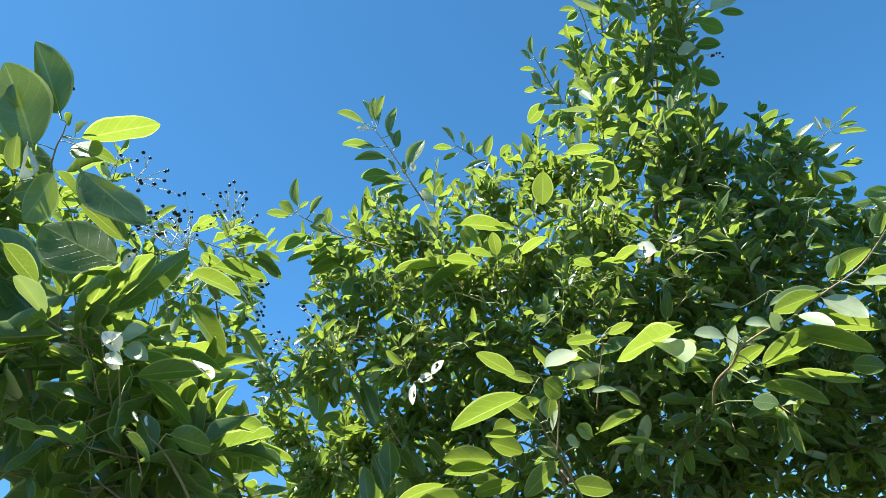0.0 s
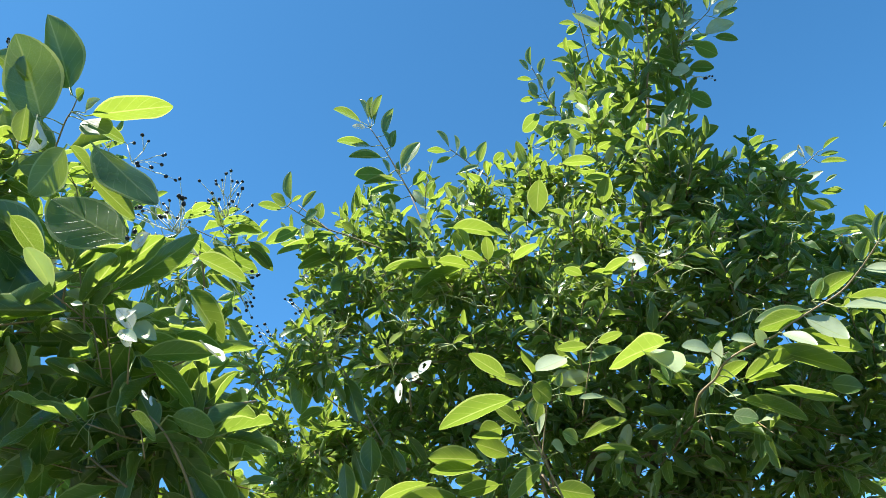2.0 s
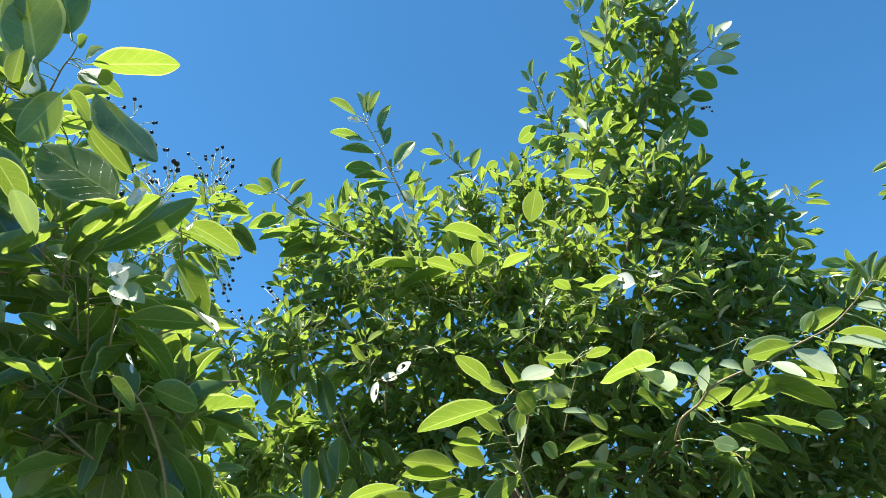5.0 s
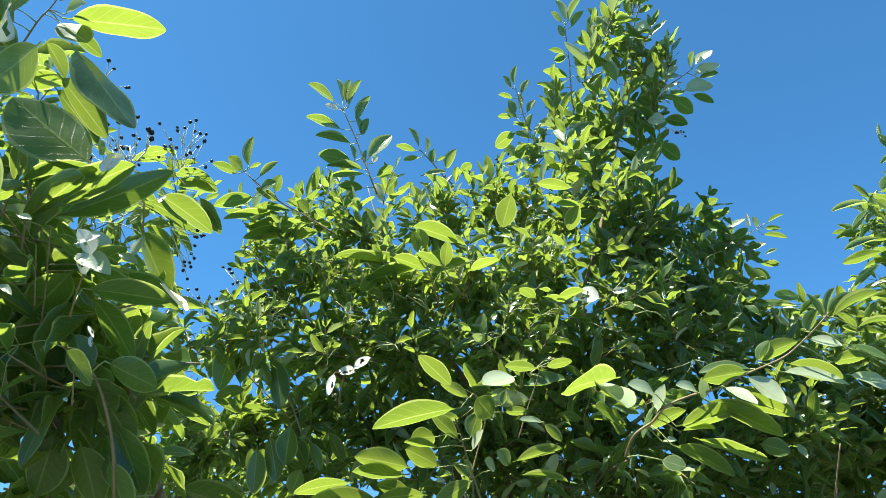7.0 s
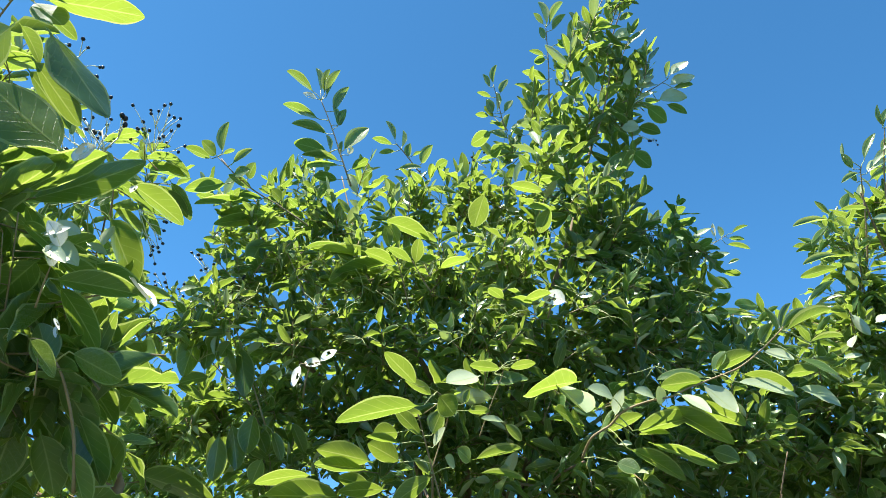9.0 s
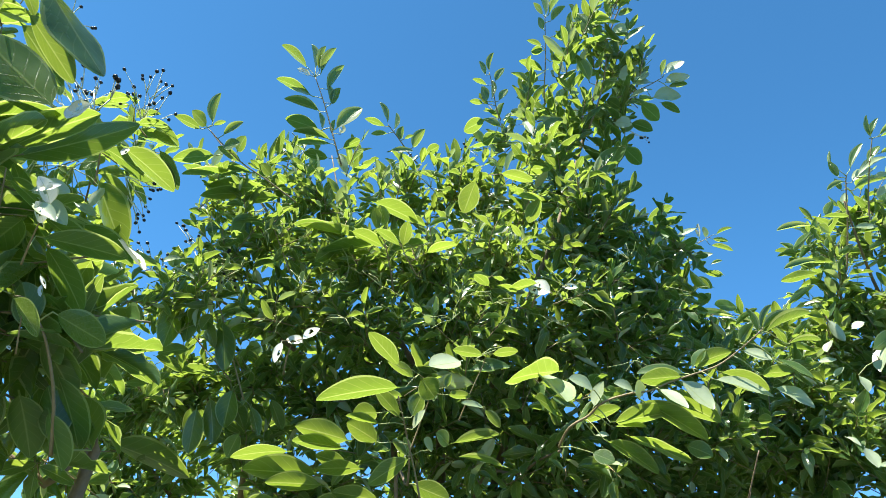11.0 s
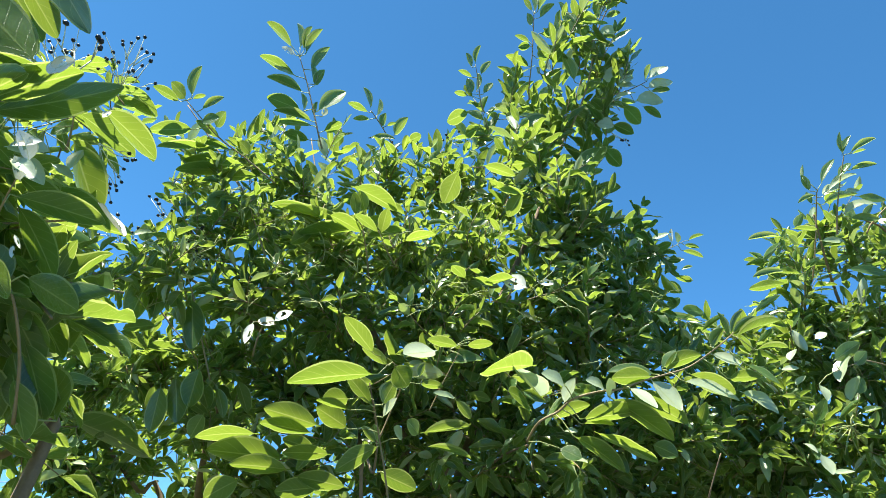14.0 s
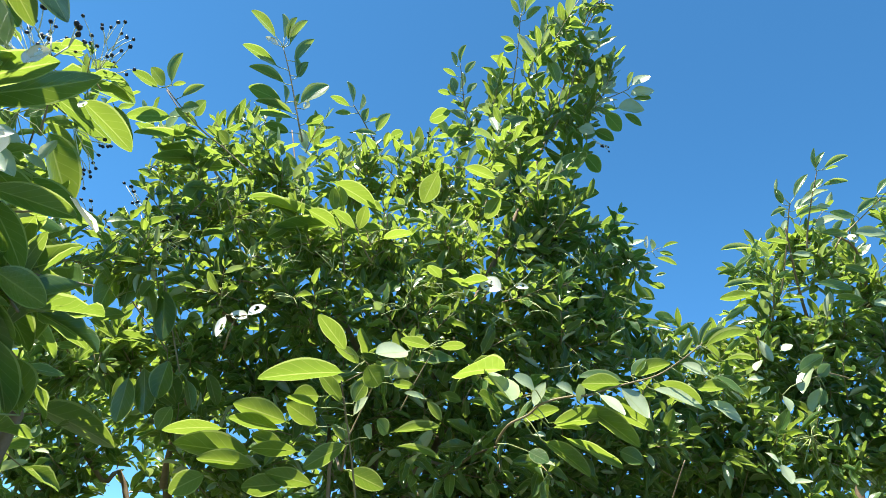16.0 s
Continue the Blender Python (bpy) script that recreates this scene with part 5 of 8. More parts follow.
stem = tree.sprig([(0.807, 1.94, 2.5), (0.87, 1.96, 2.549), (0.975, 1.99, 2.629), (1.085, 2.02, 2.706), (1.185, 2.04, 2.779)], 0.0022, [
    ((1.02, 2.008, 2.726), (1.098, 1.988, 2.771), (-0.474, -0.728, 0.495), 0.033, 1),
    ((1.129, 2.03, 2.755), (1.12, 2.01, 2.807), (-0.88, -0.375, -0.292), 0.021, 2),
    ((1.157, 2.034, 2.759), (1.139, 2.014, 2.797), (0.389, -0.878, -0.279), 0.031, 1),
    ((0.964, 1.97, 2.609), (1.033, 1.94, 2.655), (-0.578, -0.7, 0.419), 0.054, 1),
    ((1.03, 1.985, 2.621), (1.129, 1.955, 2.649), (-0.371, -0.816, 0.443), 0.042, 1),
    ((1.069, 2.008, 2.61), (1.13, 2.008, 2.642), (-0.333, 0.701, 0.63), 0.025, 0),
    ((1.153, 2.026, 2.642), (1.191, 2.006, 2.655), (-0.504, -0.844, 0.182), 0.018, 3),
    ((1.119, 2.028, 2.735), (1.04, 2.028, 2.713), (-0.22, 0.56, 0.799), 0.025, 3),
    ((1.2, 2.04, 2.783), (1.273, 2.04, 2.823), (-0.454, 0.287, 0.844), 0.025, 3),
])
tree.leaves(stem, [
    ((1.182, 2.038, 2.762), (1.247, 2.038, 2.76), (0.03, 0.646, 0.763), 0.021, 3),
    ((1.167, 2.034, 2.733), (1.257, 2.034, 2.717), (0.167, 0.279, 0.946), 0.028, 3),
    ((1.119, 2.02, 2.609), (1.188, 2.02, 2.596), (0.157, 0.549, 0.821), 0.025, 0),
    ((1.057, 2.002, 2.564), (1.123, 2.002, 2.533), (0.342, 0.608, 0.717), 0.041, 0),
    ((0.917, 1.945, 2.54), (0.97, 1.945, 2.526), (0.201, 0.645, 0.738), 0.033, 0),
    ((0.985, 1.984, 2.537), (1.045, 1.984, 2.496), (0.446, 0.604, 0.66), 0.042, 0),
    ((0.92, 2.008, 2.658), (0.986, 2.008, 2.617), (0.427, 0.594, 0.682), 0.064, 0),
    ((0.979, 2.014, 2.6), (1.049, 2.014, 2.555), (0.434, 0.599, 0.673), 0.055, 0),
    ((1.088, 2.022, 2.523), (1.119, 2.022, 2.482), (0.648, 0.59, 0.481), 0.030, 0),
])
tree.leaves(stem, [
    ((0.838, 1.93, 2.57), (0.839, 1.91, 2.526), (0.015, -0.913, 0.409), 0.021, 2),
    ((0.998, 2.026, 2.708), (1.07, 2.026, 2.756), (-0.269, 0.873, 0.407), 0.031, 0),
    ((1.046, 2.035, 2.696), (1.106, 2.035, 2.71), (-0.149, 0.75, 0.644), 0.027, 0),
])
tree.finish(lambda p: p.y)

# the fruiting shrub
fruiting_shrub = Plant("shrub", (-0.96, 1.64, 0), "leafy shrub hung with clusters of dark berries", "shrub", 5, 200)
fruiting_shrub.limb([(-0.96, 1.64, 0), (-0.964, 1.79, 1.899), (-0.848, 1.561, 2.195), (-0.802, 1.477, 2.301), (-0.778, 1.417, 2.367)], 0.016, 0.0018)
fruiting_shrub.limb([(-0.96, 1.64, 0), (-1.04, 1.79, 1.899), (-1.07, 1.517, 2.272), (-1.087, 1.412, 2.415)], 0.016, 0.0018)
fruiting_shrub.clump((-0.837, 1.394, 2.386), (0.100, 0.16, 0.057), 3, 0.09, 0.2, 4)
fruiting_shrub.clump((-0.766, 1.344, 2.473), (0.072, 0.16, 0.029), 2, 0.09, 0.2, 4)
fruiting_shrub.clump((-0.651, 1.354, 2.455), (0.043, 0.16, 0.029), 2, 0.09, 0.2, 4)
fruiting_shrub.clump((-0.715, 1.394, 2.386), (0.050, 0.16, 0.043), 2, 0.09, 0.2, 4)
fruiting_shrub.clump((-0.938, 1.329, 2.498), (0.086, 0.16, 0.057), 3, 0.09, 0.2, 4)
fruiting_shrub.clump((-0.794, 1.451, 2.287), (0.072, 0.16, 0.065), 3, 0.09, 0.2, 4)
fruiting_shrub.clump((-0.938, 1.458, 2.274), (0.115, 0.16, 0.100), 6, 0.09, 0.2, 4)
fruiting_shrub.clump((-1.038, 1.258, 2.623), (0.100, 0.16, 0.115), 6, 0.09, 0.2, 4)
fruiting_shrub.clump((-1.096, 1.358, 2.449), (0.115, 0.16, 0.115), 7, 0.09, 0.2, 4)
fruiting_shrub.clump((-1.211, 1.293, 2.56), (0.115, 0.16, 0.144), 9, 0.09, 0.2, 4)
fruiting_shrub.clump((-0.743, 1.571, 2.216), (0.052, 0.10, 0.037), 2, 0.06, 0.3, 4)
fruiting_shrub.clump((-0.73, 1.628, 2.113), (0.044, 0.10, 0.030), 2, 0.06, 0.3, 4)
fruiting_shrub.clump((-0.708, 1.698, 1.984), (0.052, 0.10, 0.044), 2, 0.06, 0.3, 4)
fruiting_shrub.clump((-0.66, 1.739, 1.908), (0.052, 0.10, 0.044), 2, 0.06, 0.3, 4)
fruiting_shrub.clump((-0.701, 1.77, 1.855), (0.052, 0.10, 0.044), 2, 0.06, 0.3, 4)
fruiting_shrub.clump((-0.62, 1.693, 1.986), (0.059, 0.10, 0.044), 3, 0.06, 0.3, 4)
fruiting_shrub.clump((-0.572, 1.726, 1.922), (0.059, 0.10, 0.044), 3, 0.06, 0.3, 4)
fruiting_shrub.clump((-0.668, 1.804, 1.791), (0.059, 0.10, 0.037), 2, 0.06, 0.3, 4)
fruiting_shrub.clump((-0.6, 1.591, 2.168), (0.074, 0.10, 0.027), 2, 0.06, 0.3, 4)
fruiting_shrub.clump((-0.515, 1.557, 2.221), (0.059, 0.10, 0.030), 2, 0.06, 0.3, 4)
fruiting_shrub.shoot((-0.719, 1.329, 2.298), (-0.713, 1.282, 2.379), [
    ((-0.679, 1.37, 2.227), (-0.635, 1.417, 2.131), (0.599, 0.58, 0.552), 0.072),
    ((-0.703, 1.316, 2.321), (-0.634, 1.339, 2.272), (0.478, 0.308, 0.822), 0.054),
    ((-0.591, 1.289, 2.368), (-0.537, 1.322, 2.309), (0.493, 0.487, 0.721), 0.045),
    ((-0.699, 1.284, 2.377), (-0.577, 1.337, 2.315), (0.277, 0.389, 0.879), 0.091),
    ((-0.652, 1.266, 2.409), (-0.54, 1.282, 2.395), (0.123, -0.047, 0.991), 0.071),
    ((-0.584, 1.279, 2.385), (-0.53, 1.325, 2.303), (0.612, 0.448, 0.652), 0.060),
    ((-0.746, 1.239, 2.455), (-0.653, 1.224, 2.455), (-0.01, -0.059, 0.998), 0.044),
    ((-0.611, 1.249, 2.438), (-0.532, 1.263, 2.385), (0.523, 0.175, 0.834), 0.059),
], 0.003)
fruiting_shrub.shoot((-0.592, 1.228, 2.374), (-0.618, 1.215, 2.396), [
    ((-0.618, 1.208, 2.407), (-0.545, 1.2, 2.393), (0.177, -0.114, 0.978), 0.039),
    ((-0.69, 1.192, 2.436), (-0.632, 1.177, 2.44), (-0.06, 0.042, 0.997), 0.037),
    ((-0.794, 1.173, 2.47), (-0.778, 1.182, 2.428), (0.507, 0.78, 0.367), 0.028),
], 0.002)
fruiting_shrub.fruit((-0.625, 1.252, 2.432), [(-0.618, 1.178, 2.514), (-0.591, 1.191, 2.514), (-0.595, 1.203, 2.503), (-0.608, 1.248, 2.492), (-0.584, 1.239, 2.467), (-0.656, 1.236, 2.513), (-0.65, 1.185, 2.489), (-0.666, 1.213, 2.484), (-0.627, 1.217, 2.45), (-0.546, 1.241, 2.449)], 0.026)
fruiting_shrub.fruit((-0.76, 1.255, 2.426), [(-0.712, 1.191, 2.485), (-0.718, 1.221, 2.492), (-0.76, 1.242, 2.497), (-0.775, 1.19, 2.492), (-0.822, 1.219, 2.531), (-0.772, 1.222, 2.481), (-0.859, 1.243, 2.476), (-0.825, 1.25, 2.439), (-0.75, 1.256, 2.468), (-0.711, 1.236, 2.453), (-0.878, 1.219, 2.479), (-0.835, 1.217, 2.498)], 0.03)
fruiting_shrub.fruit((-0.652, 1.316, 2.321), [(-0.627, 1.346, 2.245), (-0.603, 1.345, 2.229), (-0.59, 1.355, 2.247), (-0.602, 1.377, 2.201), (-0.588, 1.346, 2.3), (-0.607, 1.332, 2.268), (-0.583, 1.339, 2.311)], 0.016)
fruiting_shrub.fruit((-0.994, 0.899, 2.68), [(-1, 0.858, 2.782), (-0.848, 0.905, 2.694), (-0.96, 0.904, 2.726)], 0.012)
fruiting_shrub.fruit((-0.762, 1.043, 2.502), [(-0.777, 1.028, 2.581), (-0.71, 1.021, 2.536), (-0.703, 1.066, 2.523), (-0.704, 1.039, 2.483), (-0.682, 1.086, 2.466), (-0.738, 1.031, 2.477)], 0.014)
fruiting_shrub.spray((-0.707, 1.091, 2.229), [(-0.777, 1.107, 2.197), (-0.738, 1.103, 2.145), (-0.707, 1.132, 2.169), (-0.637, 1.075, 2.224), (-0.635, 1.086, 2.2), (-0.741, 1.072, 2.236), (-0.688, 1.06, 2.302), (-0.713, 1.134, 2.13), (-0.762, 1.153, 2.134)], 0.0012)
fruiting_shrub.spray((-0.723, 1.228, 2.273), [(-0.764, 1.241, 2.215), (-0.747, 1.273, 2.19), (-0.72, 1.268, 2.216), (-0.679, 1.257, 2.196), (-0.803, 1.237, 2.272), (-0.662, 1.2, 2.278), (-0.652, 1.247, 2.233)], 0.0012)
fruiting_shrub.clump((-1.246, 1.519, 1.227), (0.2, 0.2, 0.16), 8, 0.095, 0.3, 4)
fruiting_shrub.clump((-1.067, 1.294, 1.412), (0.2, 0.2, 0.16), 8, 0.095, 0.3, 4)
fruiting_shrub.clump((-1.145, 1.915, 0.878), (0.2, 0.2, 0.16), 8, 0.095, 0.3, 4)
fruiting_shrub.clump((-0.781, 1.613, 0.655), (0.2, 0.2, 0.16), 8, 0.095, 0.3, 4)
fruiting_shrub.clump((-0.982, 1.479, 1.009), (0.2, 0.2, 0.16), 8, 0.095, 0.3, 4)
fruiting_shrub.clump((-0.972, 1.757, 0.868), (0.2, 0.2, 0.16), 8, 0.095, 0.3, 4)
fruiting_shrub.clump((-0.928, 1.509, 1.268), (0.2, 0.2, 0.16), 8, 0.095, 0.3, 4)
fruiting_shrub.clump((-1.404, 1.581, 0.472), (0.2, 0.2, 0.16), 8, 0.095, 0.3, 4)
fruiting_shrub.clump((-1.201, 1.778, 1.255), (0.2, 0.2, 0.16), 8, 0.095, 0.3, 4)
fruiting_shrub.clump((-1, 1.793, 0.934), (0.2, 0.2, 0.16), 8, 0.095, 0.3, 4)
fruiting_shrub.clump((-0.937, 1.733, 1.12), (0.2, 0.2, 0.16), 8, 0.095, 0.3, 4)
fruiting_shrub.clump((-0.719, 1.727, 0.565), (0.2, 0.2, 0.16), 8, 0.095, 0.3, 4)
fruiting_shrub.clump((-0.984, 1.425, 1.185), (0.2, 0.2, 0.16), 8, 0.095, 0.3, 4)
fruiting_shrub.clump((-0.751, 1.656, 0.919), (0.2, 0.2, 0.16), 8, 0.095, 0.3, 4)
fruiting_shrub.clump((-1.345, 1.795, 1.359), (0.2, 0.2, 0.16), 8, 0.095, 0.3, 4)
fruiting_shrub.clump((-0.756, 1.796, 0.853), (0.2, 0.2, 0.16), 8, 0.095, 0.3, 4)
fruiting_shrub.clump((-0.868, 1.64, 0.4), (0.2, 0.2, 0.16), 8, 0.095, 0.3, 4)
fruiting_shrub.clump((-0.849, 1.543, 1.009), (0.2, 0.2, 0.16), 8, 0.095, 0.3, 4)
fruiting_shrub.clump((-0.934, 1.714, 1.427), (0.2, 0.2, 0.16), 8, 0.095, 0.3, 4)
fruiting_shrub.clump((-1.053, 1.859, 0.91), (0.2, 0.2, 0.16), 8, 0.095, 0.3, 4)
fruiting_shrub.clump((-1.028, 1.272, 0.698), (0.2, 0.2, 0.16), 8, 0.095, 0.3, 4)
fruiting_shrub.finish(lambda p: p.y)

# the shrub close by, shaded by itself and by clumps added out of view
near_shrub = Plant("shrub", (-0.66, 0.94, 0), "shaded shrub with large leathery drooping leaves", "shrub", 9, 300)
near_shrub.limb([(-0.66, 0.94, 0), (-0.598, 1.013, 1.645), (-0.555, 0.901, 1.779), (-0.554, 0.747, 1.966), (-0.566, 0.737, 2.024)], 0.014, 0.0016)
near_shrub.limb([(-0.66, 0.94, 0), (-0.73, 1.013, 1.645), (-0.707, 0.803, 1.909), (-0.66, 0.725, 2.044)], 0.014, 0.0016)
near_shrub.clump((-0.598, 0.815, 1.989), (0.050, 0.14, 0.050), 2, 0.125, -0.2, 3)
near_shrub.clump((-0.54, 0.856, 1.917), (0.050, 0.14, 0.041), 2, 0.125, -0.2, 3)
near_shrub.clump((-0.598, 0.889, 1.86), (0.066, 0.14, 0.050), 2, 0.125, -0.2, 3)
near_shrub.clump((-0.515, 0.91, 1.824), (0.050, 0.14, 0.050), 2, 0.125, -0.2, 3)
near_shrub.clump((-0.598, 0.963, 1.731), (0.066, 0.14, 0.050), 2, 0.125, -0.2, 3)
near_shrub.clump((-0.498, 0.963, 1.731), (0.050, 0.14, 0.050), 2, 0.125, -0.2, 3)
near_shrub.clump((-0.713, 0.786, 2.039), (0.066, 0.14, 0.083), 3, 0.125, -0.2, 3)
near_shrub.clump((-0.73, 0.889, 1.86), (0.074, 0.14, 0.083), 3, 0.125, -0.2, 3)
near_shrub.clump((-0.73, 0.972, 1.717), (0.074, 0.14, 0.083), 3, 0.125, -0.2, 3)
near_shrub.clump((-0.548, 1.005, 1.659), (0.074, 0.14, 0.033), 2, 0.125, -0.2, 3)
near_shrub.clump((-0.681, 0.719, 2.256), (0.043, 0.14, 0.043), 2, 0.125, -0.2, 3)
near_shrub.clump((-0.746, 0.683, 2.218), (0.066, 0.14, 0.083), 3, 0.125, -0.2, 3)
near_shrub.clump((-0.854, 0.765, 2.075), (0.099, 0.14, 0.124), 6, 0.125, -0.2, 3)
near_shrub.clump((-0.854, 0.889, 1.86), (0.099, 0.14, 0.124), 6, 0.125, -0.2, 3)
near_shrub.clump((-0.895, 0.662, 2.254), (0.099, 0.14, 0.124), 6, 0.125, -0.2, 3)
near_shrub.clump((-1.019, 0.724, 2.146), (0.099, 0.14, 0.165), 8, 0.125, -0.2, 3)
near_shrub.clump((-1.019, 0.889, 1.86), (0.099, 0.14, 0.165), 8, 0.125, -0.2, 3)
near_shrub.clump((-0.523, 0.873, 1.888), (0.041, 0.14, 0.041), 2, 0.125, -0.2, 3)
near_shrub.clump((-0.503, 0.93, 1.788), (0.041, 0.14, 0.050), 2, 0.125, -0.2, 3)
near_shrub.clump((-0.565, 0.93, 1.788), (0.066, 0.14, 0.050), 2, 0.125, -0.2, 3)
near_shrub.clump((-0.631, 0.848, 1.931), (0.066, 0.14, 0.066), 2, 0.125, -0.2, 3)
# unseen clumps stepped up towards the sun, added to shade the leaves below
near_shrub.clump((-0.93, 0.652, 2.352), (0.1, 0.1, 0.08), 7, 0.1, -0.1, 3)
near_shrub.clump((-1.011, 0.625, 2.475), (0.1, 0.1, 0.08), 7, 0.1, -0.1, 3)
near_shrub.clump((-1.092, 0.598, 2.599), (0.1, 0.1, 0.08), 7, 0.1, -0.1, 3)
near_shrub.clump((-0.888, 0.653, 2.159), (0.1, 0.1, 0.08), 7, 0.1, -0.1, 3)
near_shrub.clump((-0.969, 0.626, 2.282), (0.1, 0.1, 0.08), 7, 0.1, -0.1, 3)
near_shrub.clump((-1.05, 0.599, 2.405), (0.1, 0.1, 0.08), 7, 0.1, -0.1, 3)
near_shrub.clump((-1.132, 0.572, 2.529), (0.1, 0.1, 0.08), 7, 0.1, -0.1, 3)
near_shrub.clump((-1.213, 0.545, 2.652), (0.1, 0.1, 0.08), 7, 0.1, -0.1, 3)
near_shrub.clump((-0.889, 0.64, 2.285), (0.1, 0.1, 0.08), 7, 0.1, -0.1, 3)
near_shrub.clump((-0.97, 0.613, 2.408), (0.1, 0.1, 0.08), 7, 0.1, -0.1, 3)
near_shrub.clump((-1.051, 0.586, 2.531), (0.1, 0.1, 0.08), 7, 0.1, -0.1, 3)
near_shrub.clump((-1.132, 0.559, 2.655), (0.1, 0.1, 0.08), 7, 0.1, -0.1, 3)
near_shrub.clump((-0.871, 0.672, 2.337), (0.1, 0.1, 0.08), 7, 0.1, -0.1, 3)
near_shrub.clump((-0.952, 0.645, 2.46), (0.1, 0.1, 0.08), 7, 0.1, -0.1, 3)
near_shrub.clump((-1.033, 0.618, 2.583), (0.1, 0.1, 0.08), 7, 0.1, -0.1, 3)
near_shrub.clump((-0.795, 0.643, 2.106), (0.1, 0.1, 0.08), 7, 0.1, -0.1, 3)
near_shrub.clump((-0.877, 0.616, 2.229), (0.1, 0.1, 0.08), 7, 0.1, -0.1, 3)
near_shrub.clump((-0.958, 0.589, 2.352), (0.1, 0.1, 0.08), 7, 0.1, -0.1, 3)
near_shrub.clump((-1.039, 0.562, 2.476), (0.1, 0.1, 0.08), 7, 0.1, -0.1, 3)
near_shrub.clump((-1.12, 0.535, 2.599), (0.1, 0.1, 0.08), 7, 0.1, -0.1, 3)
near_shrub.clump((-1.201, 0.508, 2.722), (0.1, 0.1, 0.08), 7, 0.1, -0.1, 3)
near_shrub.clump((-0.813, 0.576, 2.014), (0.080, 0.15, 0.080), 5, 0.1, -0.1, 3)
near_shrub.clump((-0.733, 0.638, 1.931), (0.064, 0.15, 0.064), 3, 0.1, -0.1, 3)
near_shrub.clump((-0.882, 0.639, 1.881), (0.096, 0.15, 0.096), 8, 0.1, -0.1, 3)
near_shrub.fruit((-0.497, 0.835, 2.133), [(-0.535, 0.804, 2.178), (-0.506, 0.814, 2.186), (-0.463, 0.814, 2.167)], 0.017)
near_shrub.fruit((-0.528, 0.85, 2.112), [(-0.582, 0.866, 2.149), (-0.576, 0.818, 2.147)], 0.016)
near_shrub.limb([(-0.66, 0.94, 0), (-0.494, 1.176, 1.581), (-0.526, 1.134, 1.623), (-0.581, 1.097, 1.661)], 0.02, 0.004)
near_shrub.shoot((-0.54, 0.744, 1.972), (-0.508, 0.736, 1.98), [
    ((-0.493, 0.825, 1.768), (-0.449, 0.794, 1.829), (-0.496, 0.579, 0.647), 0.044),
    ((-0.53, 0.741, 1.975), (-0.352, 0.685, 2.011), (0.217, 0.914, 0.343), 0.044),
    ((-0.406, 0.826, 1.706), (-0.403, 0.856, 1.625), (-0.176, 0.922, 0.346), 0.042),
    ((-0.439, 0.812, 1.78), (-0.378, 0.859, 1.713), (0.401, 0.545, 0.736), 0.063),
    ((-0.497, 0.767, 1.921), (-0.509, 0.729, 1.961), (0.359, 0.627, 0.691), 0.035),
    ((-0.431, 0.655, 1.881), (-0.384, 0.651, 1.882), (-0.079, -0.955, 0.286), 0.029, 1),
    ((-0.392, 0.853, 1.694), (-0.402, 0.904, 1.628), (-0.218, 0.757, 0.616), 0.036),
], 0.0016)
near_shrub.shoot((-0.508, 0.736, 1.98), (-0.506, 0.736, 1.98), [
    ((-0.42, 0.657, 1.875), (-0.366, 0.635, 1.832), (-0.093, -0.934, 0.344), 0.025, 1),
    ((-0.387, 0.71, 1.896), (-0.385, 0.718, 1.932), (-0.299, -0.931, 0.212), 0.019, 1),
    ((-0.408, 0.709, 1.902), (-0.371, 0.696, 1.878), (-0.046, -0.897, 0.439), 0.013, 1),
    ((-0.47, 0.853, 2.03), (-0.412, 0.883, 1.927), (0.532, 0.683, 0.5), 0.070),
    ((-0.418, 0.784, 1.828), (-0.485, 0.778, 1.855), (0.335, 0.284, 0.898), 0.045),
    ((-0.463, 0.784, 1.882), (-0.388, 0.78, 1.863), (0.248, 0.17, 0.954), 0.048),
], 0.0016)
near_shrub.clump((-0.612, 0.723, 1.821), (0.064, 0.10, 0.048), 2, 0.115, -0.2, 3)
near_shrub.clump((-0.559, 0.77, 1.755), (0.072, 0.10, 0.040), 2, 0.115, -0.2, 3)
near_shrub.clump((-0.444, 0.8, 1.739), (0.064, 0.10, 0.040), 2, 0.115, -0.2, 3)
near_shrub.clump((-0.633, 0.762, 1.744), (0.064, 0.10, 0.040), 2, 0.115, -0.2, 3)
near_shrub.clump((-0.457, 0.744, 1.834), (0.056, 0.10, 0.040), 2, 0.115, -0.2, 3)
near_shrub.clump((-0.533, 0.691, 1.903), (0.064, 0.10, 0.048), 2, 0.115, -0.2, 3)
near_shrub.clump((-0.614, 0.678, 1.9), (0.064, 0.10, 0.048), 2, 0.115, -0.2, 3)
near_shrub.clump((-0.411, 0.789, 1.77), (0.040, 0.10, 0.032), 2, 0.115, -0.2, 3)
near_shrub.clump((-0.53, 0.798, 1.715), (0.096, 0.10, 0.032), 2, 0.115, -0.2, 3)
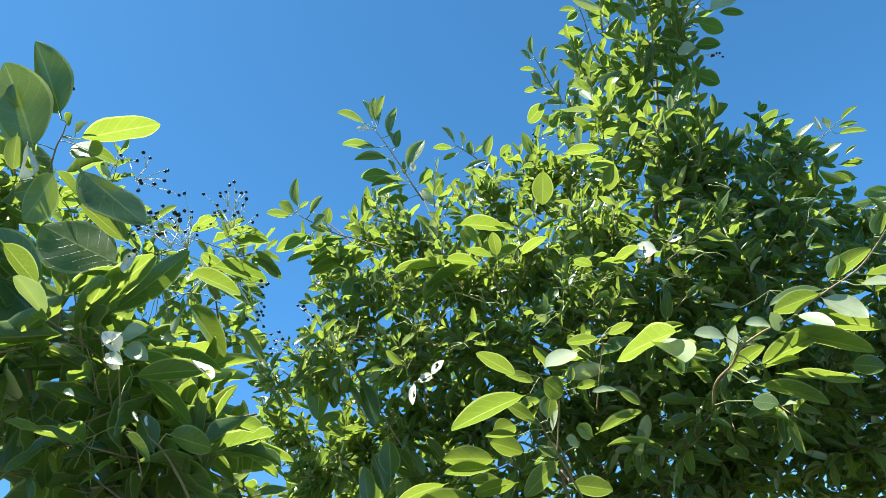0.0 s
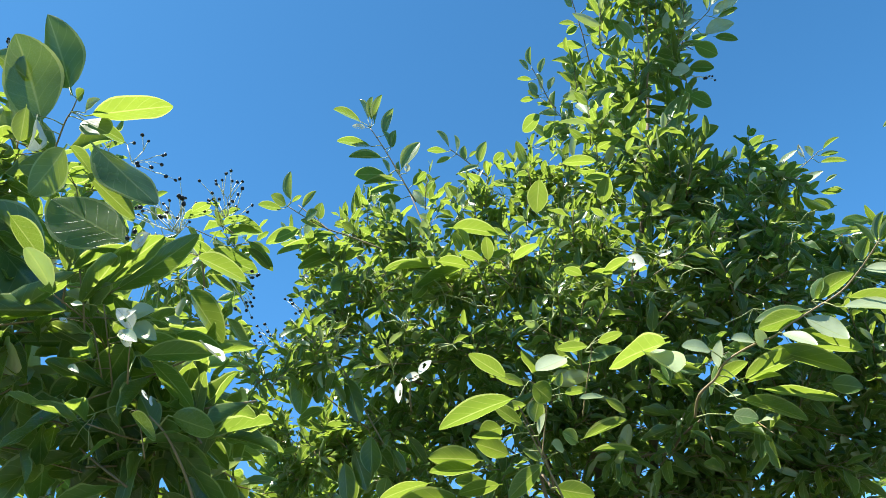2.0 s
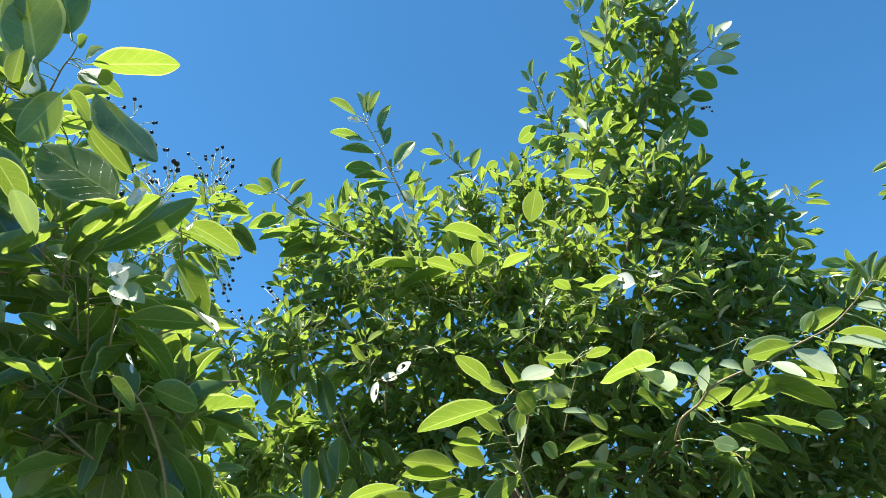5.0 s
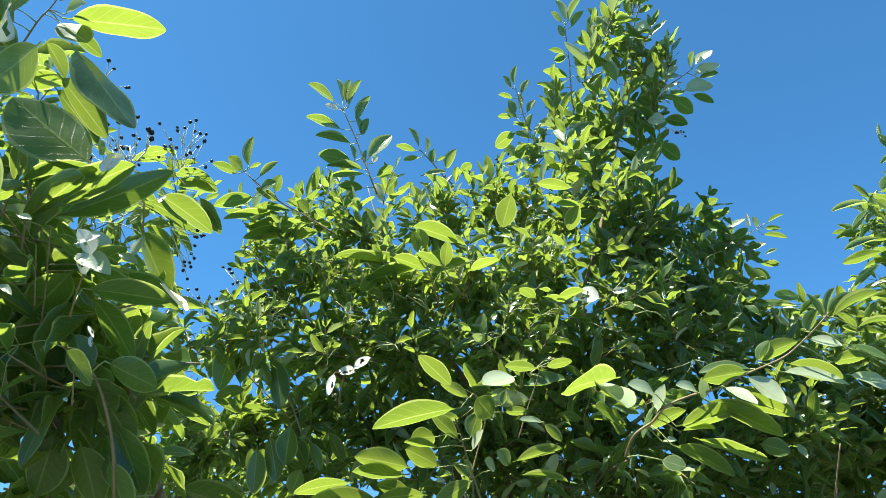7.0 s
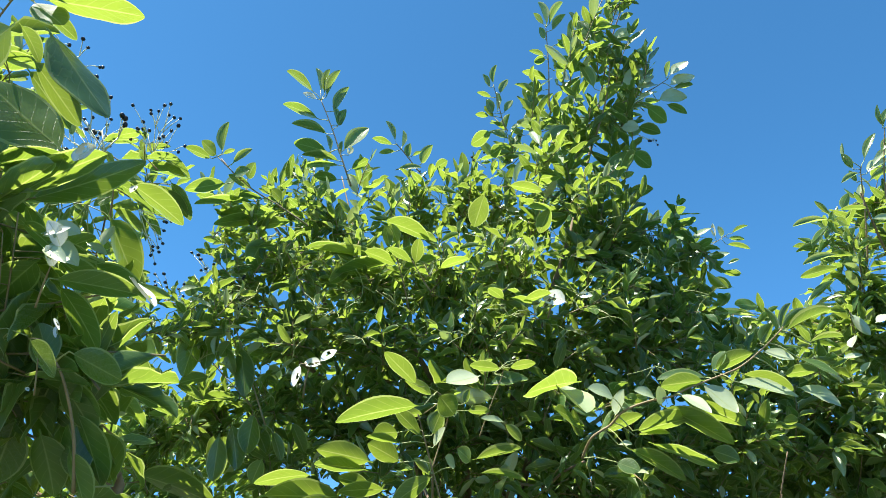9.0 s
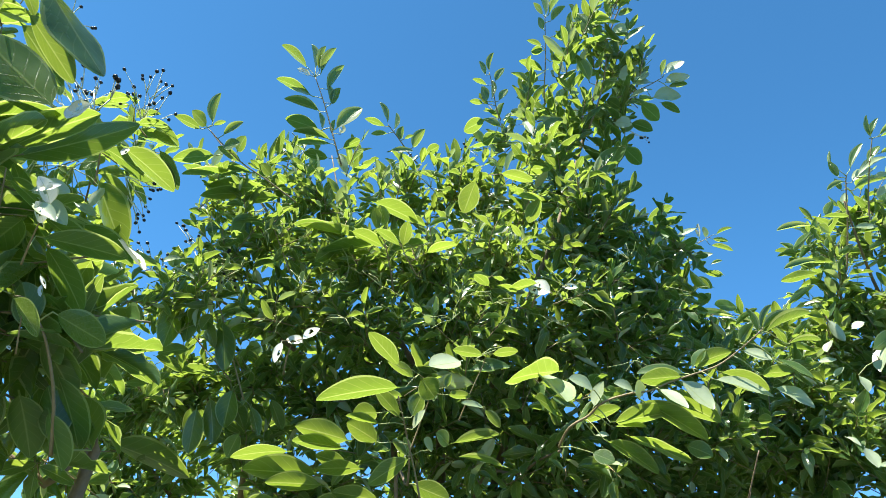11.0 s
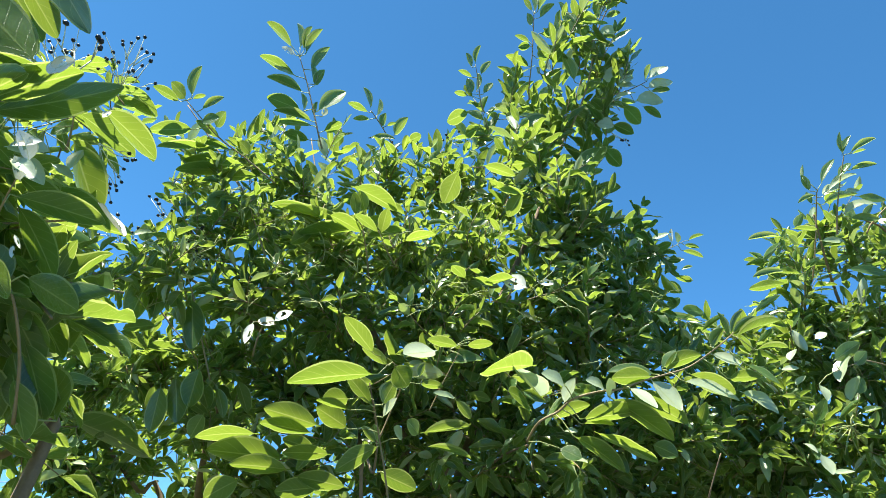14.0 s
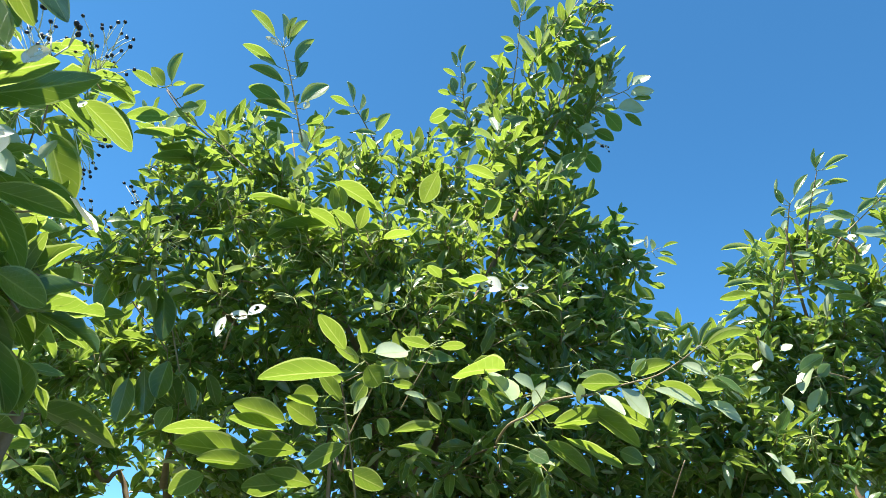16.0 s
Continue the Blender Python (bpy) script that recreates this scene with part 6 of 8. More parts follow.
near_shrub.shoot((-0.53, 0.657, 1.924), (-0.496, 0.614, 2.01), [
    ((-0.404, 0.71, 1.871), (-0.332, 0.745, 1.841), (0.214, 0.345, 0.914), 0.053),
    ((-0.475, 0.675, 1.909), (-0.431, 0.691, 1.879), (0.37, 0.471, 0.801), 0.035),
    ((-0.48, 0.66, 1.934), (-0.389, 0.66, 2.002), (-0.593, -0.127, 0.795), 0.068),
    ((-0.509, 0.642, 1.956), (-0.505, 0.607, 1.998), (-0.171, 0.746, 0.643), 0.020),
    ((-0.507, 0.642, 1.957), (-0.42, 0.637, 1.978), (-0.224, 0.053, 0.973), 0.041),
    ((-0.427, 0.641, 1.986), (-0.518, 0.588, 2.049), (-0.591, 0.776, -0.219), 0.096),
    ((-0.397, 0.745, 2.018), (-0.322, 0.776, 1.972), (0.392, 0.337, 0.856), 0.058),
], 0.0016)
near_shrub.shoot((-0.496, 0.614, 2.01), (-0.494, 0.611, 2.017), [
    ((-0.451, 0.567, 2.109), (-0.383, 0.624, 2.031), (-0.817, 0.407, -0.41), 0.092),
    # larger copy just sunward, added only to shade the leaf before it
    ((-0.455, 0.565, 2.116), (-0.384, 0.624, 2.034), (-0.817, 0.407, -0.41), 0.097),
    ((-0.47, 0.579, 2.081), (-0.406, 0.614, 2.008), (0.377, 0.659, 0.651), 0.042),
    ((-0.579, 0.582, 2.04), (-0.553, 0.629, 1.986), (0.23, 0.676, 0.7), 0.048),
    ((-0.516, 0.591, 2.147), (-0.593, 0.622, 2.099), (0.171, 0.933, 0.317), 0.075),
    ((-0.386, 0.616, 1.981), (-0.392, 0.605, 1.95), (-0.033, -0.938, 0.346), 0.021, 2),
    ((-0.484, 0.558, 2.114), (-0.461, 0.585, 2.077), (0.45, 0.567, 0.689), 0.032),
], 0.0016)
near_shrub.shoot((-0.491, 0.764, 1.736), (-0.487, 0.745, 1.77), [
    ((-0.463, 0.784, 1.701), (-0.487, 0.82, 1.63), (0.04, 0.901, 0.432), 0.052),
    ((-0.396, 0.778, 1.713), (-0.364, 0.831, 1.632), (0.511, 0.616, 0.599), 0.063),
    ((-0.436, 0.791, 1.689), (-0.426, 0.852, 1.622), (-0.121, 0.747, 0.654), 0.046),
    ((-0.497, 0.815, 1.648), (-0.557, 0.871, 1.585), (-0.599, 0.228, 0.768), 0.058),
    ((-0.477, 0.764, 1.736), (-0.502, 0.725, 1.779), (0.349, 0.573, 0.742), 0.039),
    ((-0.443, 0.761, 1.742), (-0.368, 0.788, 1.706), (0.271, 0.421, 0.866), 0.055),
    ((-0.45, 0.747, 1.766), (-0.368, 0.752, 1.757), (0.095, 0.215, 0.972), 0.051),
], 0.0016)
near_shrub.shoot((-0.487, 0.745, 1.77), (-0.47, 0.662, 1.913), [
    ((-0.504, 0.744, 1.772), (-0.577, 0.771, 1.739), (-0.39, 0.07, 0.918), 0.053),
    ((-0.45, 0.73, 1.795), (-0.419, 0.76, 1.742), (0.447, 0.641, 0.624), 0.042),
    ((-0.518, 0.703, 1.842), (-0.569, 0.727, 1.794), (-0.439, 0.528, 0.727), 0.046),
    ((-0.423, 0.703, 1.842), (-0.369, 0.738, 1.77), (0.49, 0.587, 0.644), 0.060),
    ((-0.443, 0.689, 1.866), (-0.504, 0.726, 1.823), (-0.338, 0.423, 0.841), 0.051),
    ((-0.43, 0.686, 1.872), (-0.368, 0.723, 1.837), (0.315, 0.324, 0.892), 0.049),
], 0.0016)
near_shrub.spray((-0.48, 0.693, 1.773), [(-0.552, 0.708, 1.767), (-0.514, 0.7, 1.737), (-0.428, 0.692, 1.77), (-0.49, 0.653, 1.788), (-0.49, 0.706, 1.712)], 0.0006)
near_shrub.shoot((-0.569, 0.743, 2.008), (-0.564, 0.707, 2.072), [
    ((-0.597, 0.732, 2.021), (-0.515, 0.733, 2.022), (-0.012, 0.175, 0.985), 0.031),
    ((-0.378, 0.732, 2.006), (-0.382, 0.727, 1.99), (-0.016, -0.955, 0.296), 0.011, 2),
    ((-0.564, 0.727, 2.037), (-0.484, 0.723, 2.035), (0.03, 0.121, 0.992), 0.032),
    ((-0.435, 0.738, 2.045), (-0.582, 0.762, 2.005), (0.085, 0.96, 0.267), 0.063),
    ((-0.446, 0.705, 2.04), (-0.466, 0.701, 2.025), (-0.056, -0.943, 0.327), 0.015, 2),
    ((-0.632, 0.634, 2.024), (-0.558, 0.704, 1.922), (-0.857, 0.249, -0.45), 0.112),
    # cover blade, mostly hidden, added to keep sun off the previous leaf
    ((-0.636, 0.632, 2.03), (-0.559, 0.705, 1.925), (-0.857, 0.249, -0.45), 0.118),
], 0.0016)
near_shrub.shoot((-0.564, 0.707, 2.072), (-0.559, 0.672, 2.134), [
    ((-0.579, 0.705, 2.072), (-0.572, 0.738, 2.015), (0.422, 0.76, 0.494), 0.027),
    ((-0.683, 0.657, 2.133), (-0.617, 0.721, 2.054), (0.416, 0.511, 0.753), 0.075),
    ((-0.569, 0.661, 2.15), (-0.514, 0.657, 2.143), (0.12, -0.063, 0.991), 0.035),
    ((-0.574, 0.648, 2.172), (-0.643, 0.64, 2.176), (-0.106, 0.984, 0.146), 0.054),
    ((-0.61, 0.596, 2.254), (-0.62, 0.611, 2.195), (-0.572, 0.766, 0.292), 0.031),
], 0.0016)
near_shrub.shoot((-0.464, 0.673, 1.812), (-0.462, 0.638, 1.872), [
    ((-0.387, 0.667, 1.775), (-0.381, 0.664, 1.759), (-0.207, -0.973, 0.106), 0.006, 2),
    ((-0.416, 0.7, 1.714), (-0.41, 0.698, 1.709), (0.123, -0.886, 0.448), 0.004, 2),
    ((-0.482, 0.632, 1.819), (-0.461, 0.627, 1.804), (0.07, -0.917, 0.392), 0.008, 1),
    ((-0.361, 0.556, 1.812), (-0.33, 0.548, 1.792), (0.044, -0.918, 0.393), 0.014, 1),
    ((-0.361, 0.55, 1.822), (-0.341, 0.555, 1.835), (-0.033, -0.908, 0.417), 0.015, 2),
    ((-0.481, 0.601, 1.871), (-0.466, 0.599, 1.86), (0.24, -0.812, 0.532), 0.007, 2),
    ((-0.464, 0.595, 1.885), (-0.444, 0.593, 1.878), (0.018, -0.944, 0.329), 0.009, 1),
    ((-0.593, 0.649, 1.929), (-0.563, 0.665, 1.876), (0.452, 0.746, 0.49), 0.038),
], 0.001)
near_shrub.shoot((-0.389, 0.673, 1.698), (-0.386, 0.644, 1.75), [
    ((-0.393, 0.815, 1.69), (-0.358, 0.849, 1.637), (0.457, 0.582, 0.673), 0.045),
    ((-0.387, 0.771, 1.667), (-0.365, 0.806, 1.605), (0.469, 0.683, 0.56), 0.046),
    ((-0.42, 0.793, 1.732), (-0.37, 0.813, 1.707), (0.25, 0.443, 0.861), 0.037),
    ((-0.398, 0.645, 1.75), (-0.359, 0.645, 1.711), (0.539, 0.636, 0.552), 0.034),
    ((-0.356, 0.603, 1.759), (-0.343, 0.598, 1.743), (0.025, -0.946, 0.323), 0.004, 2),
], 0.001)
near_shrub.clump((-0.53, 1.078, 1.642), (0.052, 0.06, 0.026), 2, 0.1, -0.2, 3)
near_shrub.clump((-0.6, 1.074, 1.656), (0.052, 0.06, 0.035), 2, 0.1, -0.2, 3)
near_shrub.clump((-0.564, 1.274, 1.649), (0.034, 0.06, 0.029), 2, 0.1, -0.2, 3)
near_shrub.clump((-0.592, 1.251, 1.699), (0.039, 0.06, 0.039), 2, 0.1, -0.2, 3)
near_shrub.clump((-0.526, 1.207, 0.477), (0.2, 0.2, 0.16), 8, 0.11, 0.3, 4)
near_shrub.clump((-0.733, 0.78, 0.408), (0.2, 0.2, 0.16), 8, 0.11, 0.3, 4)
near_shrub.clump((-0.799, 1.17, 1.318), (0.2, 0.2, 0.16), 8, 0.11, 0.3, 4)
near_shrub.clump((-0.702, 0.99, 0.633), (0.2, 0.2, 0.16), 8, 0.11, 0.3, 4)
near_shrub.clump((-0.703, 0.705, 0.885), (0.2, 0.2, 0.16), 8, 0.11, 0.3, 4)
near_shrub.clump((-0.655, 0.994, 0.636), (0.2, 0.2, 0.16), 8, 0.11, 0.3, 4)
near_shrub.clump((-0.567, 1.082, 0.835), (0.2, 0.2, 0.16), 8, 0.11, 0.3, 4)
near_shrub.clump((-0.574, 0.93, 1.133), (0.2, 0.2, 0.16), 8, 0.11, 0.3, 4)
near_shrub.clump((-0.657, 1.021, 0.847), (0.2, 0.2, 0.16), 8, 0.11, 0.3, 4)
near_shrub.clump((-0.761, 0.877, 0.9), (0.2, 0.2, 0.16), 8, 0.11, 0.3, 4)
near_shrub.clump((-0.902, 0.924, 1.485), (0.2, 0.2, 0.16), 8, 0.11, 0.3, 4)
near_shrub.clump((-0.895, 1.157, 0.63), (0.2, 0.2, 0.16), 8, 0.11, 0.3, 4)
near_shrub.clump((-0.867, 0.815, 1.28), (0.2, 0.2, 0.16), 8, 0.11, 0.3, 4)
near_shrub.clump((-0.578, 1.108, 0.984), (0.2, 0.2, 0.16), 8, 0.11, 0.3, 4)
near_shrub.clump((-0.731, 1.264, 1.433), (0.2, 0.2, 0.16), 8, 0.11, 0.3, 4)
near_shrub.clump((-0.536, 1.106, 0.739), (0.2, 0.2, 0.16), 8, 0.11, 0.3, 4)
near_shrub.clump((-0.779, 0.924, 0.979), (0.2, 0.2, 0.16), 8, 0.11, 0.3, 4)
stem = near_shrub.sprig([(-0.608, 0.66, 2.19), (-0.592, 0.65, 2.213), (-0.571, 0.635, 2.241), (-0.558, 0.63, 2.257), (-0.549, 0.625, 2.274)], 0.0016, [
    ((-0.561, 0.625, 2.285), (-0.616, 0.595, 2.457), (0.024, 0.983, 0.18), 0.077, 0),
    ((-0.598, 0.624, 2.224), (-0.645, 0.574, 2.397), (-0.052, 0.963, 0.264), 0.106, 0),
    ((-0.542, 0.64, 2.248), (-0.402, 0.66, 2.247), (0.005, -0.012, 1), 0.059, 0),
    ((-0.602, 0.608, 2.241), (-0.578, 0.588, 2.15), (0.926, 0.337, 0.168), 0.040, 2),
    ((-0.649, 0.627, 2.215), (-0.681, 0.627, 2.307), (-0.082, 0.996, -0.029), 0.046, 0),
    ((-0.619, 0.595, 2.309), (-0.7, 0.595, 2.39), (0.411, 0.814, 0.411), 0.058, 0),
    ((-0.549, 0.642, 2.244), (-0.503, 0.652, 2.212), (0.379, -0.884, 0.272), 0.050, 0),
    ((-0.549, 0.625, 2.271), (-0.52, 0.605, 2.266), (-0.539, -0.669, -0.512), 0.022, 0),
    ((-0.533, 0.629, 2.243), (-0.492, 0.609, 2.242), (-0.439, -0.887, -0.141), 0.019, 1),
])
near_shrub.leaves(stem, [
    ((-0.56, 0.661, 2.261), (-0.504, 0.691, 2.225), (0.253, 0.515, 0.819), 0.031, 0),
])
stem = near_shrub.sprig([(-0.52, 0.7, 1.878), (-0.508, 0.67, 1.923), (-0.507, 0.655, 1.955), (-0.509, 0.65, 1.975)], 0.0016, [
    ((-0.505, 0.654, 1.959), (-0.543, 0.654, 2.037), (0.544, 0.795, 0.268), 0.037, 0),
    ((-0.505, 0.653, 1.962), (-0.455, 0.653, 1.976), (-0.248, 0.335, 0.909), 0.030, 0),
    ((-0.508, 0.673, 1.972), (-0.462, 0.693, 2.016), (-0.682, -0.004, 0.731), 0.028, 0),
    ((-0.567, 0.66, 2.005), (-0.688, 0.64, 2.113), (0.228, 0.88, 0.416), 0.069, 0),
    ((-0.532, 0.67, 2.165), (-0.597, 0.67, 2.154), (-0.166, 0.235, 0.958), 0.042, 0),
    ((-0.55, 0.68, 2.158), (-0.479, 0.71, 2.078), (0.395, 0.684, 0.613), 0.047, 0),
    ((-0.454, 0.658, 1.941), (-0.481, 0.638, 1.922), (0.23, -0.817, 0.528), 0.016, 1),
    ((-0.49, 0.67, 1.919), (-0.463, 0.67, 1.902), (0.298, 0.834, 0.464), 0.013, 0),
    ((-0.514, 0.669, 1.928), (-0.542, 0.669, 1.935), (0.199, 0.605, 0.771), 0.012, 0),
])
stem = near_shrub.sprig([(-0.387, 0.62, 1.775), (-0.375, 0.6, 1.794), (-0.365, 0.585, 1.808)], 0.0012, [
    # white colour here stands in for full sun on a curled leaf
    ((-0.351, 0.568, 1.796), (-0.354, 0.548, 1.81), (0.98, -0.193, -0.053), 0.019, 2),
    ((-0.349, 0.565, 1.815), (-0.359, 0.545, 1.836), (0.922, -0.373, 0.103), 0.025, 2),
    ((-0.402, 0.615, 1.961), (-0.367, 0.595, 1.965), (-0.448, -0.845, -0.291), 0.020, 2),
    ((-0.398, 0.644, 1.82), (-0.319, 0.694, 1.827), (-0.341, 0.421, 0.84), 0.039, 0),
    ((-0.314, 0.645, 1.827), (-0.27, 0.625, 1.784), (0.644, -0.166, 0.747), 0.027, 2),
])
stem = near_shrub.sprig([(-0.38, 0.8, 1.62), (-0.38, 0.76, 1.679), (-0.391, 0.72, 1.733), (-0.408, 0.7, 1.76)], 0.0022, [
    ((-0.405, 0.714, 1.737), (-0.434, 0.714, 1.794), (0.155, 0.985, 0.079), 0.040, 0),
    ((-0.411, 0.75, 1.743), (-0.375, 0.8, 1.688), (-0.09, 0.768, 0.634), 0.039, 0),
    ((-0.386, 0.708, 1.759), (-0.32, 0.708, 1.728), (0.249, 0.819, 0.516), 0.038, 0),
    ((-0.461, 0.764, 1.688), (-0.539, 0.794, 1.76), (0.409, 0.91, 0.065), 0.047, 0),
    ((-0.383, 0.812, 1.634), (-0.415, 0.812, 1.701), (0.157, 0.985, 0.075), 0.050, 0),
    ((-0.348, 0.826, 1.633), (-0.387, 0.826, 1.694), (0.211, 0.968, 0.136), 0.057, 0),
])
near_shrub.finish(lambda p: p.y)

# the young tree whose branches reach in close by
young_tree = Plant("tree", (0.33, 1.79, 0), "young tree with bright green glossy leaves on arching branches", "tree", 21, 300)
young_tree.limb([(0.33, 1.79, 0), (0.269, 1.941, 1.635), (0.371, 1.678, 1.793), (0.424, 1.53, 1.822)], 0.008, 0.0026)
young_tree.limb([(0.33, 1.79, 0), (0.059, 1.62, 1.613), (0.068, 1.535, 1.72), (0.06, 1.471, 1.792), (0.026, 1.395, 1.883)], 0.007, 0.0014)
young_tree.limb([(0.33, 1.79, 0), (0.896, 1.664, 1.616), (0.906, 1.586, 1.752), (0.918, 1.524, 1.859)], 0.003, 0.0016)
young_tree.clump((0.258, 1.851, 1.852), (0.108, 0.12, 0.054), 4, 0.085, 0.3, 4)
young_tree.clump((0.49, 1.851, 1.852), (0.139, 0.12, 0.070), 7, 0.085, 0.3, 4)
young_tree.clump((0.722, 1.851, 1.852), (0.139, 0.12, 0.062), 6, 0.085, 0.3, 4)
young_tree.clump((0.954, 1.82, 1.906), (0.139, 0.12, 0.070), 7, 0.085, 0.3, 4)
young_tree.clump((1.156, 1.812, 1.92), (0.093, 0.12, 0.093), 6, 0.085, 0.3, 4)
young_tree.clump((-0.129, 1.89, 1.785), (0.124, 0.12, 0.039), 3, 0.085, 0.3, 4)
young_tree.clump((1.094, 1.743, 2.04), (0.093, 0.12, 0.046), 3, 0.085, 0.3, 4)
young_tree.clump((1.187, 1.681, 2.148), (0.046, 0.12, 0.062), 2, 0.085, 0.3, 4)
young_tree.clump((0.335, 1.758, 2.013), (0.093, 0.12, 0.062), 4, 0.085, 0.3, 4)
young_tree.clump((1.326, 1.743, 2.04), (0.093, 0.12, 0.124), 8, 0.085, 0.3, 4)
young_tree.clump((1.326, 1.859, 1.839), (0.124, 0.12, 0.093), 8, 0.085, 0.3, 4)
young_tree.clump((1.008, 1.767, 2.198), (0.098, 0.12, 0.041), 3, 0.085, 0.3, 4)
young_tree.clump((1.139, 1.792, 2.156), (0.098, 0.12, 0.057), 4, 0.085, 0.3, 4)
young_tree.clump((1.237, 1.841, 2.071), (0.082, 0.12, 0.065), 4, 0.085, 0.3, 4)
young_tree.clump((0.8, 1.921, 1.732), (0.186, 0.12, 0.062), 8, 0.085, 0.3, 4)
young_tree.clump((0.335, 1.921, 1.732), (0.186, 0.12, 0.062), 8, 0.085, 0.3, 4)
young_tree.clump((0.413, 1.609, 1.813), (0.081, 0.08, 0.047), 2, 0.09, 0, 4)
young_tree.clump((0.561, 1.622, 1.789), (0.094, 0.08, 0.034), 2, 0.09, 0, 4)
young_tree.clump((0.238, 1.629, 1.778), (0.067, 0.08, 0.030), 2, 0.09, 0, 4)
young_tree.clump((0.346, 1.625, 1.783), (0.067, 0.08, 0.034), 2, 0.09, 0, 4)
young_tree.clump((0.09, 1.538, 1.956), (0.061, 0.07, 0.047), 2, 0.1, 0.3, 3)
young_tree.clump((-0.032, 1.619, 1.815), (0.081, 0.07, 0.041), 2, 0.1, 0.3, 3)
young_tree.clump((0.199, 1.521, 1.985), (0.075, 0.07, 0.034), 2, 0.1, 0.3, 3)
young_tree.clump((0.348, 1.521, 1.985), (0.061, 0.07, 0.034), 2, 0.1, 0.3, 3)
young_tree.clump((0.497, 1.528, 1.973), (0.054, 0.07, 0.034), 2, 0.1, 0.3, 3)
young_tree.clump((1.322, 1.944, 2.072), (0.110, 0.10, 0.082), 6, 0.085, 0.6, 4)
young_tree.clump((1.491, 1.878, 2.164), (0.073, 0.10, 0.073), 4, 0.085, 0.6, 4)
young_tree.clump((1.421, 1.966, 2.014), (0.091, 0.10, 0.064), 4, 0.085, 0.6, 4)
young_tree.clump((0.286, 1.746, 1.208), (0.2, 0.2, 0.16), 8, 0.1, 0.3, 4)
young_tree.clump((0.257, 1.819, 1.105), (0.2, 0.2, 0.16), 8, 0.1, 0.3, 4)
young_tree.clump((-0.005, 1.727, 0.677), (0.2, 0.2, 0.16), 8, 0.1, 0.3, 4)
young_tree.clump((0.516, 1.635, 1.219), (0.2, 0.2, 0.16), 8, 0.1, 0.3, 4)
young_tree.clump((0.383, 1.482, 1.332), (0.2, 0.2, 0.16), 8, 0.1, 0.3, 4)
young_tree.clump((0.42, 1.789, 1.16), (0.2, 0.2, 0.16), 8, 0.1, 0.3, 4)
young_tree.clump((0.456, 1.489, 0.835), (0.2, 0.2, 0.16), 8, 0.1, 0.3, 4)
young_tree.clump((0.51, 2.091, 1.186), (0.2, 0.2, 0.16), 8, 0.1, 0.3, 4)
young_tree.clump((0.687, 1.697, 0.688), (0.2, 0.2, 0.16), 8, 0.1, 0.3, 4)
young_tree.clump((0.708, 1.769, 1.088), (0.2, 0.2, 0.16), 8, 0.1, 0.3, 4)
young_tree.clump((0.352, 2.079, 0.531), (0.2, 0.2, 0.16), 8, 0.1, 0.3, 4)
young_tree.clump((0.246, 1.883, 0.969), (0.2, 0.2, 0.16), 8, 0.1, 0.3, 4)
young_tree.clump((0.467, 1.891, 0.732), (0.2, 0.2, 0.16), 8, 0.1, 0.3, 4)
young_tree.clump((0.029, 1.574, 1.1), (0.2, 0.2, 0.16), 8, 0.1, 0.3, 4)
young_tree.clump((0.355, 1.672, 0.906), (0.2, 0.2, 0.16), 8, 0.1, 0.3, 4)
young_tree.clump((0.178, 1.725, 1.482), (0.2, 0.2, 0.16), 8, 0.1, 0.3, 4)
young_tree.clump((0.19, 1.811, 0.622), (0.2, 0.2, 0.16), 8, 0.1, 0.3, 4)
young_tree.clump((0.68, 1.869, 0.482), (0.2, 0.2, 0.16), 8, 0.1, 0.3, 4)
young_tree.clump((1.134, 1.9, 2.124), (0.09, 0.08, 0.07), 5, 0.085, 0.3, 4)
young_tree.clump((1.256, 1.9, 2.222), (0.09, 0.08, 0.07), 5, 0.085, 0.3, 4)
young_tree.clump((1.008, 1.85, 2.161), (0.09, 0.08, 0.07), 5, 0.085, 0.3, 4)
young_tree.clump((1.201, 1.9, 2.068), (0.09, 0.08, 0.07), 5, 0.085, 0.3, 4)
young_tree.clump((1.145, 1.95, 2.284), (0.09, 0.08, 0.07), 5, 0.085, 0.3, 4)
young_tree.clump((1.331, 1.9, 2.145), (0.09, 0.08, 0.07), 5, 0.085, 0.3, 4)
young_tree.clump((1.088, 2, 2.345), (0.09, 0.08, 0.07), 5, 0.085, 0.3, 4)
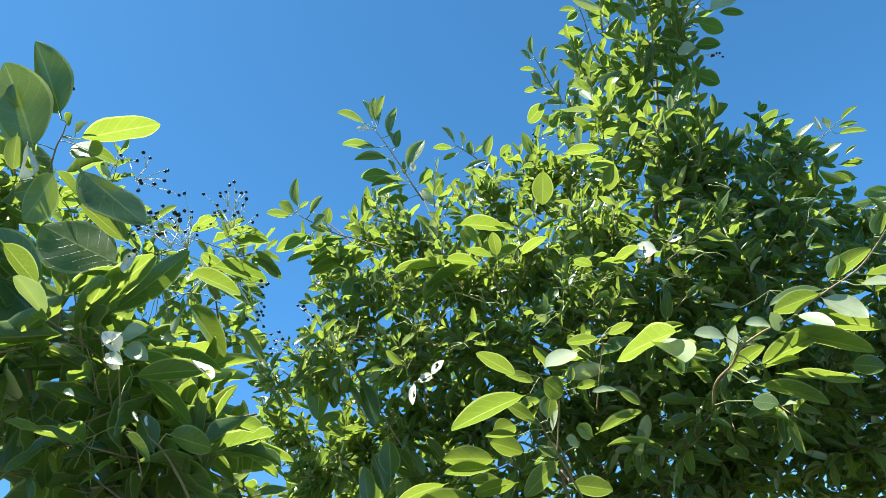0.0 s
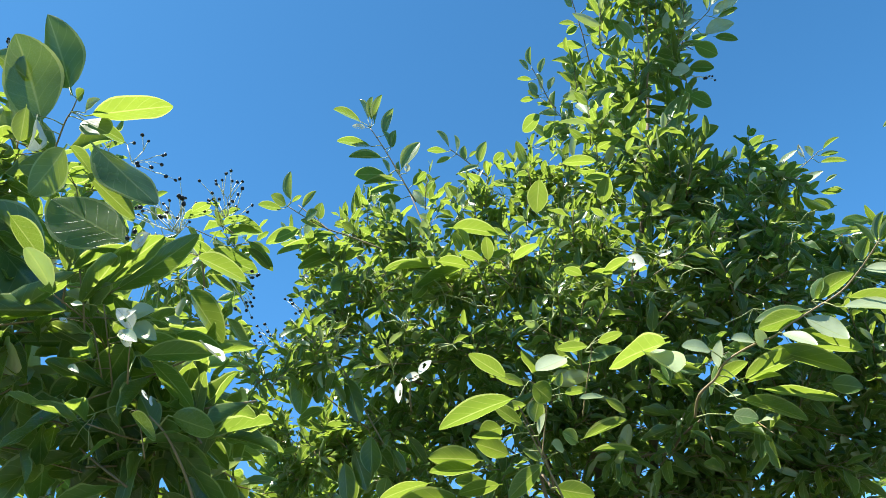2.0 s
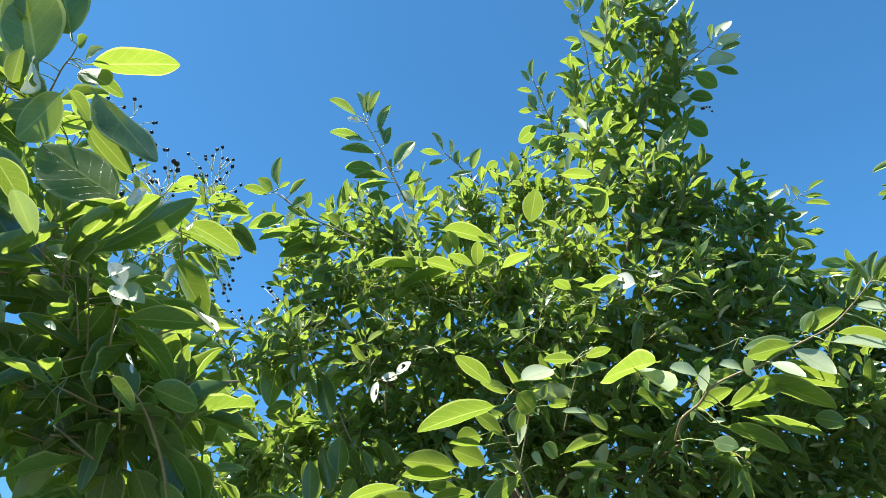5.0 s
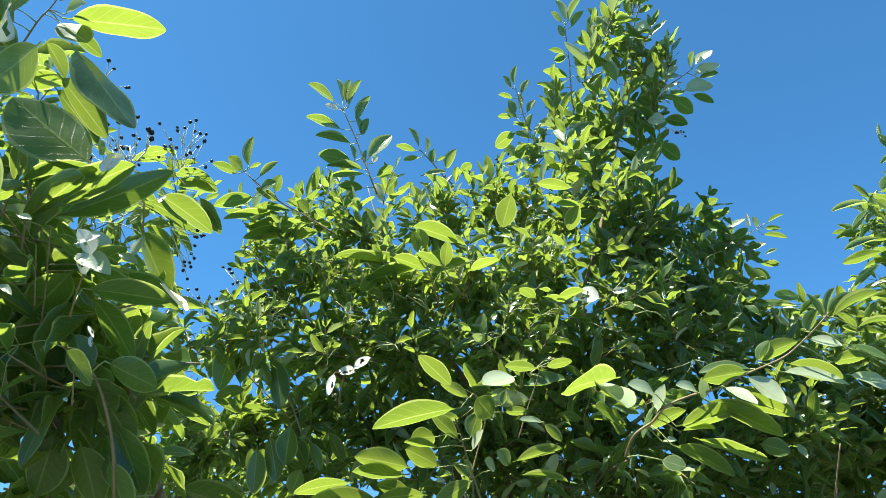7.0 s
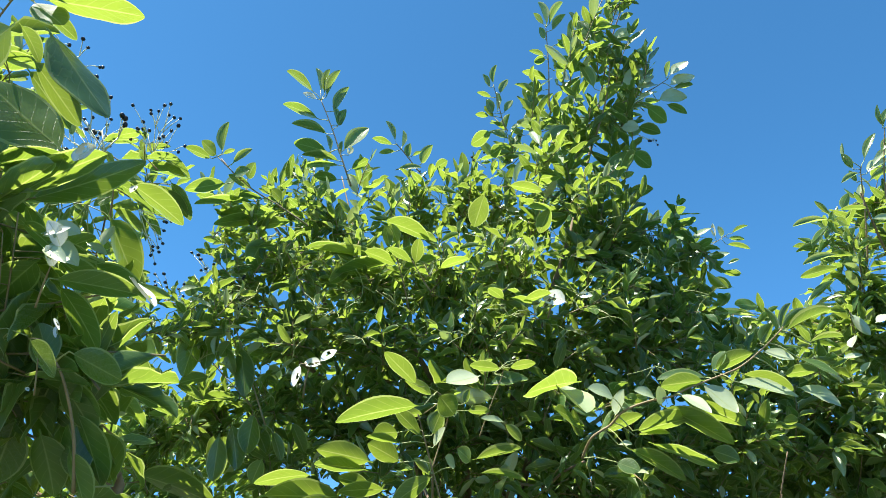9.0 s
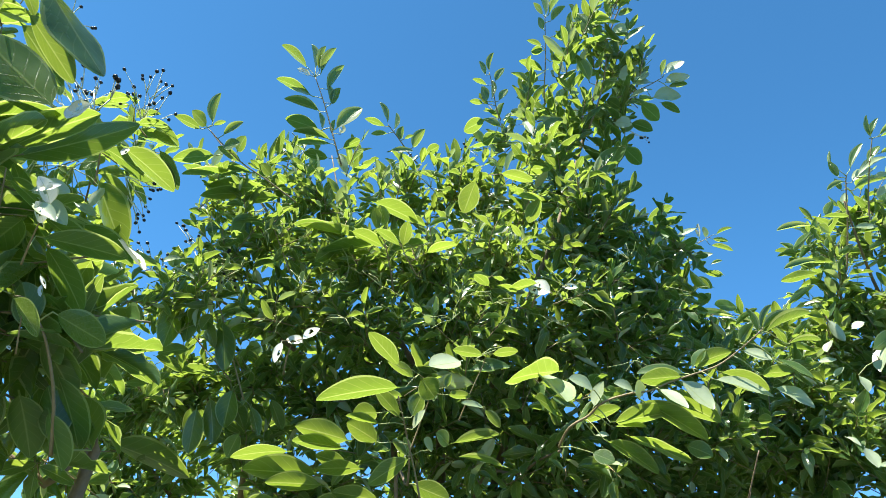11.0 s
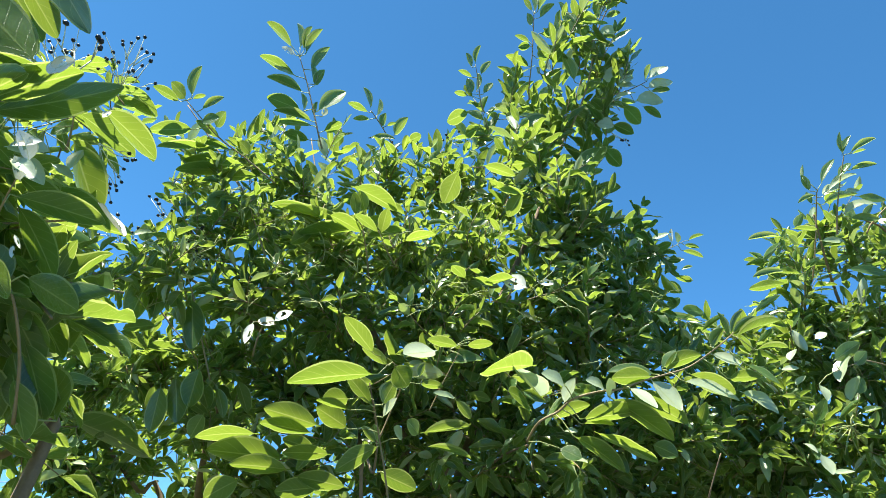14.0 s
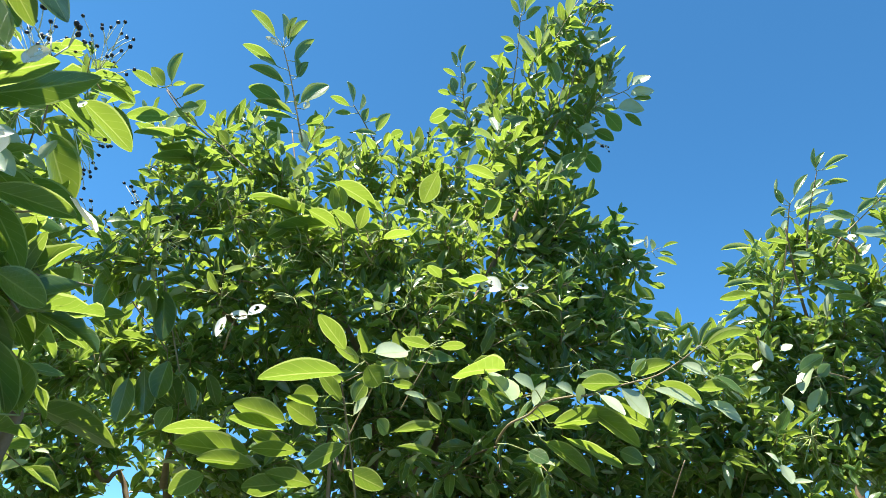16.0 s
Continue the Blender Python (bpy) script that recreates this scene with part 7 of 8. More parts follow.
stem = young_tree.sprig([(0.096, 1.39, 1.645), (0.076, 1.37, 1.711), (0.059, 1.36, 1.763), (0.043, 1.34, 1.809), (0.035, 1.33, 1.832)], 0.0022, [
    ((0.037, 1.335, 1.818), (-0.028, 1.335, 1.879), (0.538, 0.618, 0.574), 0.038, 0),
    ((0.055, 1.335, 1.824), (0.075, 1.335, 1.875), (-0.482, 0.856, 0.185), 0.047, 3),
    ((-0.008, 1.336, 1.806), (-0.079, 1.336, 1.817), (0.137, 0.442, 0.886), 0.030, 0),
    ((-0.012, 1.36, 1.834), (-0.068, 1.39, 1.833), (0.324, 0.623, 0.712), 0.051, 0),
    ((-0.061, 1.344, 1.768), (-0.178, 1.344, 1.79), (0.12, 0.762, 0.637), 0.058, 0),
    ((-0.005, 1.37, 1.775), (-0.077, 1.37, 1.811), (0.291, 0.765, 0.575), 0.056, 0),
    ((-0.071, 1.36, 1.755), (-0.182, 1.36, 1.764), (0.073, 0.462, 0.884), 0.047, 0),
    ((-0.03, 1.363, 1.72), (-0.126, 1.363, 1.713), (-0.05, 0.695, 0.717), 0.040, 0),
    ((-0.06, 1.381, 1.727), (-0.133, 1.381, 1.743), (0.137, 0.784, 0.605), 0.036, 0),
])
young_tree.leaves(stem, [
    ((-0.115, 1.382, 1.706), (-0.274, 1.382, 1.705), (-0.007, 0.666, 0.746), 0.067, 0),
    ((-0.104, 1.366, 1.683), (-0.222, 1.366, 1.681), (-0.011, 0.748, 0.663), 0.049, 0),
    ((-0.181, 1.382, 1.747), (-0.301, 1.382, 1.726), (-0.152, 0.412, 0.899), 0.051, 0),
    ((0.064, 1.363, 1.75), (-0.02, 1.333, 1.687), (-0.53, 0.777, 0.338), 0.046, 0),
    ((0.142, 1.361, 1.783), (0.247, 1.361, 1.809), (-0.213, 0.49, 0.845), 0.039, 3),
    ((0.139, 1.361, 1.779), (0.109, 1.341, 1.8), (0.61, -0.782, 0.125), 0.042, 0),
    ((0.151, 1.366, 1.758), (0.253, 1.366, 1.745), (0.125, 0.135, 0.983), 0.037, 3),
    ((0.108, 1.361, 1.769), (0.084, 1.341, 1.782), (0.7, -0.621, 0.353), 0.038, 1),
    ((0.059, 1.344, 1.801), (0.082, 1.324, 1.84), (-0.81, -0.56, 0.174), 0.027, 1),
])
young_tree.leaves(stem, [
    ((0.054, 1.362, 1.752), (0.021, 1.362, 1.782), (0.431, 0.77, 0.47), 0.024, 3),
    ((0.057, 1.361, 1.756), (0.044, 1.361, 1.789), (0.559, 0.8, 0.216), 0.019, 3),
    ((0.012, 1.38, 1.664), (-0.09, 1.38, 1.674), (0.064, 0.772, 0.633), 0.043, 0),
    ((0.066, 1.402, 1.704), (0.15, 1.402, 1.678), (0.182, 0.782, 0.596), 0.048, 0),
    ((-0.044, 1.396, 1.661), (-0.13, 1.396, 1.643), (-0.119, 0.809, 0.576), 0.048, 0),
    ((-0.198, 1.386, 1.659), (-0.258, 1.386, 1.616), (-0.367, 0.779, 0.509), 0.056, 0),
])
stem = young_tree.sprig([(0.059, 1.36, 1.763), (0.076, 1.35, 1.82), (0.088, 1.33, 1.863), (0.079, 1.3, 1.89), (0.062, 1.29, 1.903)], 0.0017, [
    ((0.036, 1.29, 1.874), (-0.139, 1.29, 1.832), (-0.219, 0.335, 0.916), 0.076, 0),
    ((0.022, 1.26, 1.904), (-0.048, 1.21, 1.955), (0.22, 0.525, 0.822), 0.042, 0),
    ((0.054, 1.271, 1.888), (-0.005, 1.271, 1.918), (0.326, 0.69, 0.646), 0.029, 0),
    ((0.065, 1.293, 1.898), (0.098, 1.293, 1.858), (0.529, 0.721, 0.447), 0.057, 0),
    ((0.153, 1.3, 1.944), (0.08, 1.27, 1.916), (0.05, -0.74, 0.67), 0.062, 1),
    ((0.125, 1.324, 1.875), (0.176, 1.324, 1.876), (-0.01, 0.704, 0.71), 0.022, 0),
    ((0.12, 1.312, 1.886), (0.131, 1.312, 1.917), (-0.456, 0.876, 0.157), 0.021, 3),
])
stem = young_tree.sprig([(0.158, 1.37, 1.833), (0.178, 1.35, 1.89), (0.201, 1.33, 1.949), (0.204, 1.31, 1.966)], 0.0015, [
    ((0.202, 1.312, 1.964), (0.131, 1.312, 1.97), (0.081, 0.502, 0.861), 0.030, 0),
    ((0.214, 1.31, 1.967), (0.274, 1.31, 1.98), (-0.175, 0.598, 0.782), 0.026, 0),
    ((0.209, 1.356, 1.861), (0.245, 1.356, 1.824), (0.526, 0.684, 0.506), 0.026, 3),
    ((0.212, 1.354, 1.863), (0.157, 1.334, 1.862), (0.23, -0.68, 0.697), 0.025, 1),
])
stem = young_tree.sprig([(0.397, 1.45, 1.812), (0.408, 1.4, 1.846), (0.447, 1.38, 1.871), (0.469, 1.35, 1.894), (0.52, 1.33, 1.912), (0.566, 1.315, 1.92), (0.603, 1.31, 1.938), (0.652, 1.3, 1.957), (0.716, 1.29, 1.983), (0.756, 1.26, 2.014), (0.782, 1.23, 2.04), (0.794, 1.225, 2.054)], 0.0028, [
    ((0.351, 1.239, 1.92), (0.215, 1.119, 1.854), (-0.513, 0.118, 0.85), 0.081, 0),
    ((0.308, 1.266, 1.927), (0.321, 1.116, 1.823), (0.317, -0.521, 0.792), 0.077, 1),
    ((0.305, 1.3, 1.879), (0.325, 1.2, 1.823), (0.829, -0.139, 0.541), 0.049, 0),
    ((0.446, 1.33, 1.914), (0.384, 1.31, 1.929), (0.366, -0.815, 0.448), 0.040, 1),
    ((0.454, 1.368, 1.885), (0.474, 1.348, 1.942), (-0.91, -0.361, 0.205), 0.046, 1),
    ((0.534, 1.325, 1.917), (0.482, 1.306, 1.926), (0.388, -0.811, 0.438), 0.032, 1),
    ((0.544, 1.323, 1.9), (0.534, 1.302, 1.937), (0.56, -0.786, -0.263), 0.038, 1),
    ((0.64, 1.302, 1.955), (0.54, 1.302, 1.938), (-0.118, 0.721, 0.683), 0.044, 0),
    ((0.657, 1.321, 1.967), (0.549, 1.341, 1.964), (-0.158, -0.738, 0.656), 0.046, 0),
])
young_tree.leaves(stem, [
    ((0.658, 1.299, 1.976), (0.757, 1.299, 2.02), (-0.276, 0.732, 0.623), 0.046, 0),
    ((0.668, 1.319, 1.98), (0.695, 1.299, 2.022), (-0.806, -0.535, 0.254), 0.033, 0),
    ((0.631, 1.304, 1.949), (0.688, 1.284, 1.881), (0.177, -0.895, 0.41), 0.065, 1),
    ((0.583, 1.323, 1.927), (0.726, 1.333, 1.868), (0.344, 0.315, 0.885), 0.065, 0),
    ((0.573, 1.293, 1.92), (0.616, 1.253, 1.87), (-0.023, -0.79, 0.613), 0.034, 1),
    ((0.544, 1.334, 1.906), (0.692, 1.334, 1.827), (0.448, 0.304, 0.841), 0.070, 0),
    ((0.481, 1.342, 1.85), (0.622, 1.342, 1.885), (-0.207, 0.514, 0.833), 0.061, 0),
    ((0.434, 1.388, 1.857), (0.524, 1.388, 1.897), (-0.31, 0.632, 0.71), 0.041, 0),
    ((0.493, 1.368, 1.847), (0.572, 1.368, 1.853), (-0.083, 0.164, 0.983), 0.028, 3),
])
young_tree.leaves(stem, [
    ((0.471, 1.36, 1.818), (0.587, 1.36, 1.754), (0.447, 0.372, 0.814), 0.056, 0),
    ((0.507, 1.332, 1.826), (0.65, 1.332, 1.776), (0.332, 0.05, 0.942), 0.063, 0),
    ((0.46, 1.384, 1.83), (0.485, 1.364, 1.827), (-0.4, -0.608, 0.686), 0.018, 1),
    ((0.755, 1.26, 2.011), (0.811, 1.24, 1.987), (-0.089, -0.859, 0.504), 0.036, 1),
    ((0.718, 1.301, 1.973), (0.831, 1.301, 1.94), (0.235, 0.55, 0.801), 0.051, 0),
    ((0.692, 1.284, 1.949), (0.815, 1.264, 1.913), (0.087, -0.724, 0.684), 0.054, 1),
    ((0.812, 1.26, 1.934), (0.885, 1.24, 1.89), (0.034, -0.889, 0.456), 0.041, 1),
    ((0.789, 1.26, 1.959), (0.871, 1.26, 1.973), (-0.133, 0.623, 0.771), 0.035, 0),
    ((0.784, 1.23, 2.041), (0.764, 1.23, 2.099), (0.944, 0.089, 0.318), 0.022, 3),
])
young_tree.leaves(stem, [
    ((0.788, 1.228, 2.046), (0.827, 1.228, 2.112), (-0.597, 0.721, 0.351), 0.028, 3),
    ((0.789, 1.228, 2.046), (0.866, 1.228, 2.099), (-0.374, 0.755, 0.538), 0.034, 3),
    ((0.793, 1.228, 2.041), (0.915, 1.228, 2.101), (-0.406, 0.405, 0.819), 0.049, 3),
    ((0.753, 1.257, 2.026), (0.793, 1.257, 2.075), (-0.224, 0.958, 0.177), 0.032, 0),
    ((0.84, 1.225, 2.02), (0.923, 1.225, 2.037), (-0.203, 0.221, 0.954), 0.030, 3),
    ((0.816, 1.233, 1.989), (0.878, 1.213, 1.946), (0.117, -0.828, 0.548), 0.033, 0),
    ((0.785, 1.29, 1.872), (0.817, 1.29, 1.87), (0.066, 0.663, 0.746), 0.027, 0),
    ((0.643, 1.343, 1.816), (0.692, 1.322, 1.793), (-0.151, -0.877, 0.455), 0.050, 0),
    ((0.47, 1.445, 1.806), (0.516, 1.425, 1.785), (-0.136, -0.851, 0.507), 0.044, 0),
])
young_tree.finish(lambda p: p.y)

# the tree further round
right_tree = Plant("tree", (1.83, 1.93, 0), "small bushy tree with pointed sunlit shoots", "tree", 31, 200)
right_tree.limb([(1.83, 1.93, 0), (1.943, 2.071, 2.034), (1.824, 1.969, 2.256), (1.597, 1.802, 2.522), (1.444, 1.656, 2.728)], 0.026, 0.003)
right_tree.limb([(1.83, 1.93, 0), (1.995, 2.042, 2.074), (1.939, 1.881, 2.391), (1.762, 1.689, 2.693), (1.616, 1.634, 2.726)], 0.022, 0.003)
right_tree.clump((1.586, 1.801, 2.819), (0.073, 0.15, 0.073), 5, 0.093, 0.6, 4)
right_tree.clump((1.491, 1.821, 2.661), (0.101, 0.15, 0.071), 7, 0.091, 0.6, 4)
right_tree.clump((1.652, 1.792, 2.686), (0.111, 0.15, 0.101), 11, 0.091, 0.6, 4)
right_tree.clump((1.81, 1.762, 2.791), (0.072, 0.15, 0.082), 5, 0.093, 0.6, 4)
right_tree.clump((1.478, 1.822, 2.472), (0.116, 0.15, 0.087), 10, 0.087, 0.6, 4)
right_tree.clump((1.663, 1.788, 2.467), (0.135, 0.15, 0.116), 16, 0.087, 0.6, 4)
right_tree.clump((1.408, 1.828, 2.301), (0.112, 0.15, 0.084), 10, 0.084, 0.6, 4)
right_tree.clump((1.594, 1.79, 2.258), (0.147, 0.15, 0.101), 17, 0.083, 0.6, 4)
right_tree.clump((1.854, 1.755, 2.635), (0.120, 0.15, 0.160), 18, 0.09, 0.6, 4)
right_tree.clump((1.947, 1.734, 2.428), (0.152, 0.15, 0.209), 34, 0.086, 0.6, 4)
right_tree.clump((1.782, 1.736, 2.086), (0.140, 0.15, 0.157), 28, 0.079, 0.6, 4)
right_tree.clump((1.497, 1.783, 2.027), (0.104, 0.15, 0.095), 13, 0.078, 0.6, 4)
right_tree.clump((1.62, 1.755, 2.003), (0.137, 0.15, 0.103), 18, 0.077, 0.6, 4)
right_tree.clump((1.342, 1.8, 1.945), (0.119, 0.15, 0.085), 13, 0.076, 0.6, 4)
right_tree.clump((1.469, 1.755, 1.841), (0.163, 0.15, 0.082), 19, 0.073, 0.6, 4)
right_tree.clump((2.099, 1.708, 2.839), (0.145, 0.15, 0.186), 24, 0.093, 0.6, 4)
right_tree.spray((1.409, 1.644, 2.01), [(1.33, 1.627, 1.992), (1.369, 1.661, 1.966), (1.378, 1.654, 1.93), (1.463, 1.696, 1.962), (1.469, 1.664, 1.984), (1.449, 1.625, 2.011), (1.427, 1.649, 2.045), (1.335, 1.656, 1.964), (1.473, 1.703, 1.941)], 0.002)
right_tree.clump((1.698, 1.531, 1.368), (0.2, 0.2, 0.16), 8, 0.095, 0.3, 4)
right_tree.clump((1.855, 1.763, 0.916), (0.2, 0.2, 0.16), 8, 0.095, 0.3, 4)
right_tree.clump((2.357, 2.201, 0.883), (0.2, 0.2, 0.16), 8, 0.095, 0.3, 4)
right_tree.clump((1.431, 1.633, 1.491), (0.2, 0.2, 0.16), 8, 0.095, 0.3, 4)
right_tree.clump((1.985, 2.346, 0.997), (0.2, 0.2, 0.16), 8, 0.095, 0.3, 4)
right_tree.clump((2.01, 1.548, 0.724), (0.2, 0.2, 0.16), 8, 0.095, 0.3, 4)
right_tree.clump((1.886, 2.461, 0.795), (0.2, 0.2, 0.16), 8, 0.095, 0.3, 4)
right_tree.clump((1.842, 2.48, 0.577), (0.2, 0.2, 0.16), 8, 0.095, 0.3, 4)
right_tree.clump((1.82, 1.578, 1.835), (0.2, 0.2, 0.16), 8, 0.095, 0.3, 4)
right_tree.clump((2.363, 1.995, 1.02), (0.2, 0.2, 0.16), 8, 0.095, 0.3, 4)
right_tree.clump((2.163, 1.459, 1.642), (0.2, 0.2, 0.16), 8, 0.095, 0.3, 4)
right_tree.clump((1.286, 1.766, 0.868), (0.2, 0.2, 0.16), 8, 0.095, 0.3, 4)
right_tree.clump((1.539, 2.297, 0.598), (0.2, 0.2, 0.16), 8, 0.095, 0.3, 4)
right_tree.clump((1.882, 1.5, 0.792), (0.2, 0.2, 0.16), 8, 0.095, 0.3, 4)
right_tree.clump((1.857, 2.364, 1.28), (0.2, 0.2, 0.16), 8, 0.095, 0.3, 4)
right_tree.clump((1.9, 1.602, 0.691), (0.2, 0.2, 0.16), 8, 0.095, 0.3, 4)
right_tree.clump((1.466, 2.399, 1.408), (0.2, 0.2, 0.16), 8, 0.095, 0.3, 4)
right_tree.clump((2.088, 1.659, 1.049), (0.2, 0.2, 0.16), 8, 0.095, 0.3, 4)
right_tree.clump((2.046, 2.123, 1.016), (0.2, 0.2, 0.16), 8, 0.095, 0.3, 4)
right_tree.clump((1.699, 2.323, 1.279), (0.2, 0.2, 0.16), 8, 0.095, 0.3, 4)
right_tree.clump((2.031, 1.673, 0.692), (0.2, 0.2, 0.16), 8, 0.095, 0.3, 4)
right_tree.clump((1.7, 1.645, 1.497), (0.2, 0.2, 0.16), 8, 0.095, 0.3, 4)
right_tree.clump((1.818, 2.054, 0.752), (0.2, 0.2, 0.16), 8, 0.095, 0.3, 4)
right_tree.clump((1.606, 1.872, 1.359), (0.2, 0.2, 0.16), 8, 0.095, 0.3, 4)
right_tree.clump((1.736, 1.8, 2.341), (0.1, 0.1, 0.075), 6, 0.085, 0.5, 4)
right_tree.clump((1.914, 1.85, 2.472), (0.1, 0.1, 0.075), 6, 0.085, 0.5, 4)
right_tree.clump((1.684, 1.8, 2.414), (0.1, 0.1, 0.075), 6, 0.085, 0.5, 4)
right_tree.clump((1.824, 1.8, 2.237), (0.1, 0.1, 0.075), 6, 0.085, 0.5, 4)
right_tree.clump((1.7, 1.8, 2.169), (0.1, 0.1, 0.075), 6, 0.085, 0.5, 4)
right_tree.clump((1.801, 1.85, 2.082), (0.1, 0.1, 0.075), 6, 0.085, 0.5, 4)
right_tree.clump((1.64, 1.85, 2.259), (0.1, 0.1, 0.075), 6, 0.085, 0.5, 4)
right_tree.clump((1.879, 1.9, 1.981), (0.1, 0.1, 0.075), 6, 0.085, 0.5, 4)
right_tree.clump((1.388, 1.95, 2.377), (0.1, 0.1, 0.075), 6, 0.085, 0.5, 4)
right_tree.clump((1.423, 1.9, 2.306), (0.1, 0.1, 0.075), 6, 0.085, 0.5, 4)
right_tree.clump((1.334, 2, 2.416), (0.1, 0.1, 0.075), 6, 0.085, 0.5, 4)
right_tree.clump((1.527, 1.8, 2.406), (0.1, 0.1, 0.075), 6, 0.085, 0.5, 4)
right_tree.clump((1.716, 1.9, 2.032), (0.1, 0.1, 0.075), 6, 0.085, 0.5, 4)
right_tree.clump((1.292, 2, 1.932), (0.09, 0.12, 0.072), 14, 0.085, -0.15, 4)
right_tree.clump((1.355, 2, 2.01), (0.08, 0.12, 0.064), 10, 0.085, -0.15, 4)
right_tree.clump((1.635, 2, 2.302), (0.08, 0.12, 0.064), 12, 0.085, -0.15, 4)
right_tree.clump((1.391, 2, 1.889), (0.09, 0.12, 0.072), 12, 0.085, -0.15, 4)
right_tree.clump((1.552, 2, 2.123), (0.08, 0.12, 0.064), 8, 0.085, -0.15, 4)
stem = right_tree.sprig([(1.441, 1.72, 2.505), (1.438, 1.7, 2.538), (1.43, 1.65, 2.642), (1.418, 1.6, 2.756), (1.419, 1.59, 2.779)], 0.003, [
    ((1.436, 1.59, 2.806), (1.492, 1.57, 2.908), (-0.761, -0.57, 0.31), 0.030, 3),
    ((1.372, 1.59, 2.814), (1.384, 1.59, 2.877), (0.258, 0.965, -0.048), 0.013, 3),
    ((1.393, 1.592, 2.772), (1.37, 1.592, 2.833), (0.847, 0.42, 0.327), 0.024, 0),
    ((1.414, 1.596, 2.764), (1.324, 1.576, 2.703), (-0.152, -0.851, 0.502), 0.022, 3),
    ((1.405, 1.61, 2.734), (1.391, 1.61, 2.78), (0.858, 0.437, 0.271), 0.017, 0),
    ((1.435, 1.598, 2.761), (1.511, 1.578, 2.813), (-0.525, -0.688, 0.501), 0.045, 1),
    ((1.44, 1.61, 2.738), (1.591, 1.61, 2.812), (-0.389, 0.476, 0.789), 0.034, 3),
    ((1.313, 1.655, 2.618), (1.167, 1.635, 2.57), (-0.062, -0.841, 0.537), 0.031, 3),
    ((1.307, 1.645, 2.627), (1.269, 1.645, 2.677), (0.713, 0.445, 0.542), 0.018, 3),
])
right_tree.leaves(stem, [
    ((1.307, 1.66, 2.604), (1.216, 1.64, 2.501), (-0.609, -0.484, 0.629), 0.033, 0),
    ((1.315, 1.665, 2.594), (1.271, 1.645, 2.537), (-0.665, -0.362, 0.653), 0.018, 0),
    ((1.334, 1.64, 2.646), (1.434, 1.64, 2.657), (-0.11, 0.27, 0.957), 0.024, 0),
    ((1.347, 1.64, 2.648), (1.391, 1.64, 2.713), (0.003, 1, -0.002), 0.029, 0),
    ((1.344, 1.706, 2.521), (1.201, 1.686, 2.465), (-0.08, -0.858, 0.508), 0.031, 3),
    ((1.353, 1.72, 2.485), (1.206, 1.72, 2.44), (-0.212, 0.699, 0.683), 0.036, 0),
    ((1.322, 1.72, 2.44), (1.218, 1.72, 2.363), (-0.281, 0.883, 0.376), 0.030, 0),
    ((1.457, 1.68, 2.58), (1.408, 1.68, 2.54), (-0.145, 0.973, 0.178), 0.021, 0),
    ((1.511, 1.69, 2.572), (1.586, 1.69, 2.612), (-0.192, 0.91, 0.367), 0.022, 0),
])
right_tree.leaves(stem, [
    ((1.354, 1.685, 2.556), (1.409, 1.685, 2.611), (-0.111, 0.987, 0.112), 0.030, 0),
    ((1.372, 1.665, 2.604), (1.323, 1.645, 2.616), (0.285, -0.897, -0.336), 0.032, 0),
    ((1.449, 1.655, 2.627), (1.52, 1.635, 2.628), (-0.26, -0.888, 0.38), 0.034, 1),
])
stem = right_tree.sprig([(1.493, 1.63, 2.646), (1.485, 1.6, 2.716), (1.483, 1.56, 2.805), (1.485, 1.52, 2.888)], 0.003, [
    ((1.485, 1.52, 2.888), (1.472, 1.5, 2.968), (-0.965, -0.169, -0.199), 0.019, 3),
    ((1.476, 1.52, 2.886), (1.511, 1.5, 2.961), (-0.822, -0.515, 0.241), 0.024, 3),
    ((1.505, 1.52, 2.898), (1.606, 1.5, 2.97), (-0.387, -0.871, 0.302), 0.028, 3),
    ((1.514, 1.52, 2.9), (1.575, 1.52, 2.93), (-0.42, 0.296, 0.858), 0.016, 0),
    ((1.438, 1.576, 2.767), (1.552, 1.556, 2.849), (-0.505, -0.674, 0.539), 0.033, 1),
    ((1.472, 1.552, 2.815), (1.514, 1.532, 2.871), (-0.699, -0.654, 0.289), 0.032, 3),
    ((1.507, 1.54, 2.844), (1.604, 1.52, 2.877), (-0.249, -0.956, 0.155), 0.027, 3),
    ((1.548, 1.576, 2.773), (1.638, 1.556, 2.763), (-0.218, -0.976, -0.015), 0.032, 0),
    ((1.508, 1.603, 2.71), (1.586, 1.583, 2.759), (-0.509, -0.682, 0.525), 0.037, 1),
])
right_tree.leaves(stem, [
    ((1.53, 1.609, 2.704), (1.631, 1.589, 2.708), (-0.195, -0.978, 0.072), 0.036, 0),
    ((1.586, 1.606, 2.716), (1.637, 1.606, 2.779), (0.01, 1, -0.008), 0.025, 0),
    ((1.496, 1.576, 2.768), (1.548, 1.556, 2.784), (-0.442, -0.795, 0.416), 0.028, 1),
])
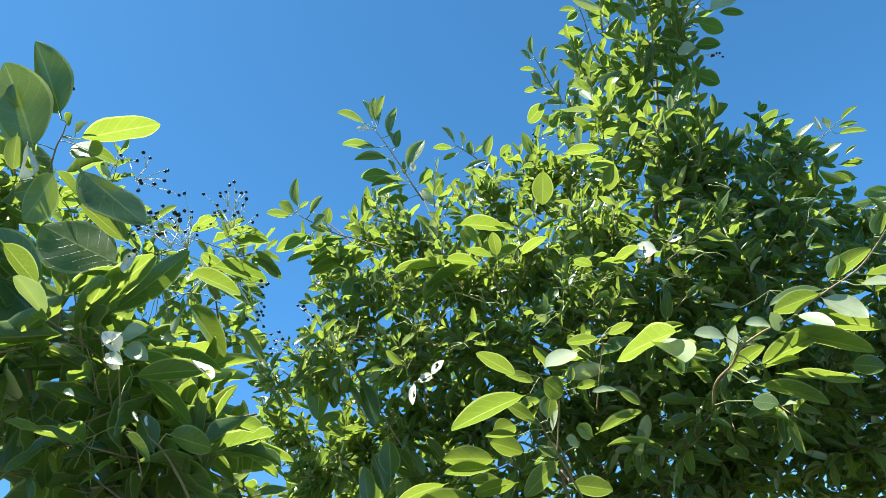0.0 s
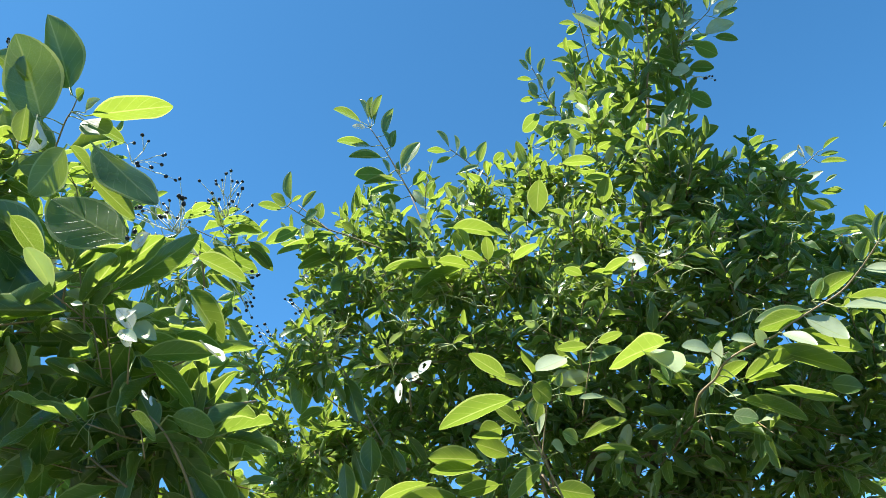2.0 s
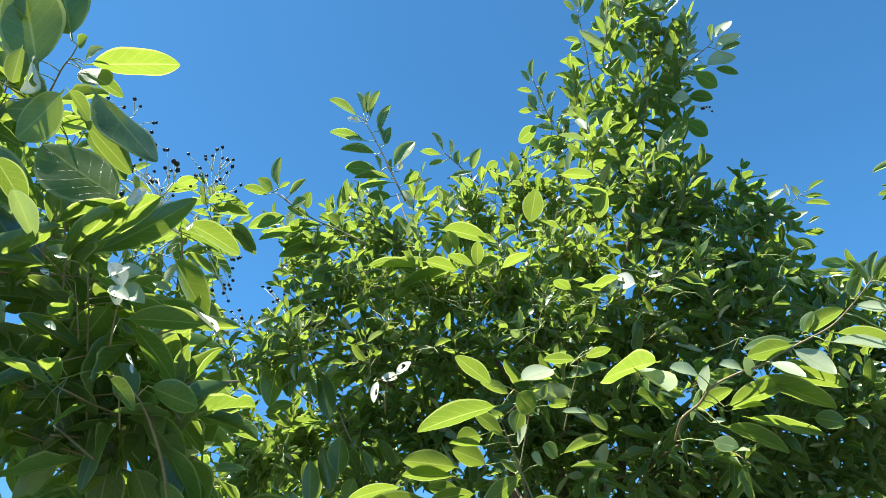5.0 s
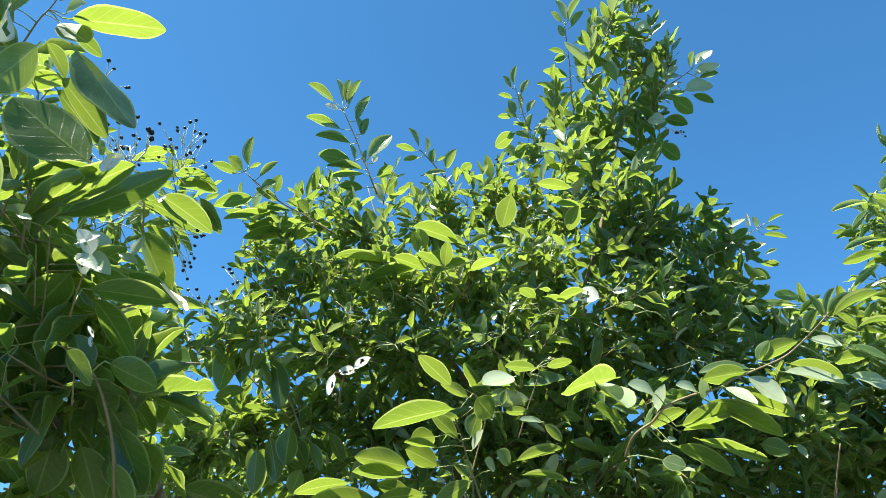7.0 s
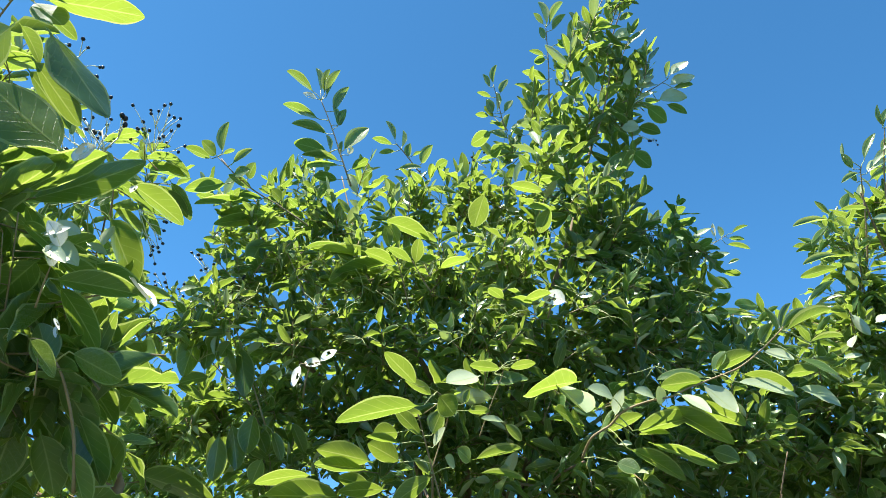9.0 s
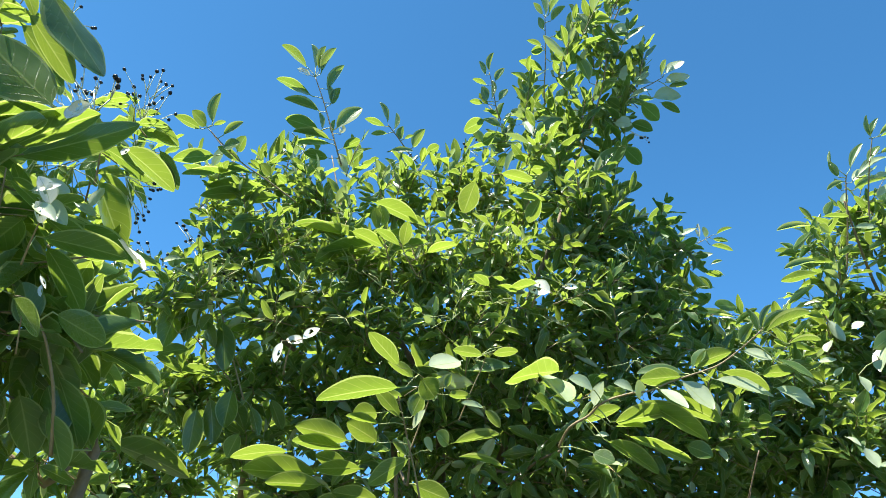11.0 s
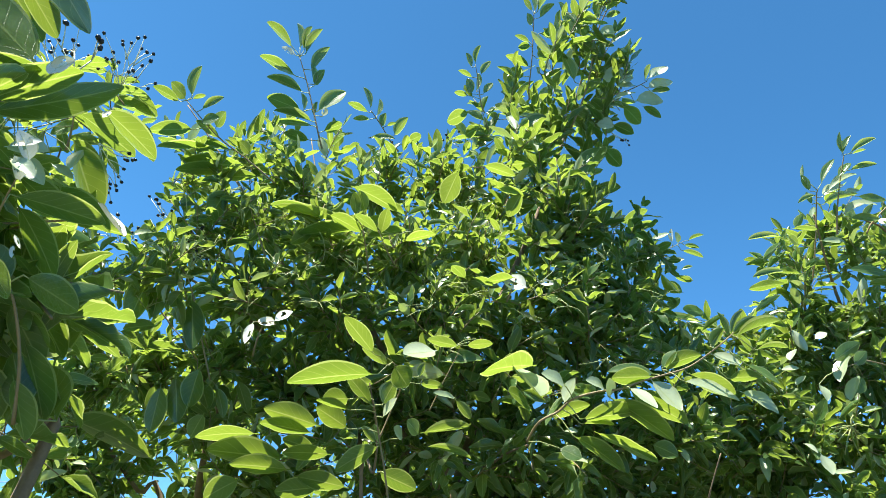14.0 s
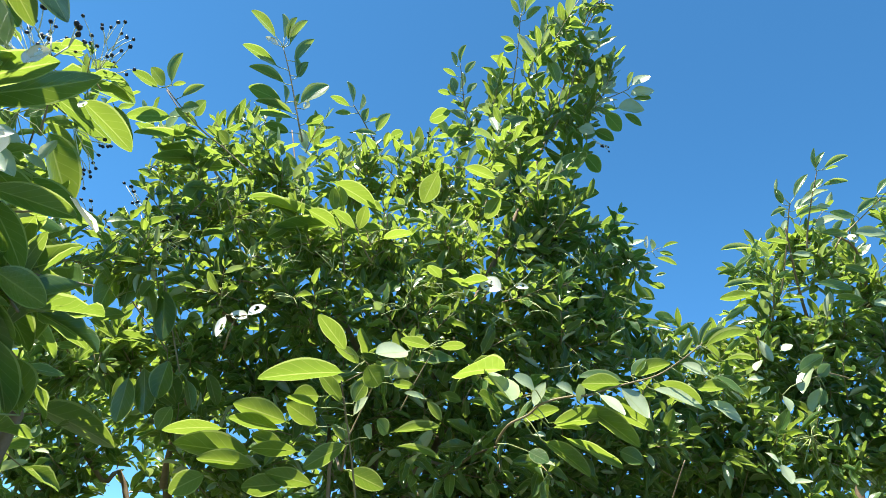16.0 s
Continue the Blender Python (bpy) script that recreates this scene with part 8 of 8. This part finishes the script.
stem = right_tree.sprig([(1.597, 1.62, 2.664), (1.613, 1.6, 2.701), (1.684, 1.56, 2.785), (1.751, 1.52, 2.867)], 0.003, [
    ((1.654, 1.568, 2.778), (1.749, 1.548, 2.86), (-0.512, -0.757, 0.406), 0.037, 3),
    ((1.646, 1.588, 2.72), (1.772, 1.568, 2.729), (-0.172, -0.924, 0.342), 0.061, 1),
    ((1.63, 1.592, 2.712), (1.636, 1.572, 2.67), (-0.475, -0.818, 0.325), 0.031, 2),
    ((1.721, 1.532, 2.856), (1.775, 1.512, 2.929), (-0.725, -0.583, 0.366), 0.029, 3),
    ((1.708, 1.548, 2.811), (1.777, 1.528, 2.83), (-0.357, -0.836, 0.416), 0.030, 1),
    ((1.709, 1.54, 2.83), (1.796, 1.54, 2.86), (-0.264, 0.597, 0.757), 0.018, 3),
    ((1.61, 1.62, 2.602), (1.696, 1.6, 2.58), (-0.225, -0.974, 0.009), 0.030, 0),
    ((1.487, 1.62, 2.514), (1.615, 1.6, 2.508), (-0.148, -0.985, 0.093), 0.036, 0),
    ((1.553, 1.62, 2.477), (1.671, 1.62, 2.486), (-0.067, 0.539, 0.839), 0.028, 0),
])
right_tree.leaves(stem, [
    ((1.701, 1.62, 2.476), (1.761, 1.6, 2.49), (-0.379, -0.761, 0.526), 0.048, 1),
])
stem = right_tree.sprig([(1.556, 1.62, 2.203), (1.465, 1.6, 2.199), (1.397, 1.58, 2.171), (1.319, 1.57, 2.134)], 0.0022, [
    ((1.396, 1.58, 2.201), (1.33, 1.56, 2.106), (-0.797, -0.145, 0.586), 0.051, 1),
    ((1.414, 1.584, 2.149), (1.355, 1.564, 2.058), (-0.825, -0.096, 0.556), 0.051, 1),
    ((1.269, 1.57, 2.094), (1.268, 1.55, 2.042), (0.091, -0.931, 0.354), 0.033, 1),
    ((1.33, 1.572, 2.17), (1.432, 1.572, 2.241), (-0.089, 0.988, 0.13), 0.045, 0),
    ((1.41, 1.584, 2.174), (1.459, 1.584, 2.222), (0.024, 0.999, -0.024), 0.035, 0),
    ((1.434, 1.59, 2.145), (1.402, 1.59, 2.093), (0.198, 0.973, -0.119), 0.038, 0),
    ((1.281, 1.57, 2.228), (1.31, 1.55, 2.245), (-0.666, -0.532, 0.523), 0.034, 1),
    ((1.212, 1.57, 2.189), (1.178, 1.55, 2.145), (-0.747, -0.16, 0.645), 0.032, 1),
    ((1.155, 1.57, 2.119), (1.201, 1.55, 2.125), (-0.387, -0.729, 0.564), 0.021, 1),
])
right_tree.leaves(stem, [
    ((1.192, 1.57, 2.079), (1.216, 1.55, 2.105), (-0.796, -0.374, 0.476), 0.024, 1),
    ((1.21, 1.57, 2.044), (1.148, 1.57, 2.046), (0.033, 0.519, 0.854), 0.019, 3),
    ((1.223, 1.57, 2.013), (1.228, 1.55, 2.024), (-0.981, -0.194, 0.022), 0.014, 2),
    ((1.234, 1.57, 1.903), (1.243, 1.55, 1.847), (0.084, -0.934, 0.348), 0.045, 1),
    ((1.25, 1.57, 1.851), (1.31, 1.55, 1.862), (-0.321, -0.536, 0.781), 0.023, 1),
    ((1.187, 1.57, 1.924), (1.211, 1.55, 1.897), (-0.124, -0.848, 0.516), 0.016, 1),
    ((1.167, 1.57, 2.14), (1.2, 1.57, 2.12), (0.426, 0.588, 0.687), 0.025, 0),
])
right_tree.finish(lambda p: p.y)
